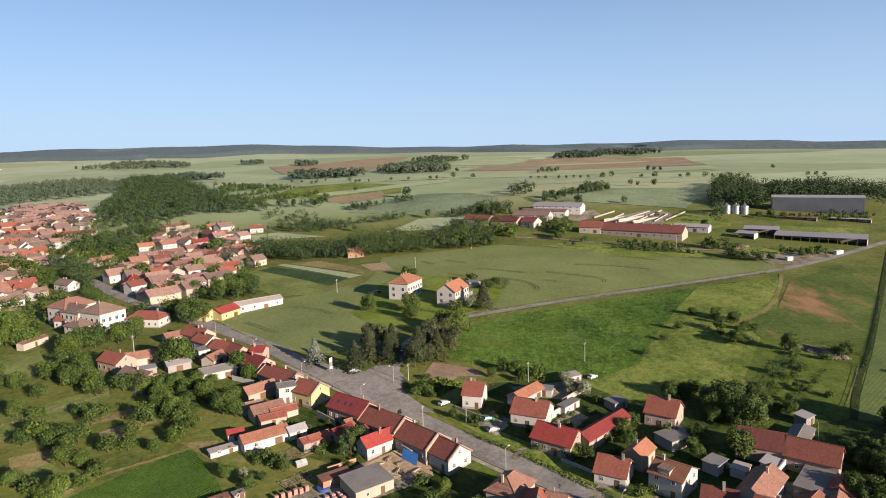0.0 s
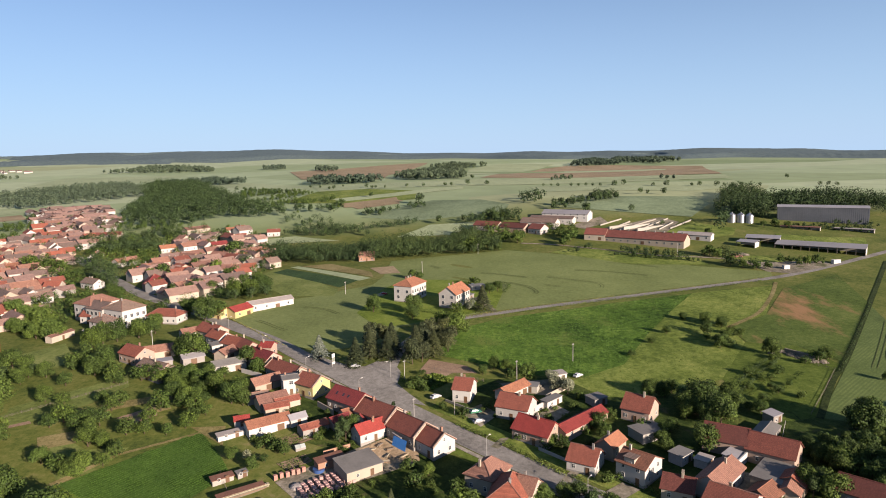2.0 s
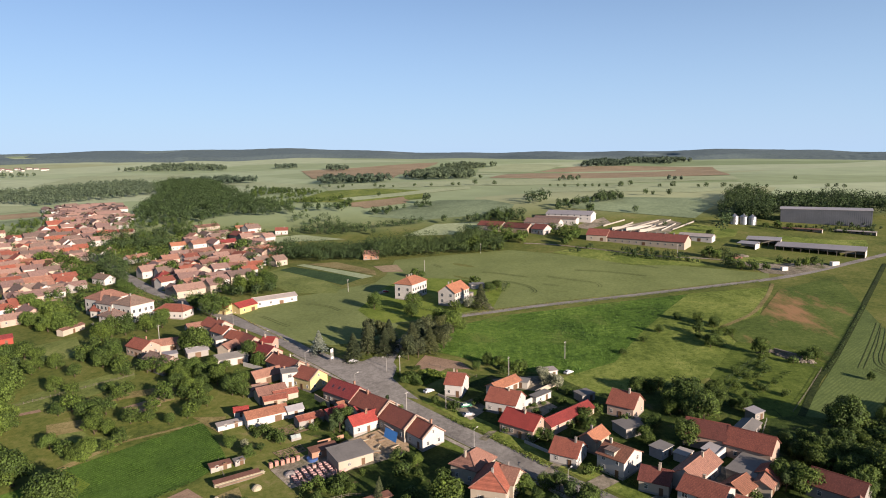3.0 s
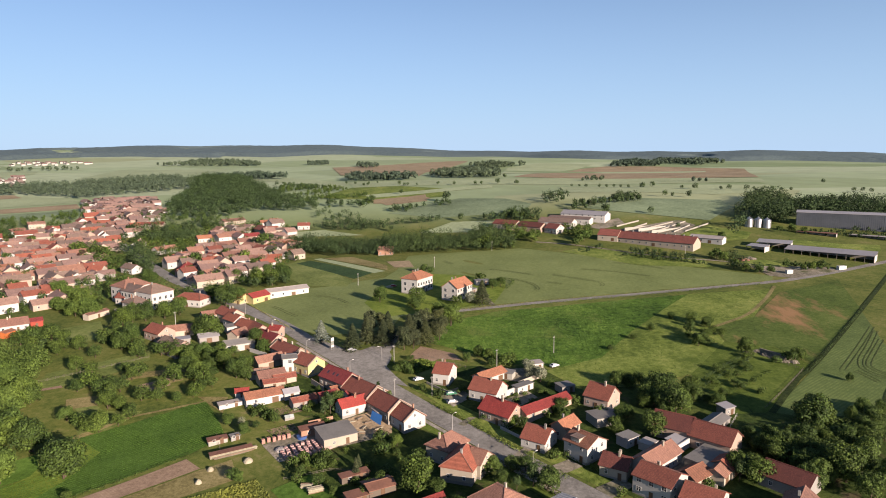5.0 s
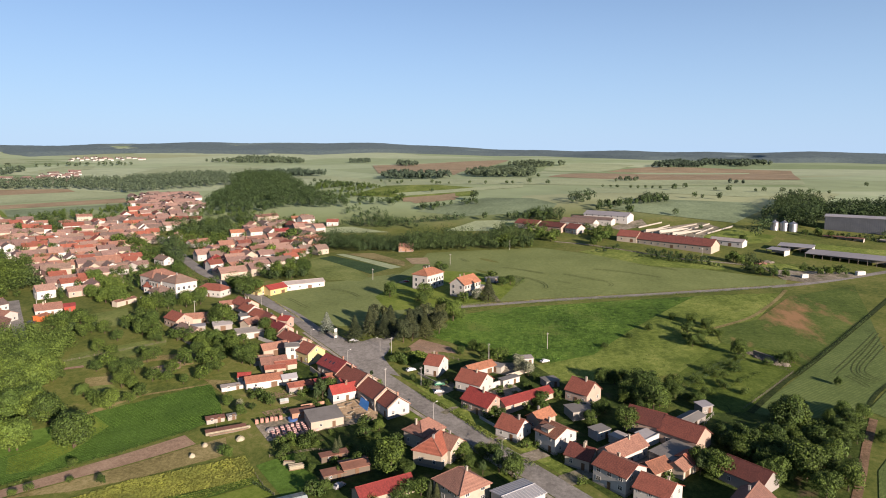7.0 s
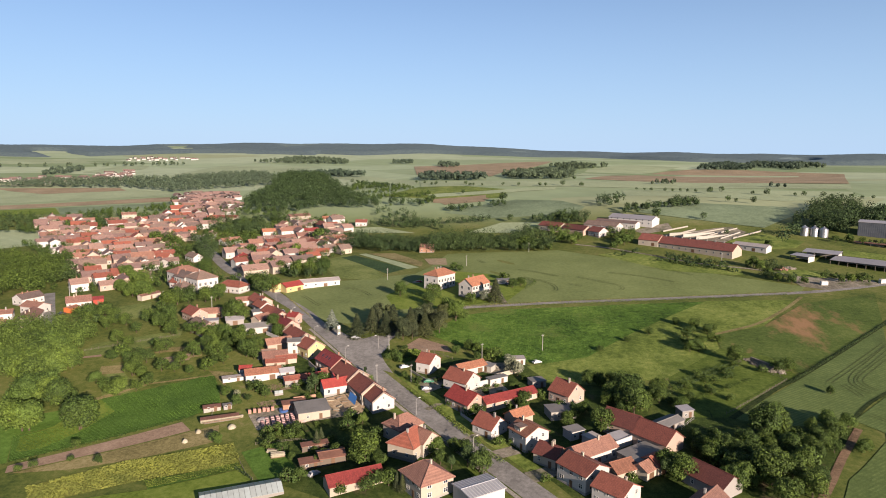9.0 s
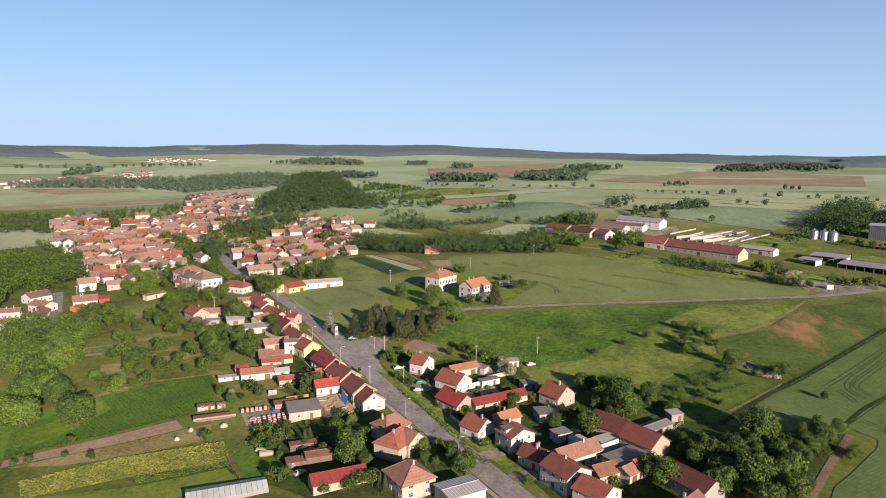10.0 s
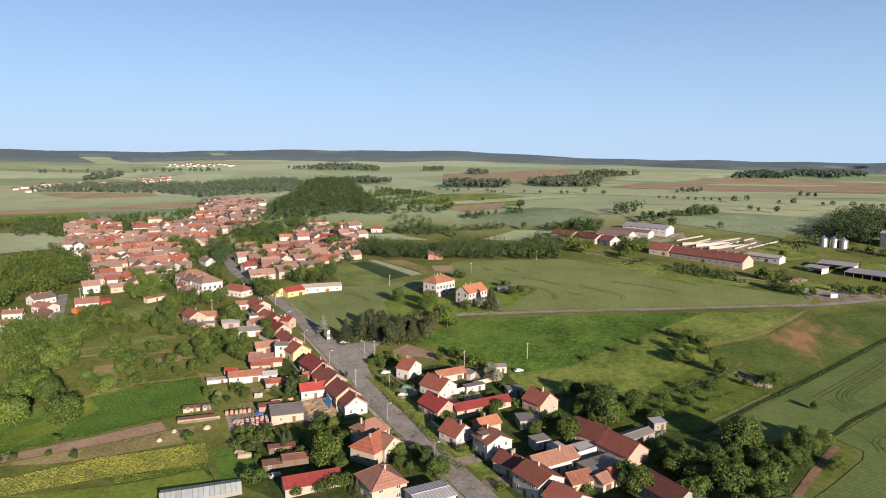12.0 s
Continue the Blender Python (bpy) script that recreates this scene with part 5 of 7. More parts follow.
# garden trees west of the street
for px, py, high in ((14, 157, 12.1), (-23, 208, 7.7), (-71, 233, 8.8), (-70, 241, 7.7), (-80, 242, 8.8), (-66, 231, 6.6), (-69, 261, 7.2), (52, 158, 7.7), (39, 160, 5.5), (53, 160, 6.6), (20, 155, 5.5)):
    tree(px, py, high, "oak")
for px, py, high in ((-24, 204, 9.9), (-26, 204, 7.7), (48, 160, 8.8), (43, 158, 5.5)):
    tree(px, py, high, "tall")
for px, py, high in ((-6, 164, 6.6), (29, 144, 5.5), (31, 143, 5.5), (-6, 168, 5.5)):
    tree(px, py, high, "spruce")
for px, py, high in ((26, 145, 5.5), (20, 141, 4.4), (13, 138, 4.4), (23, 146, 4.4), (-18, 174, 4.4), (46, 196, 4.4)):
    tree(px, py, high, "orchard")
for px, py, high in ((21, 145, 4.4), (-6, 142, 4.4), (-2, 244, 3.9), (0, 243, 3.3), (-28, 170, 3.3), (-25, 173, 3.3), (-19, 170, 3.3), (4, 247, 2.2)):
    tree(px, py, high, "bush")
for px, py, high in ((-3, 144, 4.4), (42, 197, 4.4)):
    tree(px, py, high, "light")
# garden trees east of the street and in the meadow
for px, py, high in ((61, 203, 5), (59, 207, 4), (102, 210, 11), (98, 211, 8), (105, 214, 8), (85, 234, 7), (89, 234, 6), (94, 219, 8), (92, 215, 6), (113, 229, 6), (110, 224, 7), (129, 323, 4), (114, 303, 4.5), (137, 291, 6), (119, 218, 5), (78, 193, 5), (84, 206, 5), (114, 165, 9), (122, 186, 5), (125, 184, 6), (120, 190, 4), (127, 191, 5), (37, 256, 4), (35, 250, 4)):
    tree(px, py, high, "oak")
for px, py, high in ((90, 192.5, 9.5), (81, 202, 6)):
    tree(px, py, high, "oak")
for px, py, high in ((55, 236, 6), (51, 240, 5)):
    tree(px, py, high, "willow")
for px, py, high in ((103, 290, 3.5), (132, 285, 6), (135, 283, 5), (121, 221, 4)):
    tree(px, py, high, "orchard")
for px, py, high in ((90, 275, 2.5), (43, 257, 4), (73, 157, 2.5), (99, 162, 3), (60, 179, 2.5)):
    tree(px, py, high, "bush")
for px, py, high in ((111, 173, 6),):
    tree(px, py, high, "light")
# trees about the east orchard and field edge
for px, py, high in ((149, 205, 11.4), (144, 205, 8.5), (151, 204, 8.5), (149, 273, 8.5), (169, 266, 6.2), (179, 243, 3.8), (129, 325, 3.8), (140, 174, 9.5), (162, 194, 6.6), (158, 187, 5.7), (166, 199, 5.7), (156, 192, 6.6), (152, 191, 6.6), (132, 180, 5.7), (128, 185, 4.8), (122, 186, 4.8)):
    tree(px, py, high, "oak")
for px, py, high in ((165, 264, 4.8), (165, 193, 4.8)):
    tree(px, py, high, "orchard")
for px, py, high in ((139, 179, 7.6), (144, 175, 8.5), (171, 209, 4.8), (176, 214, 5.7), (176, 197, 4.8), (174, 195, 4.8), (135, 184, 6.6)):
    tree(px, py, high, "light")
# trees in the west gardens
for px, py, high in ((-96, 157, 11.5), (-100, 158, 10.3), (-117, 171, 10.9), (-102, 185, 6.9), (-106, 185, 5.8), (-59, 195, 4.6), (-141, 183, 13.8), (-156, 201, 12.6), (-171, 212, 12.6), (-140, 203, 8)):
    tree(px, py, high, "oak")
for px, py, high in ((-115, 151, 11.5), (-120, 153, 11.5), (-51, 189, 4.6), (-42, 161, 3.4), (-132, 168, 12.6), (-143, 194, 12.6), (-155, 213, 11.5), (-163, 213, 12.6), (-151, 189, 13.8), (-132, 181, 10.3)):
    tree(px, py, high, "light")
for px, py, high in ((-98, 199, 4.6), (-94, 211, 4.6), (-86, 210, 4.6), (-98, 191, 4.6), (-88, 146, 3.4), (-83, 138, 2.3), (-73, 139, 3), (-91, 131, 2.8), (-94, 128, 2.5)):
    tree(px, py, high, "orchard")
for px, py, high in ((-54, 195, 3.4),):
    tree(px, py, high, "willow")
for px, py, high in ((-44, 162, 3.4),):
    tree(px, py, high, "bush")
# trees in the old village
for px, py, high in ((-264, 359, 10.4), (-286, 401, 7.8), (-306, 491, 14.3), (-288, 483, 13), (-273, 475, 13), (-154, 301, 11.7), (-156, 295, 10.4), (-149, 305, 11.7), (-141, 310, 10.4), (-137, 314, 9.1), (-181, 263, 10.4), (-175, 267, 10.4), (-169, 266, 7.8), (-188, 263, 7.8), (-401, 530, 9.1), (-390, 550, 9.1), (-458, 555, 10.4), (-481, 564, 9.1), (-477, 614, 11.7), (-137, 261, 9.1), (-136, 268, 10.4), (-106, 282, 11.7), (-556, 593, 9.1), (-544, 596, 9.1), (-188, 384, 10.4), (-271, 521, 11.7), (-296, 570, 11.7), (-316, 576, 10.4), (-366, 544, 7.8)):
    tree(px, py, high, "oak")
for px, py, high in ((-150, 270, 7.8),):
    tree(px, py, high, "orchard")
for px, py, high in ((-464, 747, 11.7),):
    tree(px, py, high, "tall")
for px, py, high in ((-331, 467, 7.8), (-360, 462, 7.8), (-351, 466, 7.8)):
    tree(px, py, high, "light")
# avenue and field trees beyond the farm
for px, py, high in ((225, 849, 10.3), (242, 871, 9.2), (290, 846, 10.3), (227, 742, 9.2), (253, 742, 9.2), (321, 842, 5.8), (331, 843, 8), (351, 838, 8), (361, 839, 5.8), (372, 840, 5.8), (379, 831, 6.9), (391, 832, 5.8), (403, 833, 5.8), (473, 824, 6.9), (484, 825, 6.9), (489, 816, 6.9), (156, 870, 5.8), (173, 868, 5.8), (182, 864, 5.8), (192, 865, 5.8), (200, 862, 5.8), (210, 863, 5.8), (148, 874, 4.6), (138, 877, 4.6), (185, 624, 8), (236, 744, 5.8), (497, 953, 8), (220, 526, 6.9), (288, 557, 6.9)):
    tree(px, py, high, "oak")
for px, py, high in ((143, 627, 11.5),):
    tree(px, py, high, "light")
for px, py, high in ((276, 855, 5.8),):
    tree(px, py, high, "willow")
# single trees in the far fields
for px, py, high in ((-20, 733, 13.8), (3, 624, 9.2), (-22, 907, 6.9), (-103, 931, 6.9), (-45, 917, 5.8), (8, 912, 6.9), (17, 905, 6.9), (39, 924, 9.2), (66, 913, 8), (-93, 913, 5.8), (-88, 911, 5.8), (-75, 915, 4.6), (-156, 935, 5.8), (-150, 940, 6.9), (-142, 971, 4.6), (-191, 979, 5.8), (-176, 972, 5.8), (-83, 811, 8), (51, 1055, 9.2)):
    tree(px, py, high, "oak")
for px, py, high in ((-63, 600, 6.9),):
    tree(px, py, high, "light")
# trees about the farm buildings
for px, py, high in ((58, 539, 9.6), (67, 531, 9.6), (104, 517, 9.6), (110, 529, 9.6)):
    tree(px, py, high, "light")
for px, py, high in ((72, 545, 8.4), (29, 513, 12), (34, 510, 10.8), (23, 512, 9.6), (114, 537, 8.4), (101, 511, 7.2), (47, 624, 9.6), (66, 619, 9.6), (56, 618, 10.8), (42, 518, 8.4), (49, 508, 7.2)):
    tree(px, py, high, "oak")
# bushes and trees of the farm yard
for px, py, high in ((196, 462, 8.4), (192, 461, 6), (203, 424, 6), (210, 420, 6), (217, 419, 6), (199, 434, 7.2), (241, 427, 4.8), (255, 433, 6), (233, 435, 4.8), (160, 478, 4.2), (152, 485, 4.2), (196, 568, 6), (287, 554, 7.2), (276, 552, 6), (294, 548, 6), (220, 528, 6)):
    tree(px, py, high, "oak")
for px, py, high in ((199, 456, 7.2), (247, 428, 6), (142, 624, 10.8)):
    tree(px, py, high, "light")
# trees in the east gardens
for px, py, high in ((75, 207, 3.8), (124, 239, 2.8), (59, 232, 2.8), (79, 224, 3.8)):
    tree(px, py, high, "bush")
for px, py, high in ((78, 198, 4.8), (121, 191, 5.7), (122, 186, 5.7), (124, 182, 6.6), (131, 187, 5.7), (109, 170, 7.6), (136, 189, 5.7), (143, 193, 6.6), (143, 181, 7.6), (138, 169, 8.5), (94, 236, 5.7), (90, 232, 5.7), (95, 226, 6.6), (112, 222, 6.6), (97, 217, 8.5), (135, 181, 7.6), (138, 178, 7.6), (150, 188, 7.6), (129, 172, 6.6), (115, 173, 5.7), (59, 210, 3.8)):
    tree(px, py, high, "oak")
for px, py, high in ((109, 166, 7.6),):
    tree(px, py, high, "tall")
for px, py, high in ((145, 190, 5.7), (132, 166, 8.5), (139, 176, 7.6)):
    tree(px, py, high, "light")
for px, py, high in ((136, 197, 3.8), (148, 202, 3.8), (133, 234, 3.8), (124, 227, 3.8)):
    tree(px, py, high, "orchard")
# big trees at the foot of the west gardens
for px, py, high in ((-116, 171, 12), (-96, 158, 13), (-131, 173, 12), (-161, 216, 12), (-104, 202, 6)):
    tree(px, py, high, "oak")
for px, py, high in ((-113, 152, 12), (-102, 186, 8), (-125, 174, 11), (-144, 194, 12), (-143, 204, 11), (-154, 200, 11), (-118, 192, 6)):
    tree(px, py, high, "light")
for px, py, high in ((-110, 188, 6), (-97, 197, 5), (-109, 204, 5), (-94, 211, 5)):
    tree(px, py, high, "orchard")
# shrubs in the front gardens
for px, py, high in ((-5, 242, 2.8), (-1, 242, 2.8), (1, 245, 2.2), (15, 219, 3.3), (41, 252, 4.4), (41, 197, 3.3), (56, 176, 3.3), (33, 167, 4.4), (0, 178, 4.4), (-2, 187, 3.3), (67, 217, 3.3)):
    tree(px, py, high, "bush")
for px, py, high in ((8, 224, 3.3), (29, 261, 5.5), (24, 255, 4.4), (34, 258, 5.5), (61, 210, 5.5), (59, 213, 4.4), (46, 168, 5.5), (42, 168, 5.5)):
    tree(px, py, high, "oak")
for px, py, high in ((51, 246, 5.5), (53, 242, 4.4)):
    tree(px, py, high, "willow")
for px, py, high in ((43, 198, 4.4),):
    tree(px, py, high, "orchard")
for px, py, high in ((36, 168, 5.5), (4, 183, 4.4)):
    tree(px, py, high, "light")

wood("tree_belt", [(-144, 531), (-140, 563), (-90, 536), (-45, 526), (-36, 496), (-75, 491), (-103, 494), (-129, 504)], 5.5, 7, 15, 100, 130, 0.9, "leaf_dark", "dense dark green belt of trees")
wood("tree_belt_east", [(-65, 559), (-22, 552), (15, 540), (14, 568), (26, 580), (49, 535), (53, 503), (26, 497), (-45, 491)], 5.5, 7, 15, 101, 130, 0.9, "leaf_dark", "dense dark green belt of trees")
wood("hedge_belt", [(-150, 624), (-134, 632), (-103, 641), (-74, 630), (-68, 608), (-102, 610), (-143, 619)], 6, 6, 9, 102, 80, 1, "leaf_dark", "dense dark green belt of trees")
wood("hedge_belt_mid", [(-86, 630), (-19, 637), (-18, 621), (-84, 623)], 6, 6, 9, 103, 80, 1, "leaf_dark", "dense dark green belt of trees")
wood("wood_behind_hall", [(225, 526), (278, 611), (337, 678), (388, 694), (442, 639), (385, 555), (400, 601), (316, 614), (288, 584), (258, 588)], 7, 13, 18, 104, 110, 1.4, "leaf_dark", "dense dark green belt of trees")
wood("west_wood", [(-377, 371), (-374, 392), (-336, 393), (-308, 391), (-264, 341), (-260, 321), (-255, 297), (-283, 309), (-269, 294), (-254, 266)], 7, 9, 14, 105, 220, 0.9, "leaf", "thick green leafy trees and scrub")
wood("west_grove", [(-206, 225), (-204, 238), (-185, 238), (-167, 243), (-151, 228), (-147, 215), (-150, 208), (-143, 187), (-150, 177)], 5.5, 9, 14, 106, 420, 0.62, "leaf_light", "bright green leafy thicket")
wood("farm_hedge", [(113, 496), (136, 476), (160, 454), (188, 448), (196, 429), (224, 412), (227, 418), (208, 432), (196, 450), (184, 454), (147, 480), (116, 506)], 4.5, 3, 6.5, 107, 110, 0.7, "leaf_dark", "dense dark green belt of trees", clump=-0.15)
wood("yard_trees", [(45, 627), (54, 634), (73, 607), (81, 606), (77, 599), (69, 607), (47, 621)], 6, 6, 10, 108, 90, 0.9, "leaf", "thick green leafy trees and scrub")
wood("yard_trees_low", [(43, 587), (59, 586), (71, 557), (77, 551), (67, 531), (55, 543), (49, 553)], 6, 5, 9, 109, 90, 0.9, "leaf_light", "bright green leafy thicket")
wood("yard_trees_right", [(97, 576), (114, 580), (121, 565), (119, 545), (109, 537), (101, 521), (96, 551)], 6, 5, 9, 110, 90, 0.9, "leaf", "thick green leafy trees and scrub")
wood("hall_bushes", [(307, 597), (317, 573), (347, 537), (369, 533), (384, 555), (363, 566), (322, 574), (318, 607)], 7, 3, 5, 111, 70, 0.8, "leaf_dark", "dense dark green belt of trees", clump=-0.1)
wood("yard_bushes", [(198, 467), (214, 468), (212, 443), (226, 431), (245, 428), (262, 429), (261, 429), (238, 425), (221, 421), (205, 431), (188, 439)], 5, 3.5, 6.5, 112, 100, 0.7, "leaf_dark", "dense dark green belt of trees", clump=-0.1)
wood("hedge_far_a", [(-79, 684), (-60, 691), (-18, 718), (-22, 739), (-47, 706), (-79, 702)], 8, 4, 7, 113, 60, 1.1, "leaf_dark", "dense dark green belt of trees", clump=-0.25)
wood("hedge_far_b", [(21, 624), (43, 627), (52, 649), (66, 650), (82, 618), (81, 606), (52, 621)], 7, 5, 9, 114, 70, 1.1, "leaf_dark", "dense dark green belt of trees")
wood("scrub_slope", [(-278, 899), (-294, 1011), (-205, 936), (-113, 788), (-107, 728), (-154, 722), (-203, 779)], 7, 3, 7, 115, 60, 1.2, "leaf", "thick green leafy trees and scrub", clump=-0.05)
wood("scrub_village_edge", [(-162, 693), (-138, 702), (-107, 663), (-84, 608), (-111, 608), (-146, 654)], 9, 5, 9, 116, 60, 1.1, "leaf_dark", "dense dark green belt of trees", clump=-0.1)
wood("scrub_village_edge_b", [(-303, 634), (-256, 635), (-238, 605), (-264, 593), (-290, 615)], 9, 5, 9, 117, 60, 1.1, "leaf", "thick green leafy trees and scrub", clump=-0.1)
wood("village_hedge", [(-317, 595), (-287, 609), (-255, 587), (-225, 533), (-225, 504), (-271, 529)], 9, 6, 10, 118, 60, 1.1, "leaf", "thick green leafy trees and scrub", clump=-0.1)
wood("north_hedge", [(-635, 590), (-626, 618), (-575, 630), (-554, 612), (-553, 575), (-584, 547)], 8, 4, 7, 119, 60, 1, "leaf", "thick green leafy trees and scrub", clump=-0.1)
wood("north_hedge_b", [(-538, 664), (-496, 684), (-444, 715), (-433, 701), (-484, 679), (-505, 642)], 8, 3, 6, 120, 60, 1, "leaf", "thick green leafy trees and scrub", clump=-0.1)
orchard([(-157, 245), (-132, 264), (-120, 251), (-104, 237), (-84, 229), (-76, 217), (-87, 208), (-97, 199), (-109, 197), (-125, 206), (-142, 219)], 7.5, 4.5, 8, ("orchard", "orchard", "oak",), 221, 0.42, "garden trees")
orchard([(-186, 256), (-176, 274), (-138, 271), (-129, 261), (-154, 253), (-166, 237)], 7, 4.5, 8, ("orchard", "oak",), 222, 0.42, "garden trees")
orchard([(-117, 259), (-91, 255), (-77, 232), (-84, 229), (-100, 238)], 5.5, 5, 8, ("oak", "orchard", "light",), 223, 0.9, "garden trees")
orchard([(130, 253), (149, 278), (163, 254), (156, 245), (139, 223), (130, 234)], 7.5, 2, 3.6, ("orchard", "bush",), 224, 0.5, "garden trees")
orchard([(127, 301), (139, 330), (149, 310), (153, 291), (136, 274), (129, 281)], 7, 3, 6.5, ("orchard", "oak",), 225, 0.6, "garden trees")
orchard([(136, 192), (150, 204), (167, 219), (179, 213), (170, 202), (157, 185), (147, 173), (134, 169)], 5.5, 3, 6, ("orchard", "bush", "oak", "light",), 226, 0.85, "garden trees")
orchard([(115, 189), (130, 198), (129, 176), (119, 175)], 5.5, 3, 6.5, ("orchard", "bush", "oak",), 227, 0.8, "garden trees")
orchard([(-58, 207), (-43, 203), (-37, 194), (-48, 191)], 5, 2, 4, ("orchard", "bush",), 228, 0.7, "garden trees")
orchard([(-36, 174), (-19, 180), (-10, 164), (-27, 160)], 5.5, 2, 4, ("orchard", "bush", "light",), 229, 0.6, "garden trees")
orchard([(-15, 227), (-12, 230), (-1, 208), (-4, 205)], 4, 3, 5, ("oak", "tall",), 230, 0.8, "garden trees")
orchard([(-5, 246), (0, 257), (7, 243), (4, 234)], 5, 1.5, 3, ("bush",), 231, 0.7, "garden trees")
orchard([(-153, 466), (-115, 444), (-99, 400), (-118, 385)], 9, 5, 8, ("oak",), 232, 0.8, "garden trees")
wood("hill_wood", [(-361, 750), (-380, 808), (-426, 947), (-513, 1135), (-518, 1223), (-432, 1174), (-281, 888), (-230, 795), (-181, 750), (-161, 706), (-239, 710), (-261, 677), (-321, 689)], 9.5, 9, 16, 133, 130, 1.35, "leaf_dark", "dense dark green belt of trees")
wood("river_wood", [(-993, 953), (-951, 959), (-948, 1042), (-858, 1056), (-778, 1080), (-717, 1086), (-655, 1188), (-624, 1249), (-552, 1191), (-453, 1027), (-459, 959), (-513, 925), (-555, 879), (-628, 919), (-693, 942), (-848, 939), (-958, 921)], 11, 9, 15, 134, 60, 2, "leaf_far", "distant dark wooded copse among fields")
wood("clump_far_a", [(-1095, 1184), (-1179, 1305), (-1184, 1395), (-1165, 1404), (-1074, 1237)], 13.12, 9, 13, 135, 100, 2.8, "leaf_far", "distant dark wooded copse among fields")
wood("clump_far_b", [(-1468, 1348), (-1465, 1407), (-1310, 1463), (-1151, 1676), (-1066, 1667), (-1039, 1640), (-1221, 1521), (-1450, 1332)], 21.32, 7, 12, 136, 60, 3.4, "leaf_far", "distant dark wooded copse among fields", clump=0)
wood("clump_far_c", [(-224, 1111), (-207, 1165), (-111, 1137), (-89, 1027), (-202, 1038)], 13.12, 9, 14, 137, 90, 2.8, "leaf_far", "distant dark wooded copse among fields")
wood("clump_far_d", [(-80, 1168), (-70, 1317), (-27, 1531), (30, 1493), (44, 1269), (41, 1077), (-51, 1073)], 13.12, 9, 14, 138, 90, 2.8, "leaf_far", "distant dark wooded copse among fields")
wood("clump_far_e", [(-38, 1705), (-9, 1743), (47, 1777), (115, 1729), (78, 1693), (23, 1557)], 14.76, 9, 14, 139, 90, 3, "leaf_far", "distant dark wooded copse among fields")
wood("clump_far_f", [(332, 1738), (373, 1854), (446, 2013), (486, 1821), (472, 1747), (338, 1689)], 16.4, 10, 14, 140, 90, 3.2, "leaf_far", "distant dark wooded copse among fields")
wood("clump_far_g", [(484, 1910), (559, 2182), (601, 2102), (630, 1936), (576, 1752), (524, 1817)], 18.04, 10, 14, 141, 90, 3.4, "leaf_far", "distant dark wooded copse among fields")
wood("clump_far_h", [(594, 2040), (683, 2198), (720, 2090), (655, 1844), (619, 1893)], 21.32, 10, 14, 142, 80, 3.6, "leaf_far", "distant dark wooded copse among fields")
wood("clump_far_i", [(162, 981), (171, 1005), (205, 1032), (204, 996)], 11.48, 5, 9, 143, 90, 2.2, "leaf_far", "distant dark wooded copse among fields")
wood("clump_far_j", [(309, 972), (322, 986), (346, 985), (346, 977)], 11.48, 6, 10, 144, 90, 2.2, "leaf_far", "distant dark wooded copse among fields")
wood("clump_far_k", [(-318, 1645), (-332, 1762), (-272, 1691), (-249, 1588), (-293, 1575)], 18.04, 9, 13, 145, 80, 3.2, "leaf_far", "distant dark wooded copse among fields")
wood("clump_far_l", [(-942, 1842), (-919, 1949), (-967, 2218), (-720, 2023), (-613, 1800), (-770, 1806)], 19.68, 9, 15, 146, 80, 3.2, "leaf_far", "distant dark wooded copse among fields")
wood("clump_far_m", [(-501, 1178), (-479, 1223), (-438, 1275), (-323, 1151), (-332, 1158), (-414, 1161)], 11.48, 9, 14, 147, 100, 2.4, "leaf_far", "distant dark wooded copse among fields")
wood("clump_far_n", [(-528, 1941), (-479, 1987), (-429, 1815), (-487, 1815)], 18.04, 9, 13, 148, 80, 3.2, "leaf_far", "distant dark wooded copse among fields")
wood("hedge_far_c", [(83, 682), (91, 705), (111, 731), (118, 699), (115, 694), (98, 672)], 9, 8, 13, 149, 80, 1.4, "leaf_dark", "dense dark green belt of trees")
wood("hedge_far_d", [(112, 641), (115, 662), (136, 672), (160, 699), (192, 726), (192, 690), (158, 675), (131, 650)], 7, 6, 11, 150, 120, 1.3, "leaf_dark", "dense dark green belt of trees")
wood("hedge_far_e", [(-76, 681), (-72, 706), (-45, 701), (-13, 722), (-8, 702), (-43, 696), (-70, 672)], 9, 5, 9, 151, 80, 1.3, "leaf_dark", "dense dark green belt of trees")
wood("hedge_far_f", [(-307, 937), (-316, 1019), (-197, 917), (-187, 899), (-244, 897)], 10, 5, 9, 152, 70, 1.5, "leaf_dark", "dense dark green belt of trees", clump=0)
wood("hedge_far_g", [(-170, 741), (-147, 762), (-118, 749), (-108, 713), (-156, 723)], 10, 6, 10, 153, 80, 1.4, "leaf_dark", "dense dark green belt of trees", clump=-0.1)
wood("hedge_far_h", [(-117, 744), (-109, 766), (-101, 751), (-112, 727)], 10, 6, 10, 154, 80, 1.4, "leaf_dark", "dense dark green belt of trees")
wood("farm_wood", [(23, 627), (44, 634), (78, 624), (81, 610), (64, 601), (31, 609)], 8, 7, 12, 155, 110, 1.1, "leaf_dark", "dense dark green belt of trees")
wood("silo_wood", [(262, 615), (294, 692), (332, 748), (352, 733), (324, 640), (288, 573), (280, 580), (277, 603)], 7, 11, 16, 156, 120, 1.2, "leaf_dark", "dense dark green belt of trees")
wood("village_trees_a", [(-331, 517), (-318, 533), (-250, 450), (-270, 443)], 8, 8, 12, 157, 200, 0.85, "leaf", "thick green leafy trees and scrub")
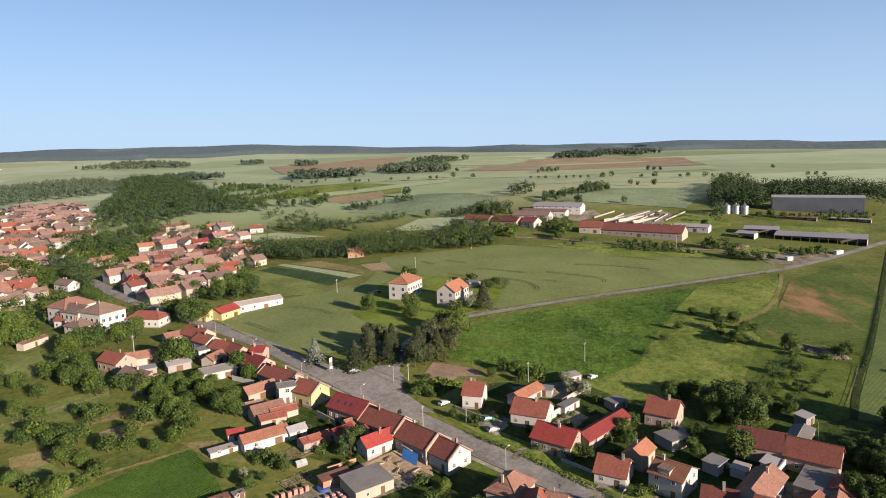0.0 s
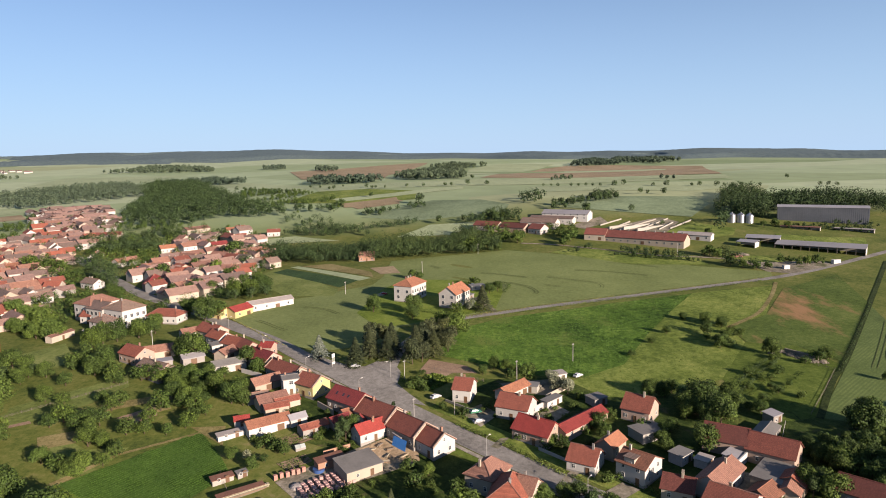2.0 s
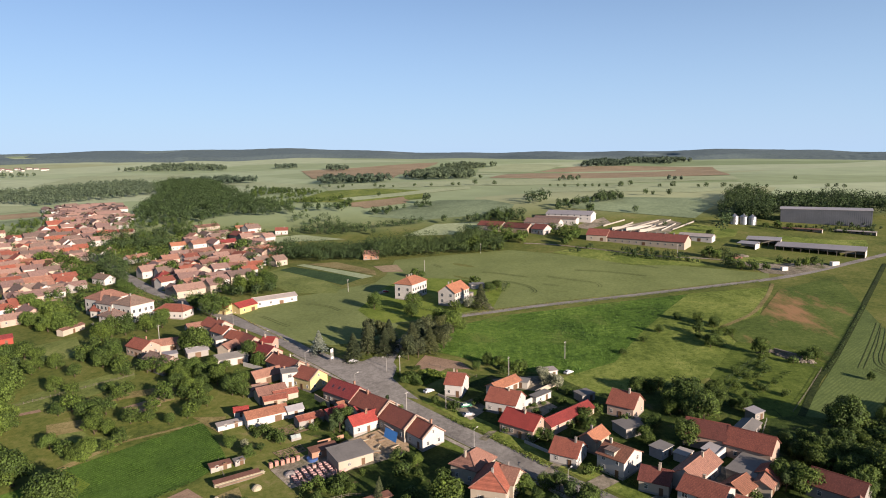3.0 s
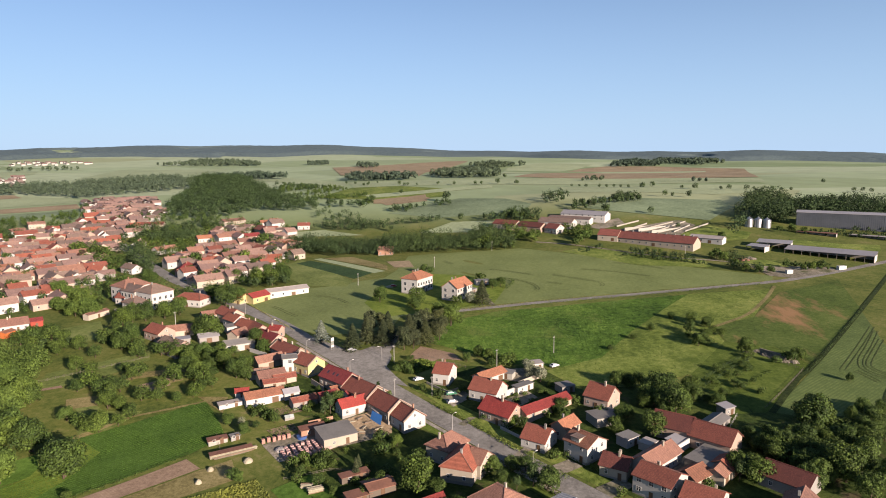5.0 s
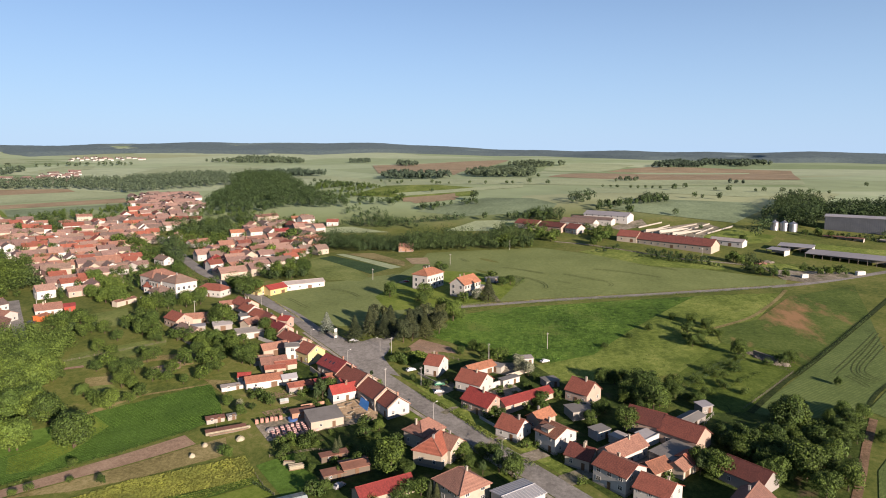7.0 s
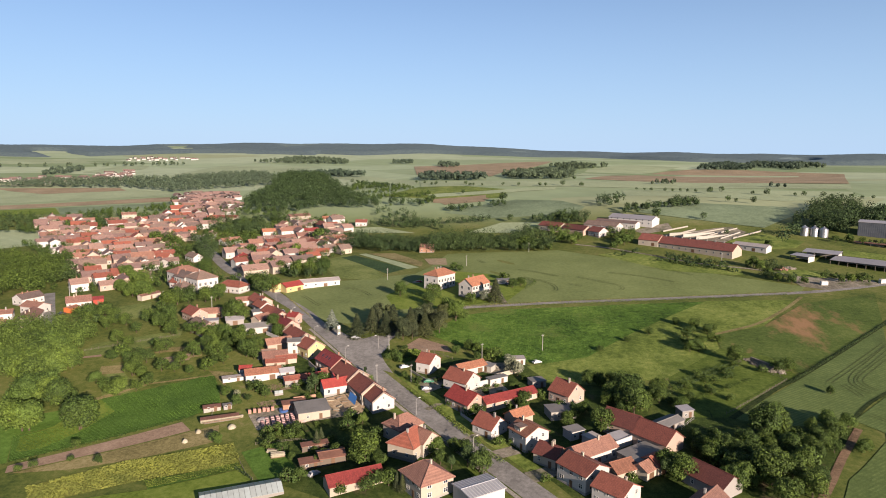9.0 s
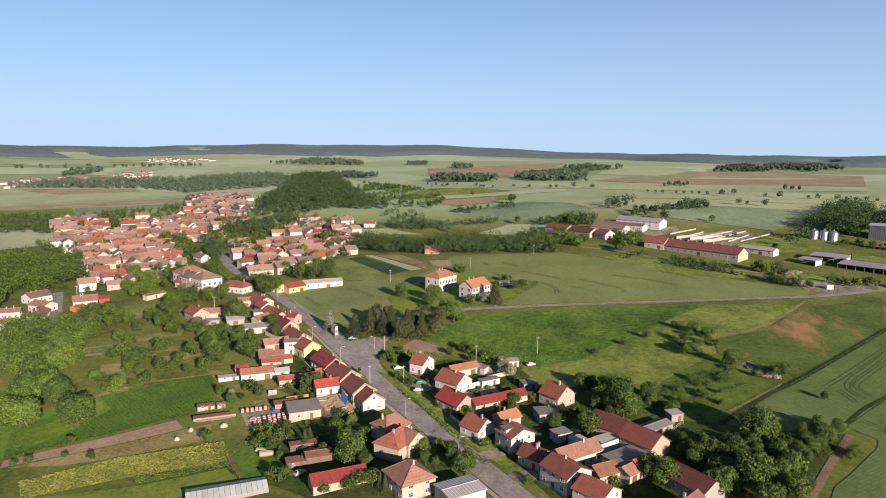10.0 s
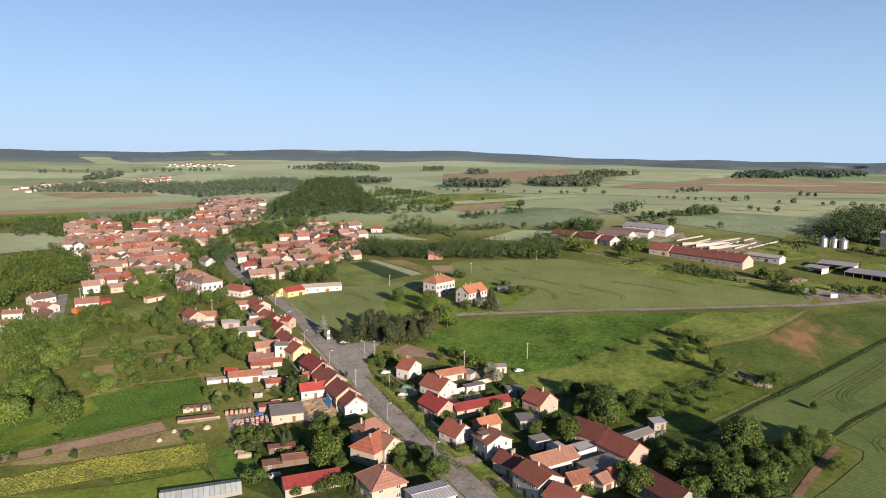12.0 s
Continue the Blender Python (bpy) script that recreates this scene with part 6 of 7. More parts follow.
wood("village_trees_b", [(-288, 517), (-269, 524), (-192, 410), (-212, 418)], 8, 8, 12, 158, 200, 0.85, "leaf_dark", "dense dark green belt of trees")
wood("village_trees_c", [(-136, 351), (-125, 364), (-120, 359), (-131, 349)], 7, 10, 14, 159, 240, 0.85, "leaf", "thick green leafy trees and scrub")
wood("village_trees_d", [(-121, 383), (-99, 393), (-94, 382), (-114, 375)], 7, 7, 10, 160, 220, 0.85, "leaf_dark", "dense dark green belt of trees")
wood("village_trees_e", [(-337, 614), (-279, 637), (-238, 583), (-262, 545), (-314, 591)], 10, 8, 12, 161, 180, 1, "leaf_dark", "dense dark green belt of trees")
wood("village_trees_f", [(-157, 284), (-139, 293), (-131, 285), (-146, 275)], 7, 6, 9, 162, 320, 0.7, "leaf", "thick green leafy trees and scrub")
wood("village_trees_g", [(-141, 297), (-128, 304), (-126, 302), (-137, 295)], 7, 6, 8, 163, 320, 0.7, "leaf", "thick green leafy trees and scrub")
wood("village_trees_h", [(-183, 257), (-165, 265), (-161, 261), (-177, 253)], 7, 5, 8, 164, 320, 0.7, "leaf_dark", "dense dark green belt of trees")
wood("village_trees_i", [(-313, 378), (-339, 423), (-246, 329), (-255, 322)], 9, 8, 12, 165, 200, 0.9, "leaf_dark", "dense dark green belt of trees")
wood("village_trees_j", [(-594, 555), (-596, 607), (-537, 600), (-467, 526), (-492, 504), (-512, 485)], 10, 6, 10, 166, 120, 1, "leaf_dark", "dense dark green belt of trees", clump=-0.2)
wood("village_trees_k", [(-479, 564), (-496, 609), (-463, 618), (-376, 517), (-380, 492)], 12, 7, 10, 167, 150, 0.9, "leaf_dark", "dense dark green belt of trees", clump=-0.1)
wood("village_trees_l", [(-331, 704), (-283, 686), (-215, 647), (-229, 601), (-294, 655)], 12, 8, 12, 168, 140, 1, "leaf_dark", "dense dark green belt of trees", clump=-0.1)
wood("village_trees_m", [(-183, 552), (-182, 586), (-148, 565), (-119, 496), (-141, 492)], 10, 7, 11, 169, 160, 0.9, "leaf_dark", "dense dark green belt of trees")
orchard([(-168, 254), (-135, 276), (-104, 240), (-148, 237)], 8, 4, 7, ("orchard", "orchard", "light",), 270, 0.14, "garden trees")
orchard([(-138, 226), (-110, 238), (-93, 250), (-69, 221), (-89, 212), (-108, 203)], 7.5, 4, 7, ("orchard", "orchard",), 271, 0.2, "garden trees")
orchard([(-116, 256), (-105, 264), (-81, 260), (-66, 233), (-80, 230)], 7, 4, 8, ("oak", "orchard",), 272, 0.3, "garden trees")
VILLAGE = [(-560, 590), (-440, 760), (-380, 745), (-240, 665), (-180, 660), (-110, 520), (-115, 440), (-100, 400), (-140, 360), (-185, 305), (-250, 300), (-330, 390), (-420, 455)]
wood("village_gardens", VILLAGE, 9, 4.5, 9, 180, 170, 0.75, "leaf", "leafy garden trees between the village houses", clump=-0.08, clear=6.6)
orchard([(-238, 352), (-222, 361), (-177, 306), (-190, 299)], 9, 8, 12, ("light",), 274, 0.9, "garden trees")
wood("hall_scrub", [(278, 547), (300, 558), (347, 545), (359, 534), (345, 513), (335, 526), (282, 545)], 5, 2, 4.5, 175, 70, 0.7, "leaf_dark", "dense dark green belt of trees", clump=-0.1)
wood("farm_scrub", [(236, 449), (268, 439), (261, 426), (233, 436)], 5, 2, 4, 176, 80, 0.7, "leaf", "thick green leafy trees and scrub", clump=-0.15)
wood("track_scrub", [(104, 501), (132, 480), (150, 467), (189, 449), (186, 441), (148, 460), (131, 473), (101, 488)], 5, 1.5, 3.5, 177, 70, 0.7, "leaf_dark", "dense dark green belt of trees", clump=0)
wood("silage_scrub", [(158, 573), (205, 583), (221, 553), (250, 557), (253, 534), (223, 539), (194, 553), (157, 556)], 7, 1.2, 2.6, 178, 50, 0.7, "weed_leaf", "patchy weeds and low scrub", clump=0)
orchard([(22, 227), (36, 243), (62, 223), (57, 200), (46, 184), (35, 194), (27, 211)], 5.5, 1.2, 2.8, ("bush",), 279, 0.45, "garden trees")
orchard([(-55, 241), (-37, 234), (-9, 206), (-1, 188), (-28, 196), (-42, 207)], 5.5, 1.2, 3, ("bush", "orchard",), 280, 0.5, "garden trees")
orchard([(-20, 176), (1, 186), (11, 178), (20, 162), (21, 150), (-2, 148), (-25, 157)], 6, 1.5, 4, ("bush", "orchard", "oak",), 281, 0.55, "garden trees")
orchard([(80, 218), (92, 230), (115, 237), (123, 226), (113, 211), (91, 214)], 5.5, 2, 5, ("bush", "oak", "orchard",), 282, 0.22, "garden trees")


def hills_wood():
    """Forest over the ridge on the horizon: one closed canopy with clearings and an uneven lower edge."""
    r = random.Random(5)
    degs = [-38 + 0.22 * i for i in range(430)]
    dists = [2300 + 30 * j for j in range(88)]

    def canopy(deg, d):
        edge = 2900 + 260 * noise.noise(Vector((deg * 0.13, 2.0, 0.3))) - 420 * (1 - smooth(-9, 3, deg))
        glade = noise.noise(Vector((deg * 0.22, d * 0.0016, 3.1)))
        lo = -0.36 if deg > 2 else -0.48
        return smooth(edge - 70, edge + 70, d) * smooth(lo - 0.06, lo + 0.06, glade)

    on = {(i, j): canopy(a, d) for i, a in enumerate(degs) for j, d in enumerate(dists)}
    verts, faces, index = [], [], {}
    for (i, j), w in on.items():
        az, d = radians(degs[i]), dists[j]
        x, y = 60 - math.sin(az) * d, -20 + math.cos(az) * d
        index[i, j] = len(verts)
        verts.append(Vector((x, y, ground_z(x, y) - 1 + w * (r.uniform(12, 15) + 5 * noise.noise(Vector((x * 0.004, y * 0.004, 1)))))))
    for i in range(len(degs) - 1):
        for j in range(len(dists) - 1):
            q = ((i, j), (i + 1, j), (i + 1, j + 1), (i, j + 1))
            if any(on[k] > 0.02 for k in q):
                faces.append(tuple(index[k] for k in q))
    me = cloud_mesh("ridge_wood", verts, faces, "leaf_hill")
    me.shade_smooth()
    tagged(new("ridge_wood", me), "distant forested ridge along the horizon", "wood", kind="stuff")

hills_wood()


def field_trees():
    """The many small single trees of the far fields and lanes."""
    r = random.Random(17)
    verts, faces = [], []
    for x, y, h in FIELD_TREES:
        z, rad = ground_z(x, y), h * r.uniform(0.38, 0.5)
        blobs = [((x, y, z + h * 0.55), rad * 0.85, h * 0.42 / rad)]
        for k in range(4):
            a = r.uniform(0, math.tau)
            blobs.append(((x + math.cos(a) * rad * 0.5, y + math.sin(a) * rad * 0.5, z + h * r.uniform(0.35, 0.75)), rad * 0.5, 1.0))
        v, f = leaf_cloud(r, blobs, 220, h * 0.12)
        k = len(verts)
        verts += v
        faces += [tuple(i + k for i in q) for q in f]
    tagged(new("field_trees", cloud_mesh("field_trees", verts, faces, "leaf_dark")), "scattered round trees along far lanes and fields", "trees", kind="stuff")


field_trees()


# ---- outbuildings, walls and yards ----
def flat_shed(x, y, turn, L, W, low, high, wall, roof="roof_grey", name="shed", label="flat-roofed rendered garden shed"):
    top = new(name)
    top.matrix_basis = pose(x, y, ground_z(x, y), 0, 0, turn)
    bm = bmesh.new()
    v = box(bm, -L / 2, L / 2, -W / 2, W / 2, -1.2, low)
    for q in v[6:8]:
        q.co.z = high
    part("wall", solid(bm), "wall_" + wall, top)
    bm = bmesh.new()
    slab(bm, [(-L / 2 - 0.3, -W / 2 - 0.3, low + 0.16), (L / 2 + 0.3, -W / 2 - 0.3, low + 0.16), (L / 2 + 0.3, W / 2 + 0.3, high + 0.16), (-L / 2 - 0.3, W / 2 + 0.3, high + 0.16)], 0.15)
    part("roof", solid(bm), roof, top)
    share("door", DOOR, top, pose(L * 0.2, -W / 2 - 0.004, 0))
    w = share("window", WINDOW, top, pose(-L * 0.2, -W / 2 - 0.004, 0.9) @ Matrix.Diagonal((0.9, 1, 0.7, 1)))
    share("pane", PANE, w)
    tagged(top, label, "shed")
    return top


flat_shed(75, 202.7, 26, 10, 7, 3.0, 3.2, "concrete", label="grey flat-roofed concrete garage")
flat_shed(80.5, 187.2, 40, 6, 4.5, 3.0, 3.2, "white", label="white flat-roofed yard building")
flat_shed(86.5, 184.5, 48, 5, 4, 2.4, 2.5, "white", "roof_pale", label="low white flat-roofed yard building")
flat_shed(102.5, 175, 48, 14, 8, 3.2, 3.5, "cream", label="yard building with worn grey flat roof")
flat_shed(120.2, 212, 32, 5, 4, 2.8, 3.3, "grey", "roof_metal", label="small grey garden hut with metal roof")
flat_shed(96.3, 186, 45, 8, 4, 2.6, 3.4, "white", "roof_metal", label="white lean-to with blue-grey sheet roof")
flat_shed(-17.6, 186.5, 35, 12, 9, 3.0, 4.2, "cream", label="old cream building with grey sloping roof")
flat_shed(-27, 190.5, 35, 9, 3.2, 2.4, 2.9, "brick", "roof_rust", label="low brick shed with rusty roof")
flat_shed(-58.1, 183, 34, 6.3, 2.6, 1.5, 1.8, "concrete", "roof_rust", label="low pale block shed with rusty roof")
flat_shed(-53, 185.6, 38, 3, 2, 1.5, 1.7, "grey", label="small grey timber garden shed")
flat_shed(-5, 203.2, 40, 5, 4, 2.6, 3.0, "grey", "roof_pale", label="grey yard shed beside the row houses")
flat_shed(64, 228, 30, 6, 5, 2.6, 2.8, "grey", label="grey flat-roofed shed behind the long wing")
flat_shed(47.5, 227, 45, 9, 3, 2.6, 2.7, "white", "roof_grey", label="narrow white yard shed along a wall")
flat_shed(54, 250, 20, 5, 4, 2.6, 3, "white", "roof_pale", label="pale garden hut at the meadow edge")
flat_shed(40, 240, -20, 9, 4, 2.4, 2.7, "concrete", "roof_grey", label="grey lean-to among stored materials")
flat_shed(-3, 152, 34, 7, 3.6, 2.0, 2.4, "wood", "roof_rust", label="shed with patched rusty sheet roof")
flat_shed(-6.5, 163.4, 35, 9, 2.6, 1.8, 2.1, "wood", "roof_rust", label="low grey timber shed in the garden")
flat_shed(20, 368, 63, 12, 6, 2.6, 2.8, "grey", "roof_grey", label="low grey garages behind the apartment house")
flat_shed(28, 392, 20, 9, 5, 2.6, 2.8, "white", "roof_grey", label="pale garage with grey flat roof")
flat_shed(-96, 290, 40, 6, 5, 3, 3.4, "white", "roof_grey", label="white lean-to behind the street houses")
flat_shed(-112, 270, 30, 7, 5, 3, 3.2, "grey", "roof_metal", label="grey yard shed with sheet roof")


def dormer(spot, wide, x, y0, y1, z0, z1):
    top = HOUSE_AT[spot]
    bm = bmesh.new()
    box(bm, x - wide / 2, x + wide / 2, y0, y1, z0, z1)
    d = part("dormer", solid(bm), "wall_cream", top, "plastered box dormer")
    bm = bmesh.new()
    box(bm, x - wide / 2 - 0.25, x + wide / 2 + 0.25, y0 - 0.3, y1, z1, z1 + 0.18)
    part("dormer_roof", solid(bm), "roof_taupe", d)
    share("window", WINDOW, d, pose(x, y0 - 0.004, z0 + 0.35) @ Matrix.Diagonal((1.5, 1, 0.9, 1)))


dormer((66, 179), 3.2, -0.6, -4.6, -0.5, 4.6, 7.2)


def strip_wall(name, points, thick, high, material, label, category="wall"):
    """A wall along a line of points, standing on the land."""
    bm = bmesh.new()
    rows = []
    line = spline(points, 3.0) if len(points) > 2 else [Vector((*points[0], 0)).lerp(Vector((*points[1], 0)), k / 8) for k in range(9)]
    for i, q in enumerate(line):
        d = (line[min(i + 1, len(line) - 1)] - line[max(i - 1, 0)]).normalized()
        s = Vector((-d.y, d.x, 0)) * thick / 2
        z = ground_z(q.x, q.y)
        rows.append([bm.verts.new((q.x - s.x, q.y - s.y, z - 0.5)), bm.verts.new((q.x - s.x, q.y - s.y, z + high)),
                     bm.verts.new((q.x + s.x, q.y + s.y, z + high)), bm.verts.new((q.x + s.x, q.y + s.y, z - 0.5))])
    for a, b in zip(rows, rows[1:]):
        for k in range(4):
            bm.faces.new((a[k], b[k], b[(k + 1) % 4], a[(k + 1) % 4]))
    bm.faces.new(rows[0])
    bm.faces.new(rows[-1][::-1])
    return tagged(part(name, solid(bm), material), label, category)


strip_wall("garden_wall", [(37.8, 218.3), (44.2, 224.3), (50.3, 230.5)], 0.4, 2.4, "wall_white", "tall white plastered yard wall")
strip_wall("garden_wall", [(46, 231), (56, 241)], 0.3, 2.0, "wall_cream", "cream plastered yard wall")
strip_wall("garden_wall", [(38.5, 195.3), (46, 187.9)], 0.25, 1.1, "wall_white", "low white front garden wall")
strip_wall("garden_wall", [(92, 178), (100, 186)], 0.4, 3.2, "wall_white", "white yard wall between wing and barn")
strip_wall("garden_wall", [(9, 231), (20, 221)], 0.3, 0.9, "wall_concrete", "low grey concrete garden wall")
strip_wall("garden_wall", [(-38, 229), (-31, 222)], 0.3, 2.2, "wall_cream", "cream yard wall by the yellow house")
flat_shed(-63.6, 208.6, 34, 9, 2.6, 1.5, 1.9, "white", "roof_pale", label="low white lean-to under pale sheeting")
strip_wall("garden_wall", [(-76, 262), (-66, 256)], 0.3, 1.8, "wall_white", "white plastered garden wall")
strip_wall("garden_wall", [(-30, 196), (-22, 200)], 0.3, 1.6, "wall_brick", "brick yard wall by the building site")
strip_wall("silage_wall", [(144.7, 575.9), (168.0, 595.4)], 0.5, 1.2, "wall_concrete", "long pale concrete wall of an open silage bunker")
strip_wall("silage_wall", [(150.9, 561.9), (173.1, 584.8)], 0.5, 1.2, "wall_concrete", "long pale concrete wall of an open silage bunker")
strip_wall("silage_wall", [(164.8, 563.2), (197.4, 590.1)], 0.5, 1.2, "wall_concrete", "long pale concrete wall of an open silage bunker")
strip_wall("silage_wall", [(174.4, 555.3), (209.0, 592.3)], 0.5, 1.2, "wall_concrete", "long pale concrete wall of an open silage bunker")
strip_wall("silage_wall", [(188.8, 552.5), (208.8, 577.4)], 0.5, 1.2, "wall_concrete", "long pale concrete wall of an open silage bunker")
strip_wall("silage_wall", [(198.9, 555.0), (227.0, 584.3)], 0.5, 1.2, "wall_concrete", "long pale concrete wall of an open silage bunker")
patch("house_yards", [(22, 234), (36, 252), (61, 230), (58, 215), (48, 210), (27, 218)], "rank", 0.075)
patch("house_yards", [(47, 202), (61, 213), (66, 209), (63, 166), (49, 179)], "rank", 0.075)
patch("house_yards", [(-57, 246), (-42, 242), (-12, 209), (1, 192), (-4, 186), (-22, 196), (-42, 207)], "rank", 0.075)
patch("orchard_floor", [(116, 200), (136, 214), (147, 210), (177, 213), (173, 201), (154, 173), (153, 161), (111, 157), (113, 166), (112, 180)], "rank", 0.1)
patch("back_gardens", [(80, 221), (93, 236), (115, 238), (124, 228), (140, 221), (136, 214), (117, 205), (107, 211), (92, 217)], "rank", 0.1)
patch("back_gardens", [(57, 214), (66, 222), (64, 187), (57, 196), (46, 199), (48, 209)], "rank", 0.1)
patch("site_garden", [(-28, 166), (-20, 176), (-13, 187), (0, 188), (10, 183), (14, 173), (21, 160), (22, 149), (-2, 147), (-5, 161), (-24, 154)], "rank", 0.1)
patch("yard_soil", [(-33, 190), (-18, 201), (-10, 206), (0, 197), (0, 190), (-9, 185), (-21, 179), (-33, 172), (-42, 182)], "gravel", 0.12)
patch("building_site", [(-19, 199), (-10, 206), (0, 198), (1, 191), (-9, 190)], "sand", 0.17)
patch("yard_dark", [(38, 216), (49, 227), (53, 221), (43.5, 210)], "gravel", 0.14)
patch("court_yard", [(84, 166), (97, 180), (106, 178), (98, 162)], "gravel", 0.14)
patch("parking_yard", [(14, 222), (22, 228), (28, 220), (21, 211)], "gravel", 0.14)
patch("drive_entry", [(23.5, 198), (27, 203), (30, 203.5), (26, 196.5)], "gravel", 0.16)
patch("drive_entry", [(42.5, 178), (46.6, 183), (49, 182), (45, 176.5)], "gravel", 0.16)
patch("drive_entry", [(52, 170), (60, 176), (64, 172), (56, 166)], "gravel", 0.15)
patch("drive_entry", [(66, 160), (74, 166), (78, 162), (70, 155)], "gravel", 0.15)
patch("yard_soil", [(30, 246), (52, 250), (50, 234), (34, 238)], "gravel", 0.12)
patch("garden_bed", [(-47, 207), (-38, 213), (-34, 207), (-43, 201)], "tilled", 0.12)
patch("garden_bed", [(-44, 192), (-36, 197), (-33, 193), (-40, 188)], "tilled", 0.12)


ribbon("garden_track", [(179, 213), (172, 200), (166.5, 190), (159, 175), (150, 158)], 2.6, "earth", 0.2, "bare reddish earth track along the gardens", "track")
patch("garden_bed", [(144, 198), (150, 200), (153, 193), (147, 190)], "tilled", 0.16)
patch("green_strip", [(-140, 138), (-116, 115), (-102, 131.5), (-115, 147), (-107, 156), (-100, 168), (-104, 178), (-118, 165)], "greencrop", 0.11)
patch("dark_lawn", [(-30.6, 156.6), (-20.8, 165.9), (-5.2, 147.8), (-14.4, 139.5)], "greencrop", 0.13)


patch("garden_bare", [(-129, 208), (-118, 213), (-114, 204.5), (-124, 200)], "drylawn", 0.17)
patch("garden_bare", [(-119.5, 232), (-91, 246), (-87, 241.5), (-115.5, 227)], "drylawn", 0.22)
patch("garden_lawn_left", [(-124.7, 211), (-108.2, 200.3), (-103.6, 188.8), (-117.2, 193)], "wheatgrass", 0.15)
patch("garden_corner", [(-79.5, 215), (-67.6, 215.8), (-64.4, 202.7), (-69.7, 207.1)], "drylawn", 0.15)


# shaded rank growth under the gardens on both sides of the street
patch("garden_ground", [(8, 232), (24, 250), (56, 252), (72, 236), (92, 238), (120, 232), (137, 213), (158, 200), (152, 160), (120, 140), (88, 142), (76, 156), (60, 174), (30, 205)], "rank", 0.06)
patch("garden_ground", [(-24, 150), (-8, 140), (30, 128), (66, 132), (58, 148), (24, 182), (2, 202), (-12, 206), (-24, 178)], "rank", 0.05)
# grass verges between street and gardens
patch("verge", [(3, 226), (10, 219.5), (27, 201), (44, 184), (58, 170), (72, 156), (76, 160), (60, 175), (47, 189), (31, 206), (13, 223), (6, 230)], "drygrass", 0.09)
patch("verge", [(-27, 239), (-17, 229.5), (5, 207.5), (27, 185), (44, 168), (60, 151), (57, 148), (41, 165), (24, 182), (2, 204.5), (-20, 226.5), (-30, 236)], "orchardgrass", 0.085)


# ---- tracks of machines in the corn ----
def tramlines(points):
    for side in (-0.95, 0.95):
        ribbon("wheel_track", points, 0.4, "tram", 0.2, "dark wheel track pressed into the wheat", "track", offset=side)


for line in ([(39.8, 409.9), (49.3, 404.7), (57.4, 397.1), (61.9, 388.6), (62.9, 380.7), (60.6, 377.4)], [(32.6, 435.4), (44.3, 429.4), (62.1, 418.1)], [(69.7, 398.9), (78.5, 392.6)],
             [(75, 417.8), (88.3, 408.8), (100.8, 400.4), (104.3, 393.3), (102.5, 387.7)], [(-90.2, 335.8), (-85, 331.6), (-75.1, 320.8), (-70.3, 316.9)],
             [(-71, 361.4), (-57.3, 354.2), (-48.9, 344.7)]):
    tramlines(line)
for line in ([(-2.9, 466.4), (5.1, 453.3)], [(121, 452.1), (135.1, 447), (152.1, 433.4)], [(95.5, 434.3), (116.8, 426.2), (137.9, 413.6)],
             [(222.5, 305.7), (207.1, 283.2), (195.7, 267.3), (191.5, 257.7), (192.3, 251), (195.4, 247.3)], [(224.5, 312.5), (203.6, 283.8), (182.4, 255.5)],
             [(218.8, 293.9), (206, 276.3), (197.4, 264), (195.1, 258.6), (196.1, 253.1), (198.7, 250.3)], [(186.8, 254.2), (189, 247.9), (190.1, 242.7)],
             [(187.3, 225.9), (192.2, 219.8), (192.8, 212.2)], [(198.3, 226.8), (193.7, 221.1), (192.7, 216.4), (194.5, 214.3)]):
    tramlines(line)
ribbon("ditch", [(300, 430), (233, 340), (175, 263), (160.5, 246), (137, 213)], 2.4, "ditch_growth", 0.22, "dark overgrown ditch between fields", "ditch")
ribbon("ditch", [(215, 265), (207, 255), (191, 237), (180, 221)], 1.6, "ditch_growth", 0.22, "dark furrow between wheat fields", "ditch")


# ---- hedges and rough growth ----
def hedge(points, wide, high, seed, material="leaf", label="clipped green garden hedge", size=0.4, rate=26):
    r = random.Random(seed)
    blobs = []
    for q in spline(points, 1.2):
        blobs.append(((q.x + r.uniform(-0.2, 0.2), q.y + r.uniform(-0.2, 0.2), ground_z(q.x, q.y) + high * 0.45), wide * r.uniform(0.5, 0.7), high / wide))
    verts, faces = leaf_cloud(r, blobs, rate * len(blobs), size)
    tagged(new("hedge", cloud_mesh("hedge", verts, faces, material)), label, "hedge")


hedge([(27.8, 199.5), (35.5, 190.9), (43.9, 181.1)], 2.6, 0.9, 1, "weed_leaf", "rank grassy verge growth along the street", 0.4, 40)
hedge([(46.7, 179.3), (50.4, 173), (57.9, 165.7)], 2.4, 0.8, 2, "weed_leaf", "rank grassy verge growth along the street", 0.4, 40)
hedge([(13.2, 212.5), (18.7, 207.3), (25.5, 202.2)], 1.9, 1.5, 3, "leaf_light", "leafy green front garden hedge")
hedge([(0, 240), (-7, 247), (-9, 257)], 1.4, 1.0, 4, "leaf_light", "low green hedge at the junction")
hedge([(38, 198), (46, 190)], 1.2, 1.2, 5)
hedge([(60, 178), (70, 168)], 1.4, 1.2, 6, "leaf_light", "leafy green front garden hedge")
hedge([(26, 186), (33, 178), (42, 169)], 1.2, 1.0, 7, "leaf_light", "green verge growth beside the pavement")
hedge([(42, 168), (50, 160), (58, 152)], 2.0, 1.8, 8)
hedge([(233, 340), (200, 296), (167, 253)], 1.4, 0.9, 9, "leaf_dark", "rank dark growth along the field edge", 0.5, 16)
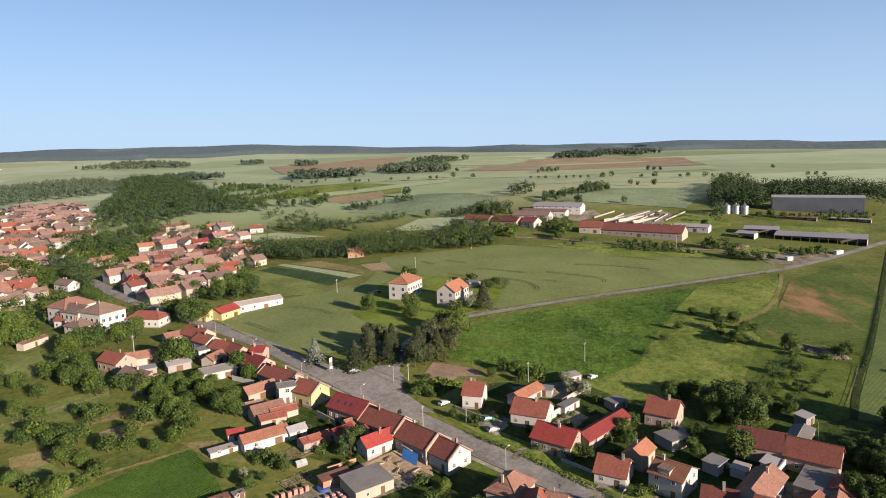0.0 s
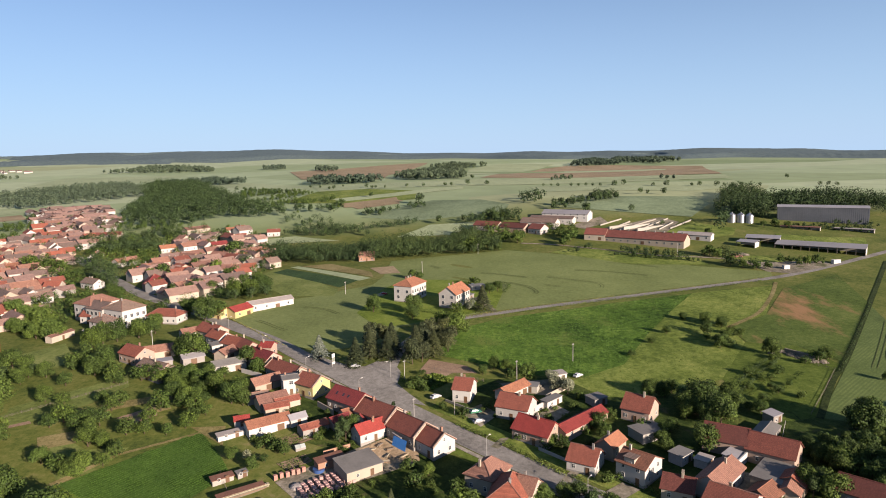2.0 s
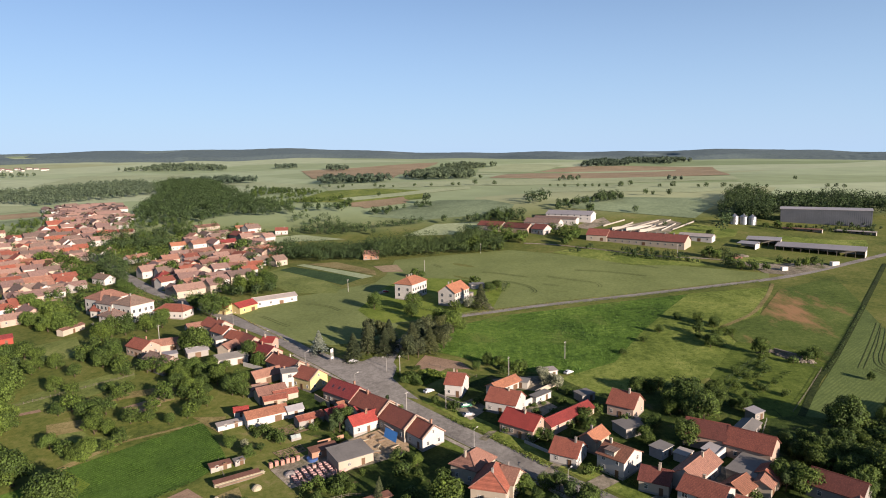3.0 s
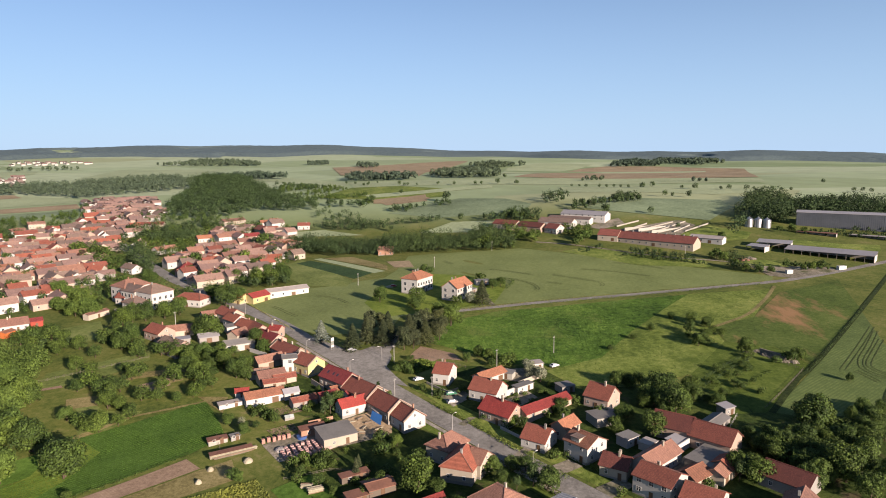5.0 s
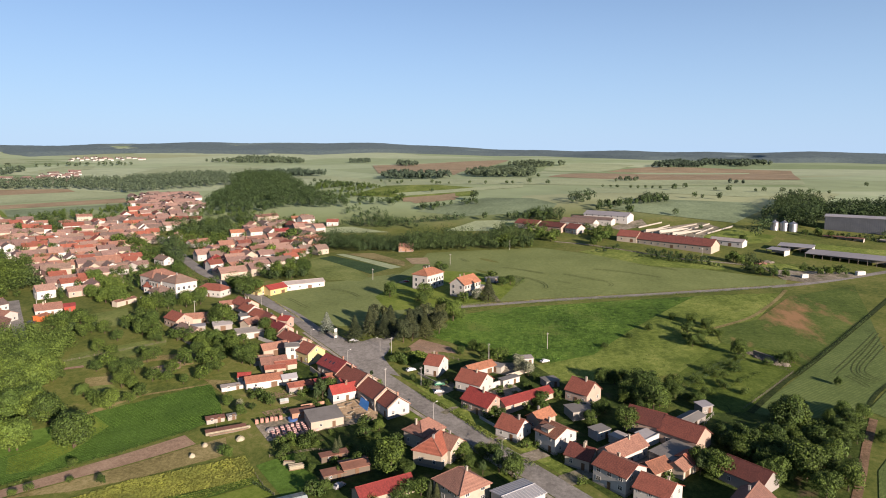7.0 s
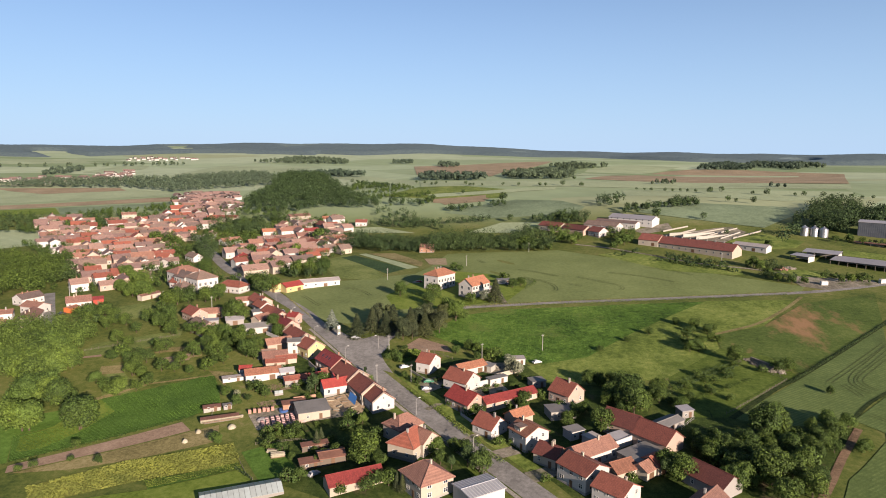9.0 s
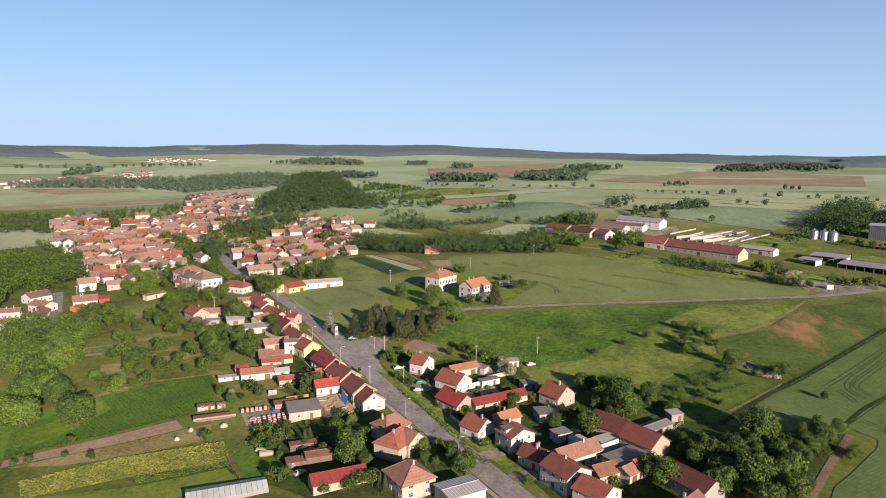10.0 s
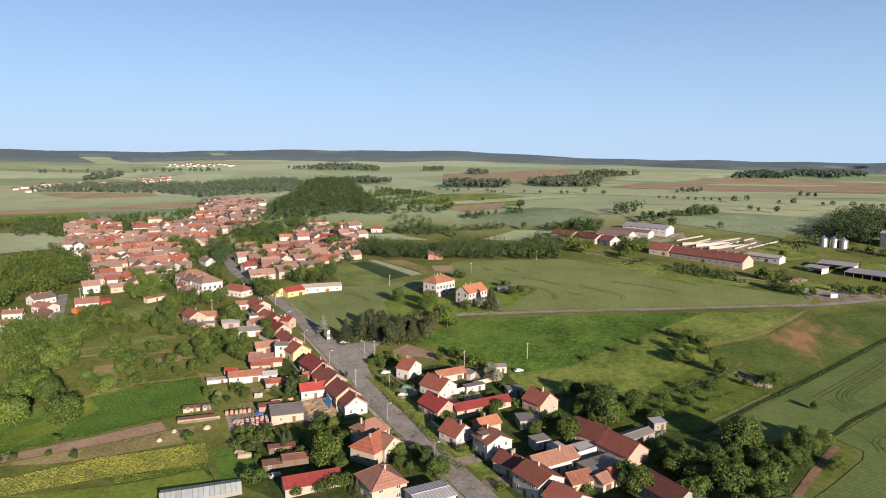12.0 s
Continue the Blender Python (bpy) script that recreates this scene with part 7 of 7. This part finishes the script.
hedge([(-116, 114), (-101.5, 131.2), (-83, 153), (-65, 174)], 1.6, 0.8, 10, "leaf", "row of low plants along the field edge", 0.45, 14)
hedge([(-26.6, 146.3), (-17.6, 140.6)], 0.8, 1.0, 11, "leaf_dark", "dark garden boundary growth")
hedge([(112.3, 231.9), (128, 250), (145.7, 268.7)], 1.6, 1.5, 12, "leaf_dark", "row of dark staked plants", 0.45, 18)
hedge([(115.3, 229.9), (131, 248), (148.7, 266.7)], 1.6, 1.5, 13, "leaf_dark", "row of dark staked plants", 0.45, 18)
hedge([(121, 231.8), (132, 243), (144.2, 255.6)], 1.2, 1.1, 14, "leaf", "row of garden plants in the orchard", 0.4, 16)
hedge([(126.2, 228.2), (138, 239), (152.3, 252.5)], 1.2, 1.1, 15, "leaf", "row of garden plants in the orchard", 0.4, 16)
hedge([(-107, 342), (-85, 316), (-65, 293)], 1.0, 0.6, 16, "straw", "dry grass along the field edge", 0.4, 12)
hedge([(10, 329), (72, 357), (136, 378), (205, 399)], 1.4, 0.7, 17, "straw", "grass along the lane verge", 0.5, 10)
hedge([(14, 322), (72, 351), (136, 372), (200, 392)], 1.4, 0.8, 18, "weed_leaf", "grass along the lane verge", 0.5, 10)
hedge([(43, 380), (48, 398), (40, 404)], 2.0, 2.2, 19)
hedge([(-5, 345), (4, 340), (9, 334)], 2.0, 2.0, 20)
tufts("weeds", [(5, 277), (14, 312), (38, 331), (104, 356), (151, 370), (131, 343), (105, 303), (84, 265), (65, 252), (47, 253), (24, 266)], 1.35, 0.2, 0.5, 31, "crop_leaf",
      "rank green weeds filling a field")
tufts("meadow_grass", [(131, 343), (151, 371), (203, 382), (173, 328), (146, 311), (145, 289), (118, 248), (89, 233), (68, 233), (58, 247), (84, 265), (105, 303)], 1.3, 0.15, 0.38, 32, "weed_leaf",
      "dry tufted meadow grass")
tufts("tall_grass_blades", [(-84, 121), (-66, 142), (-37, 162), (-27, 150), (-52, 134), (-75, 113)], 0.55, 0.3, 0.6, 34, "tall_grass", "tall yellow-green ripening grass")
tufts("garden_growth", [(-3, 248), (4, 256), (12, 250), (4, 240)], 0.8, 0.4, 1.0, 36, "weed_leaf", "leafy vegetable plants in a garden")


def crop_rows(name, poly, turn, gap, step, low, high, seed, material, label):
    """Plants in straight rows over a patch, as one mesh."""
    r = random.Random(seed)
    d = Vector((math.cos(radians(turn)), math.sin(radians(turn)), 0))
    n = Vector((-d.y, d.x, 0))
    us = [Vector((x, y, 0)).dot(d) for x, y in poly]
    vs = [Vector((x, y, 0)).dot(n) for x, y in poly]
    verts, faces = [], []
    v = min(vs)
    while v < max(vs):
        u = min(us)
        while u < max(us):
            p = d * (u + r.uniform(-0.15, 0.15)) + n * (v + r.uniform(-0.08, 0.08))
            if inside(p.x, p.y, poly) and r.random() < 0.94:
                z, h = ground_z(p.x, p.y), r.uniform(low, high)
                for k in range(3):
                    a = math.tau * (k + r.random() * 0.6) / 3
                    q = Vector((math.cos(a), math.sin(a), 0)) * h
                    w = Vector((-q.y, q.x, 0)) * 0.7
                    base = Vector((p.x, p.y, z + 0.12))
                    i = len(verts)
                    verts += [base, base + q * 0.6 + w + Vector((0, 0, h * 0.8)), base + q * 1.3 + Vector((0, 0, h * 0.55)), base + q * 0.6 - w + Vector((0, 0, h * 0.8))]
                    faces.append((i, i + 1, i + 2, i + 3))
            u += step
        v += gap
    tagged(new(name, cloud_mesh(name, verts, faces, material)), label, "plants", kind="stuff")


crop_rows("potato_rows", [(-107, 180), (-75, 212), (-64, 198), (-57, 187), (-64, 175.5), (-74, 164), (-102, 132), (-115, 147), (-105, 156), (-96, 172)], 50, 1.15, 0.5, 0.2, 0.36, 51, "crop_leaf",
          "low green potato plants in long straight rows")
crop_rows("bed_rows", [(-51, 133), (-28, 150), (-25, 147), (-47, 129)], 38, 1.1, 0.5, 0.3, 0.5, 52, "weed_leaf", "vegetable plants in a bed set in rows")


crop_rows("bed_rows", [(-47, 207), (-38, 213), (-34, 207), (-43, 201)], 35, 1.0, 0.6, 0.2, 0.4, 53, "weed_leaf", "young vegetable plants in a tilled bed")
crop_rows("bed_rows", [(-44, 192), (-36, 197), (-33, 193), (-40, 188)], 35, 1.0, 0.6, 0.2, 0.4, 54, "weed_leaf", "young vegetable plants in a tilled bed")
crop_rows("bed_rows", [(-3, 248), (4, 257), (13, 250), (4, 240)], 130, 0.9, 0.55, 0.3, 0.6, 55, "crop_leaf", "leafy dark green vegetable rows")


# ---- posts, lamps and fences ----
def lamp_post(x, y, turn):
    top = new("street_lamp")
    top.matrix_basis = pose(x, y, ground_z(x, y), 0, 0, turn)
    bm = bmesh.new()
    tube(bm, (0, 0, -0.5), (0, 0, 6.4), 0.09, 0.06, 7)
    part("pole", bm, "pole_grey", top)
    bm = bmesh.new()
    tube(bm, (0, 0, 6.35), (1.3, 0, 6.75), 0.05, 0.04, 6)
    part("arm", bm, "pole_grey", top)
    bm = bmesh.new()
    box(bm, 1.1, 1.85, -0.15, 0.15, 6.66, 6.84)
    part("lamp_head", solid(bm), "frame_white", top)
    tagged(top, "grey street lamp with a short arm", "street lamp", "street lamps")


def utility_pole(x, y, high=8.0):
    top = new("utility_pole")
    top.matrix_basis = pose(x, y, ground_z(x, y), 0, 0, 45)
    bm = bmesh.new()
    tube(bm, (0, 0, -0.8), (0, 0, high), 0.17, 0.11, 8)
    part("pole", bm, "pole_grey", top)
    bm = bmesh.new()
    box(bm, -0.7, 0.7, -0.06, 0.06, high - 0.7, high - 0.58)
    part("crossbar", solid(bm), "pole_grey", top)
    for k in (-0.6, 0.0, 0.6):
        bm = bmesh.new()
        tube(bm, (k, 0, high - 0.58), (k, 0, high - 0.36), 0.05, 0.04, 6)
        part("insulator", bm, "frame_white", top)
    tagged(top, "grey concrete utility pole with crossbar", "pole", "utility poles")


for px, py, a in ((21.9, 192.5, 45), (-23.7, 237, 45), (-48.6, 260, 45), (-13.1, 253.3, 200), (48.3, 167.9, 45), (-74, 288, 45), (-100, 320, 45)):
    lamp_post(px, py, a)
for px, py in ((-2, 217.5), (12.2, 220.1), (-7.4, 251.5), (63.1, 268.9), (-51.6, 388.7), (33.7, 499.7), (-7.1, 442.9), (37.3, 249.9), (-128, 296), (-162, 300), (-228, 300), (176, 470)):
    utility_pole(px, py)


def fence(points, gap, high, material="old_timber", rails=(0.35, 0.8), label="weathered timber post-and-rail fence"):
    top = new("fence")
    a = Vector((*points[0], 0))
    top.matrix_basis = pose(a.x, a.y, ground_z(a.x, a.y))
    bm = bmesh.new()
    tube(bm, (0, 0, -0.3), (0, 0, high), 0.07, 0.06, 5)
    post = shared_mesh("post", bm, material)
    spots_ = []
    for p, q in zip(points, points[1:]):
        p, q = Vector((*p, 0)), Vector((*q, 0))
        n = max(1, int((q - p).length / gap))
        spots_ += [p.lerp(q, k / n) for k in range(n)]
    spots_.append(Vector((*points[-1], 0)))
    base = top.matrix_basis.translation
    spots_ = [Vector((s.x, s.y, ground_z(s.x, s.y))) - base for s in spots_]
    for s in spots_:
        share("post", post, top, Matrix.Translation(s))
    for h in rails:
        bm = bmesh.new()
        for s, t in zip(spots_, spots_[1:]):
            tube(bm, s + Vector((0, 0, h)), t + Vector((0, 0, h)), 0.04, 0.04, 4)
        part("rail", bm, material, top)
    tagged(top, label, "fence")


fence([(166, 254.8), (150, 234), (135.6, 216.1)], 2.5, 1.3)
fence([(166, 254.8), (160, 262)], 2.5, 1.3)
fence([(-28.2, 151), (-22, 144), (-17.6, 140.6)], 2.0, 1.2)
fence([(-28.2, 162.1), (-15.1, 167.7), (-6, 167)], 2.0, 1.1)
fence([(117.9, 200.2), (123.2, 209.1)], 2.2, 1.6, "pole_grey", (0.8, 1.5), "grey metal garden railing")
fence([(64, 186), (70, 178)], 2.0, 1.2, "frame_white", (0.4, 1.0), "white garden fence by the house")
fence([(-60, 187), (-54, 176)], 2.2, 1.2)
fence([(2, 262), (14, 254), (24, 248)], 2.5, 1.3)
fence([(-150, 222), (-119, 252)], 3.0, 1.2)


# ---- vehicles ----
def car(x, y, turn, paint):
    top = new("car")
    top.matrix_basis = pose(x, y, ground_z(x, y) + 0.2, 0, 0, turn)
    prof = [(-2.1, 0.28), (-2.12, 0.7), (-2.0, 0.92), (-1.75, 0.98), (-1.2, 1.42), (-0.2, 1.46), (0.45, 1.38), (1.05, 0.98), (1.85, 0.86), (2.1, 0.66), (2.12, 0.3)]
    bm = bmesh.new()
    sides = [[bm.verts.new((px, s * (0.86 if pz < 1.0 else 0.68), pz)) for px, pz in prof] for s in (-1, 1)]
    n = len(prof)
    for i in range(n):
        bm.faces.new((sides[0][i], sides[0][(i + 1) % n], sides[1][(i + 1) % n], sides[1][i]))
    bm.faces.new(sides[0][::-1])
    bm.faces.new(sides[1])
    part("body", solid(bm), "paint_" + paint, top)
    for k, (x0, x1) in enumerate(((-1.1, -0.25), (-0.15, 0.7))):
        for s in (-1, 1):
            bm = bmesh.new()
            slab(bm, [(x0, s * 0.84, 1.0), (x1, s * 0.84, 1.0), (x1 - 0.15, s * 0.72, 1.34), (x0 + 0.1, s * 0.72, 1.34)], 0.02)
            part("side_window", solid(bm), "glass", top)
    for pts in ([(0.52, -0.62, 1.37), (0.52, 0.62, 1.37), (1.03, 0.76, 1.02), (1.03, -0.76, 1.02)], [(-1.24, -0.62, 1.42), (-1.24, 0.62, 1.42), (-1.72, 0.76, 1.03), (-1.72, -0.76, 1.03)]):
        bm = bmesh.new()
        slab(bm, [(px * 1.012, py, pz + 0.02) for px, py, pz in pts], 0.02)
        part("windscreen", solid(bm), "glass", top)
    for wx in (-1.3, 1.3):
        for s in (-1, 1):
            bm = bmesh.new()
            tube(bm, (wx, s * 0.7, 0.3), (wx, s * 0.9, 0.3), 0.31, 0.31, 14)
            wheel = part("wheel", bm, "tyre", top)
            bm = bmesh.new()
            tube(bm, (wx, s * 0.88, 0.3), (wx, s * 0.92, 0.3), 0.18, 0.17, 12)
            part("rim", bm, "steel", wheel)
    tagged(top, paint.replace("dark", "dark blue") + " parked passenger car with dark windows", "car", "parked cars")


for px, py, a, paint in ((5.3, 233.6, 40, "white"), (19.6, 221.1, 20, "green"), (20.5, 214, 25, "silver"), (-28.7, 264.5, 10, "silver"), (-224.4, 278.2, 130, "dark"), (-205.3, 268.8, 20, "dark"),
                         (0.5, 146.8, 60, "silver"), (-28, 384, 20, "red"), (31, 388, 60, "dark"), (26, 400, 30, "blue"), (62, 252, 40, "white"), (-86, 300, 135, "silver")):
    car(px, py, a, paint)


# ---- things in yards and beside the road ----
def sign_pillar(x, y, turn):
    top = new("sign_pillar")
    top.matrix_basis = pose(x, y, ground_z(x, y), 0, 0, turn)
    for s in (-0.75, 0.75):
        bm = bmesh.new()
        tube(bm, (s, 0, -0.4), (s, 0, 5.6), 0.07, 0.07, 6)
        part("post", bm, "pole_grey", top)
    for k, (z0, z1, m) in enumerate(((1.1, 2.1, "frame_white"), (2.15, 4.0, "wall_grey"), (4.05, 5.6, "frame_white"))):
        bm = bmesh.new()
        box(bm, -0.85, 0.85, -0.09, 0.09, z0, z1)
        part("panel", solid(bm), m, top)
    for k in range(4):
        bm = bmesh.new()
        box(bm, -0.55, 0.3 + 0.06 * k, -0.105, -0.094, 3.6 - k * 0.36, 3.75 - k * 0.36)
        part("bar", solid(bm), "paint_green", top)
    tagged(top, "tall white roadside sign on two posts", "sign")


sign_pillar(-38.3, 266.1, 60)


def pallet(x, y, turn, material, label, high=1.1):
    top = new("pallet_stack")
    top.matrix_basis = pose(x, y, ground_z(x, y), 0, 0, turn)
    bm = bmesh.new()
    box(bm, -0.6, 0.6, -0.55, 0.55, -0.2, 0.14)
    part("pallet", solid(bm), "old_timber", top)
    n = 3
    for k in range(n):
        bm = bmesh.new()
        d = 0.03 * (k % 2)
        box(bm, -0.56 + d, 0.56, -0.5, 0.5 - d, 0.15 + k * high / n, 0.13 + (k + 1) * high / n)
        part("layer", solid(bm), material, top)
    tagged(top, label, "pallet", "pallets of bricks and tiles")


prng = random.Random(3)
for px, py in ((-40.7, 184.5), (-38.9, 184.9), (-37.5, 186), (-36, 186.3), (-34.6, 187.4), (-42.2, 183.4)):
    pallet(px, py, 38, "brick_stack", "pallet stacked with salmon bricks", 1.5)
for i in range(9):
    for j in range(6):
        if (i * 7 + j * 5) % 11 == 0:
            continue
        px, py = -34.5 + i * 1.5 + j * 0.85, 176.6 + i * 1.05 - j * 1.2 + 2
        pallet(px + prng.uniform(-0.2, 0.2), py + prng.uniform(-0.2, 0.2), 35 + prng.uniform(-8, 8), "tile_stack", "pallet of pinkish roof tiles in plastic wrap", 0.9)


def timber_pile(x, y, turn, L, W, H, label, seed, cover=False):
    r = random.Random(seed)
    top = new("timber_pile")
    top.matrix_basis = pose(x, y, ground_z(x, y), 0, 0, turn)
    n, m = max(3, int(W / 0.45)), max(2, int(H / 0.35))
    for j in range(m):
        for i in range(n - (j > m - 2)):
            bm = bmesh.new()
            l = L * r.uniform(0.8, 1.0)
            y0 = -W / 2 + (i + 0.5) * W / n
            tube(bm, (-l / 2, y0 + r.uniform(-0.1, 0.1), 0.18 + j * 0.33), (l / 2, y0 + r.uniform(-0.1, 0.1), 0.18 + j * 0.33), 0.19, 0.15, 6)
            part("log", bm, r.choice(("timber", "old_timber", "straw_heap")), top)
    if cover:
        bm = bmesh.new()
        slab(bm, [(-L / 2, -W / 2 - 0.2, H + 0.15), (L * 0.4, -W / 2 - 0.2, H + 0.1), (L * 0.4, W / 2 + 0.2, H + 0.3), (-L / 2, W / 2 + 0.2, H + 0.35)], 0.05)
        part("cover_sheet", solid(bm), "roof_rust", top)
    tagged(top, label, "timber pile")


timber_pile(-49.7, 176.2, 36, 15.6, 2.2, 1.7, "long stack of sawn timber under a sheet", 1, True)
timber_pile(-16.8, 156.5, 30, 5, 3, 1.5, "loose heap of brown firewood logs", 2)
timber_pile(-20, 158.8, 10, 4, 2.4, 1.2, "loose heap of brown firewood logs", 3)
for k, (px, py, a) in enumerate(((-14.9, 198.2, 20), (-9.6, 194.4, 70), (-8.8, 198.2, 30), (-4.4, 193.8, 50), (-9.6, 191.2, 10), (-12.5, 201, 60))):
    timber_pile(px, py, a, prng.uniform(2.5, 4.5), 1.2, 0.8, "scattered planks and beams on bare soil", 10 + k)


def mound(name, x, y, r0, h, material, label, category, seed):
    r = random.Random(seed)
    bm = bmesh.new()
    rings = []
    for k in range(6):
        t = k / 5
        q = r0 * math.cos(t * 1.45)
        rings.append([bm.verts.new((q * math.cos(math.tau * i / 14) * r.uniform(0.88, 1.1), q * math.sin(math.tau * i / 14) * r.uniform(0.88, 1.1), -0.2 + (h + 0.2) * math.sin(t * 1.5) * r.uniform(0.95, 1.05))) for i in range(14)])
    for a, b in zip(rings, rings[1:]):
        for i in range(14):
            bm.faces.new((a[i], a[(i + 1) % 14], b[(i + 1) % 14], b[i]))
    bm.faces.new(rings[-1])
    ob = part(name, bm, material)
    ob.matrix_basis = pose(x, y, ground_z(x, y))
    tagged(ob, label, category)


mound("haycock", -53.3, 166.2, 1.1, 1.3, "straw_heap", "small pale rounded haycock on dry grass", "heap", 1)
mound("haycock", -54, 159, 1.1, 1.3, "straw_heap", "small pale rounded haycock on dry grass", "heap", 2)
mound("haycock", -43.3, 172.3, 1.6, 1.2, "straw_heap", "pale grey heap of brush", "heap", 3)
mound("covered_pile", -34.9, 179.5, 2.2, 1.0, "roof_pale", "heap under a pale tarpaulin", "heap", 6)
mound("spoil_mound", -30, 384, 3, 1.0, "straw_heap", "heap of stored farm debris", "heap", 7)
bm = bmesh.new()
slab(bm, [(-3.2, 0, 3.3), (3.2, 0, 3.3), (3.3, -0.9, 0.05), (-3.3, -0.9, 0.05)], 0.06)
TARP = (-5.6, 199.2)
tarp = part("tarpaulin", solid(bm), "tarp_blue")
tarp.matrix_basis = pose(TARP[0], TARP[1], ground_z(*TARP), 0, 0, -45)
tagged(tarp, "bright blue tarpaulin hung at the yard side", "tarpaulin")
bm = bmesh.new()
tube(bm, (0, 0, -0.2), (0, 0, 0.9), 1.8, 1.8, 20)
pool = part("garden_pool", bm, "paint_blue")
pool.matrix_basis = pose(-29.9, 187.5, ground_z(-29.9, 187.5))
tagged(pool, "round blue garden pool in a yard", "pool")


def greenhouse(x, y, turn, L, W, H):
    top = new("greenhouse")
    top.matrix_basis = pose(x, y, ground_z(x, y), 0, 0, turn)
    bm = bmesh.new()
    box(bm, -L / 2, L / 2, -W / 2, W / 2, -0.5, H * 0.5)
    part("base", solid(bm), "wall_grey", top)
    n = max(2, int(L / 1.6))
    for i in range(n):
        for s in (-1, 1):
            bm = bmesh.new()
            x0, x1 = -L / 2 + i * L / n + 0.04, -L / 2 + (i + 1) * L / n - 0.04
            slab(bm, [(x0, 0, H), (x1, 0, H), (x1, s * (W / 2 + 0.1), H * 0.52), (x0, s * (W / 2 + 0.1), H * 0.52)], 0.04)
            part("pane", solid(bm), "glass_pale", top)
    tagged(top, "garden greenhouse with pale glass panes", "greenhouse")


greenhouse(-16.5, 131.8, 36, 24, 9, 2.6)
greenhouse(-38.5, 200.5, 30, 3.4, 2.4, 1.6)


def freight_box(x, y, turn, L, paint):
    top = new("container")
    top.matrix_basis = pose(x, y, ground_z(x, y), 0, 0, turn)
    bm = bmesh.new()
    box(bm, -L / 2, L / 2, -1.2, 1.2, -0.2, 2.5)
    body = part("body", solid(bm), paint, top)
    bm = bmesh.new()
    box(bm, -0.05, 0.05, -1.26, -1.2, 0.0, 2.45)
    rib = shared_mesh("rib", bm, paint)
    for k in range(int(L)):
        share("rib", rib, body, pose(-L / 2 + 0.5 + k, -0.002, 0))
    tagged(top, "pale freight container in the farm yard", "container")


freight_box(266.3, 429.2, 20, 6, "frame_white")
freight_box(228.5, 419, 10, 4, "frame_white")


def ridge_vent(x, y, z):
    bm = bmesh.new()
    box(bm, -0.45, 0.45, -0.45, 0.45, -0.5, 0.9)
    box(bm, -0.6, 0.6, -0.6, 0.6, 0.95, 1.1)
    ob = part("roof_vent", solid(bm), "wall_grey", HOUSE_AT[165, 510])
    ob.matrix_basis = pose(x, y, z)


for k in range(9):
    ridge_vent(-28 + k * 7, 0, 8.9)


# ---- the ruin at the orchard's end ----
def rubble_pile(x, y, r0, h, label, seed, material="rubble"):
    """Broken blocks of many sizes tipped over one another."""
    r = random.Random(seed)
    bm = bmesh.new()
    for k in range(int(26 * r0)):
        a, q = r.uniform(0, math.tau), r0 * r.random() ** 0.6
        one = bmesh.new()
        e = [r.uniform(0.15, 0.5) for _ in range(3)]
        box(one, -e[0], e[0], -e[1], e[1], -e[2] * 0.7, e[2] * 0.7)
        one.transform(pose(math.cos(a) * q, math.sin(a) * q, h * (1 - q / r0) * r.uniform(0.3, 1.0) + 0.1, r.uniform(-40, 40), r.uniform(-40, 40), r.uniform(0, 180)))
        me = bpy.data.meshes.new("tmp")
        one.to_mesh(me)
        one.free()
        bm.from_mesh(me)
        bpy.data.meshes.remove(me)
    ob = part("rubble", solid(bm), material)
    ob.matrix_basis = pose(x, y, ground_z(x, y))
    tagged(ob, label, "rubble", kind="stuff")


for k, (px, py, r0, h) in enumerate(((155.2, 276.2, 2.0, 0.7), (157.4, 272.4, 2.4, 1.0), (159.8, 268.2, 2.4, 1.2), (162.6, 264.4, 2.6, 1.3), (165.8, 263.2, 2.2, 1.0), (150.0, 274.0, 1.6, 0.8))):
    rubble_pile(px, py, r0, h, "heap of pale broken stone and mortar", 40 + k)
rubble_pile(212.4, 457.6, 5.0, 1.8, "heap of broken bricks and pale rubble", 50, "brick_stack")
rubble_pile(218.7, 461, 5.0, 1.6, "heap of pale rubble and debris", 51)
rubble_pile(44, 243, 3.0, 1.0, "heap of stored pale building materials", 52)
rubble_pile(40, 246, 3.0, 0.9, "heap of stored pale building materials", 53)
strip_wall("ruined_wall", [(156.0, 275.2), (163.6, 265.8)], 0.7, 2.1, "rubble", "broken pale stone wall of a ruined barn")
strip_wall("ruined_wall", [(163.8, 265.4), (168.4, 267.8)], 0.6, 1.7, "rubble", "broken pale stone wall of a ruined barn")
for px, py, high, kind in ((167.5, 266.5, 5.2, "oak"), (170.5, 266.5, 5.0, "oak"), (164.5, 267.5, 3.6, "bush")):
    tree(px, py, high, kind)
# dark garden trees between the barns and the wheat
for px, py, high, kind in ((145.4, 201.2, 12.5, "oak"), (140, 167.2, 12, "oak"), (157.3, 189.6, 7, "oak"), (136.7, 188.3, 8, "oak"), (129.7, 183.3, 8, "oak"), (112.6, 166.6, 8.5, "tall"), (100.3, 222.7, 11.5, "oak"),
                           (112.3, 228.1, 8, "oak"), (152, 180, 8, "oak"), (161, 199, 6.5, "oak"), (147, 172, 9, "oak"), (150, 163, 9, "oak"), (132, 172, 8, "oak"), (124, 178, 7, "oak"),
                           (128, 163, 8, "oak"), (142, 158, 9, "oak"), (155, 172, 6, "oak")):
    tree(px, py, high, kind)
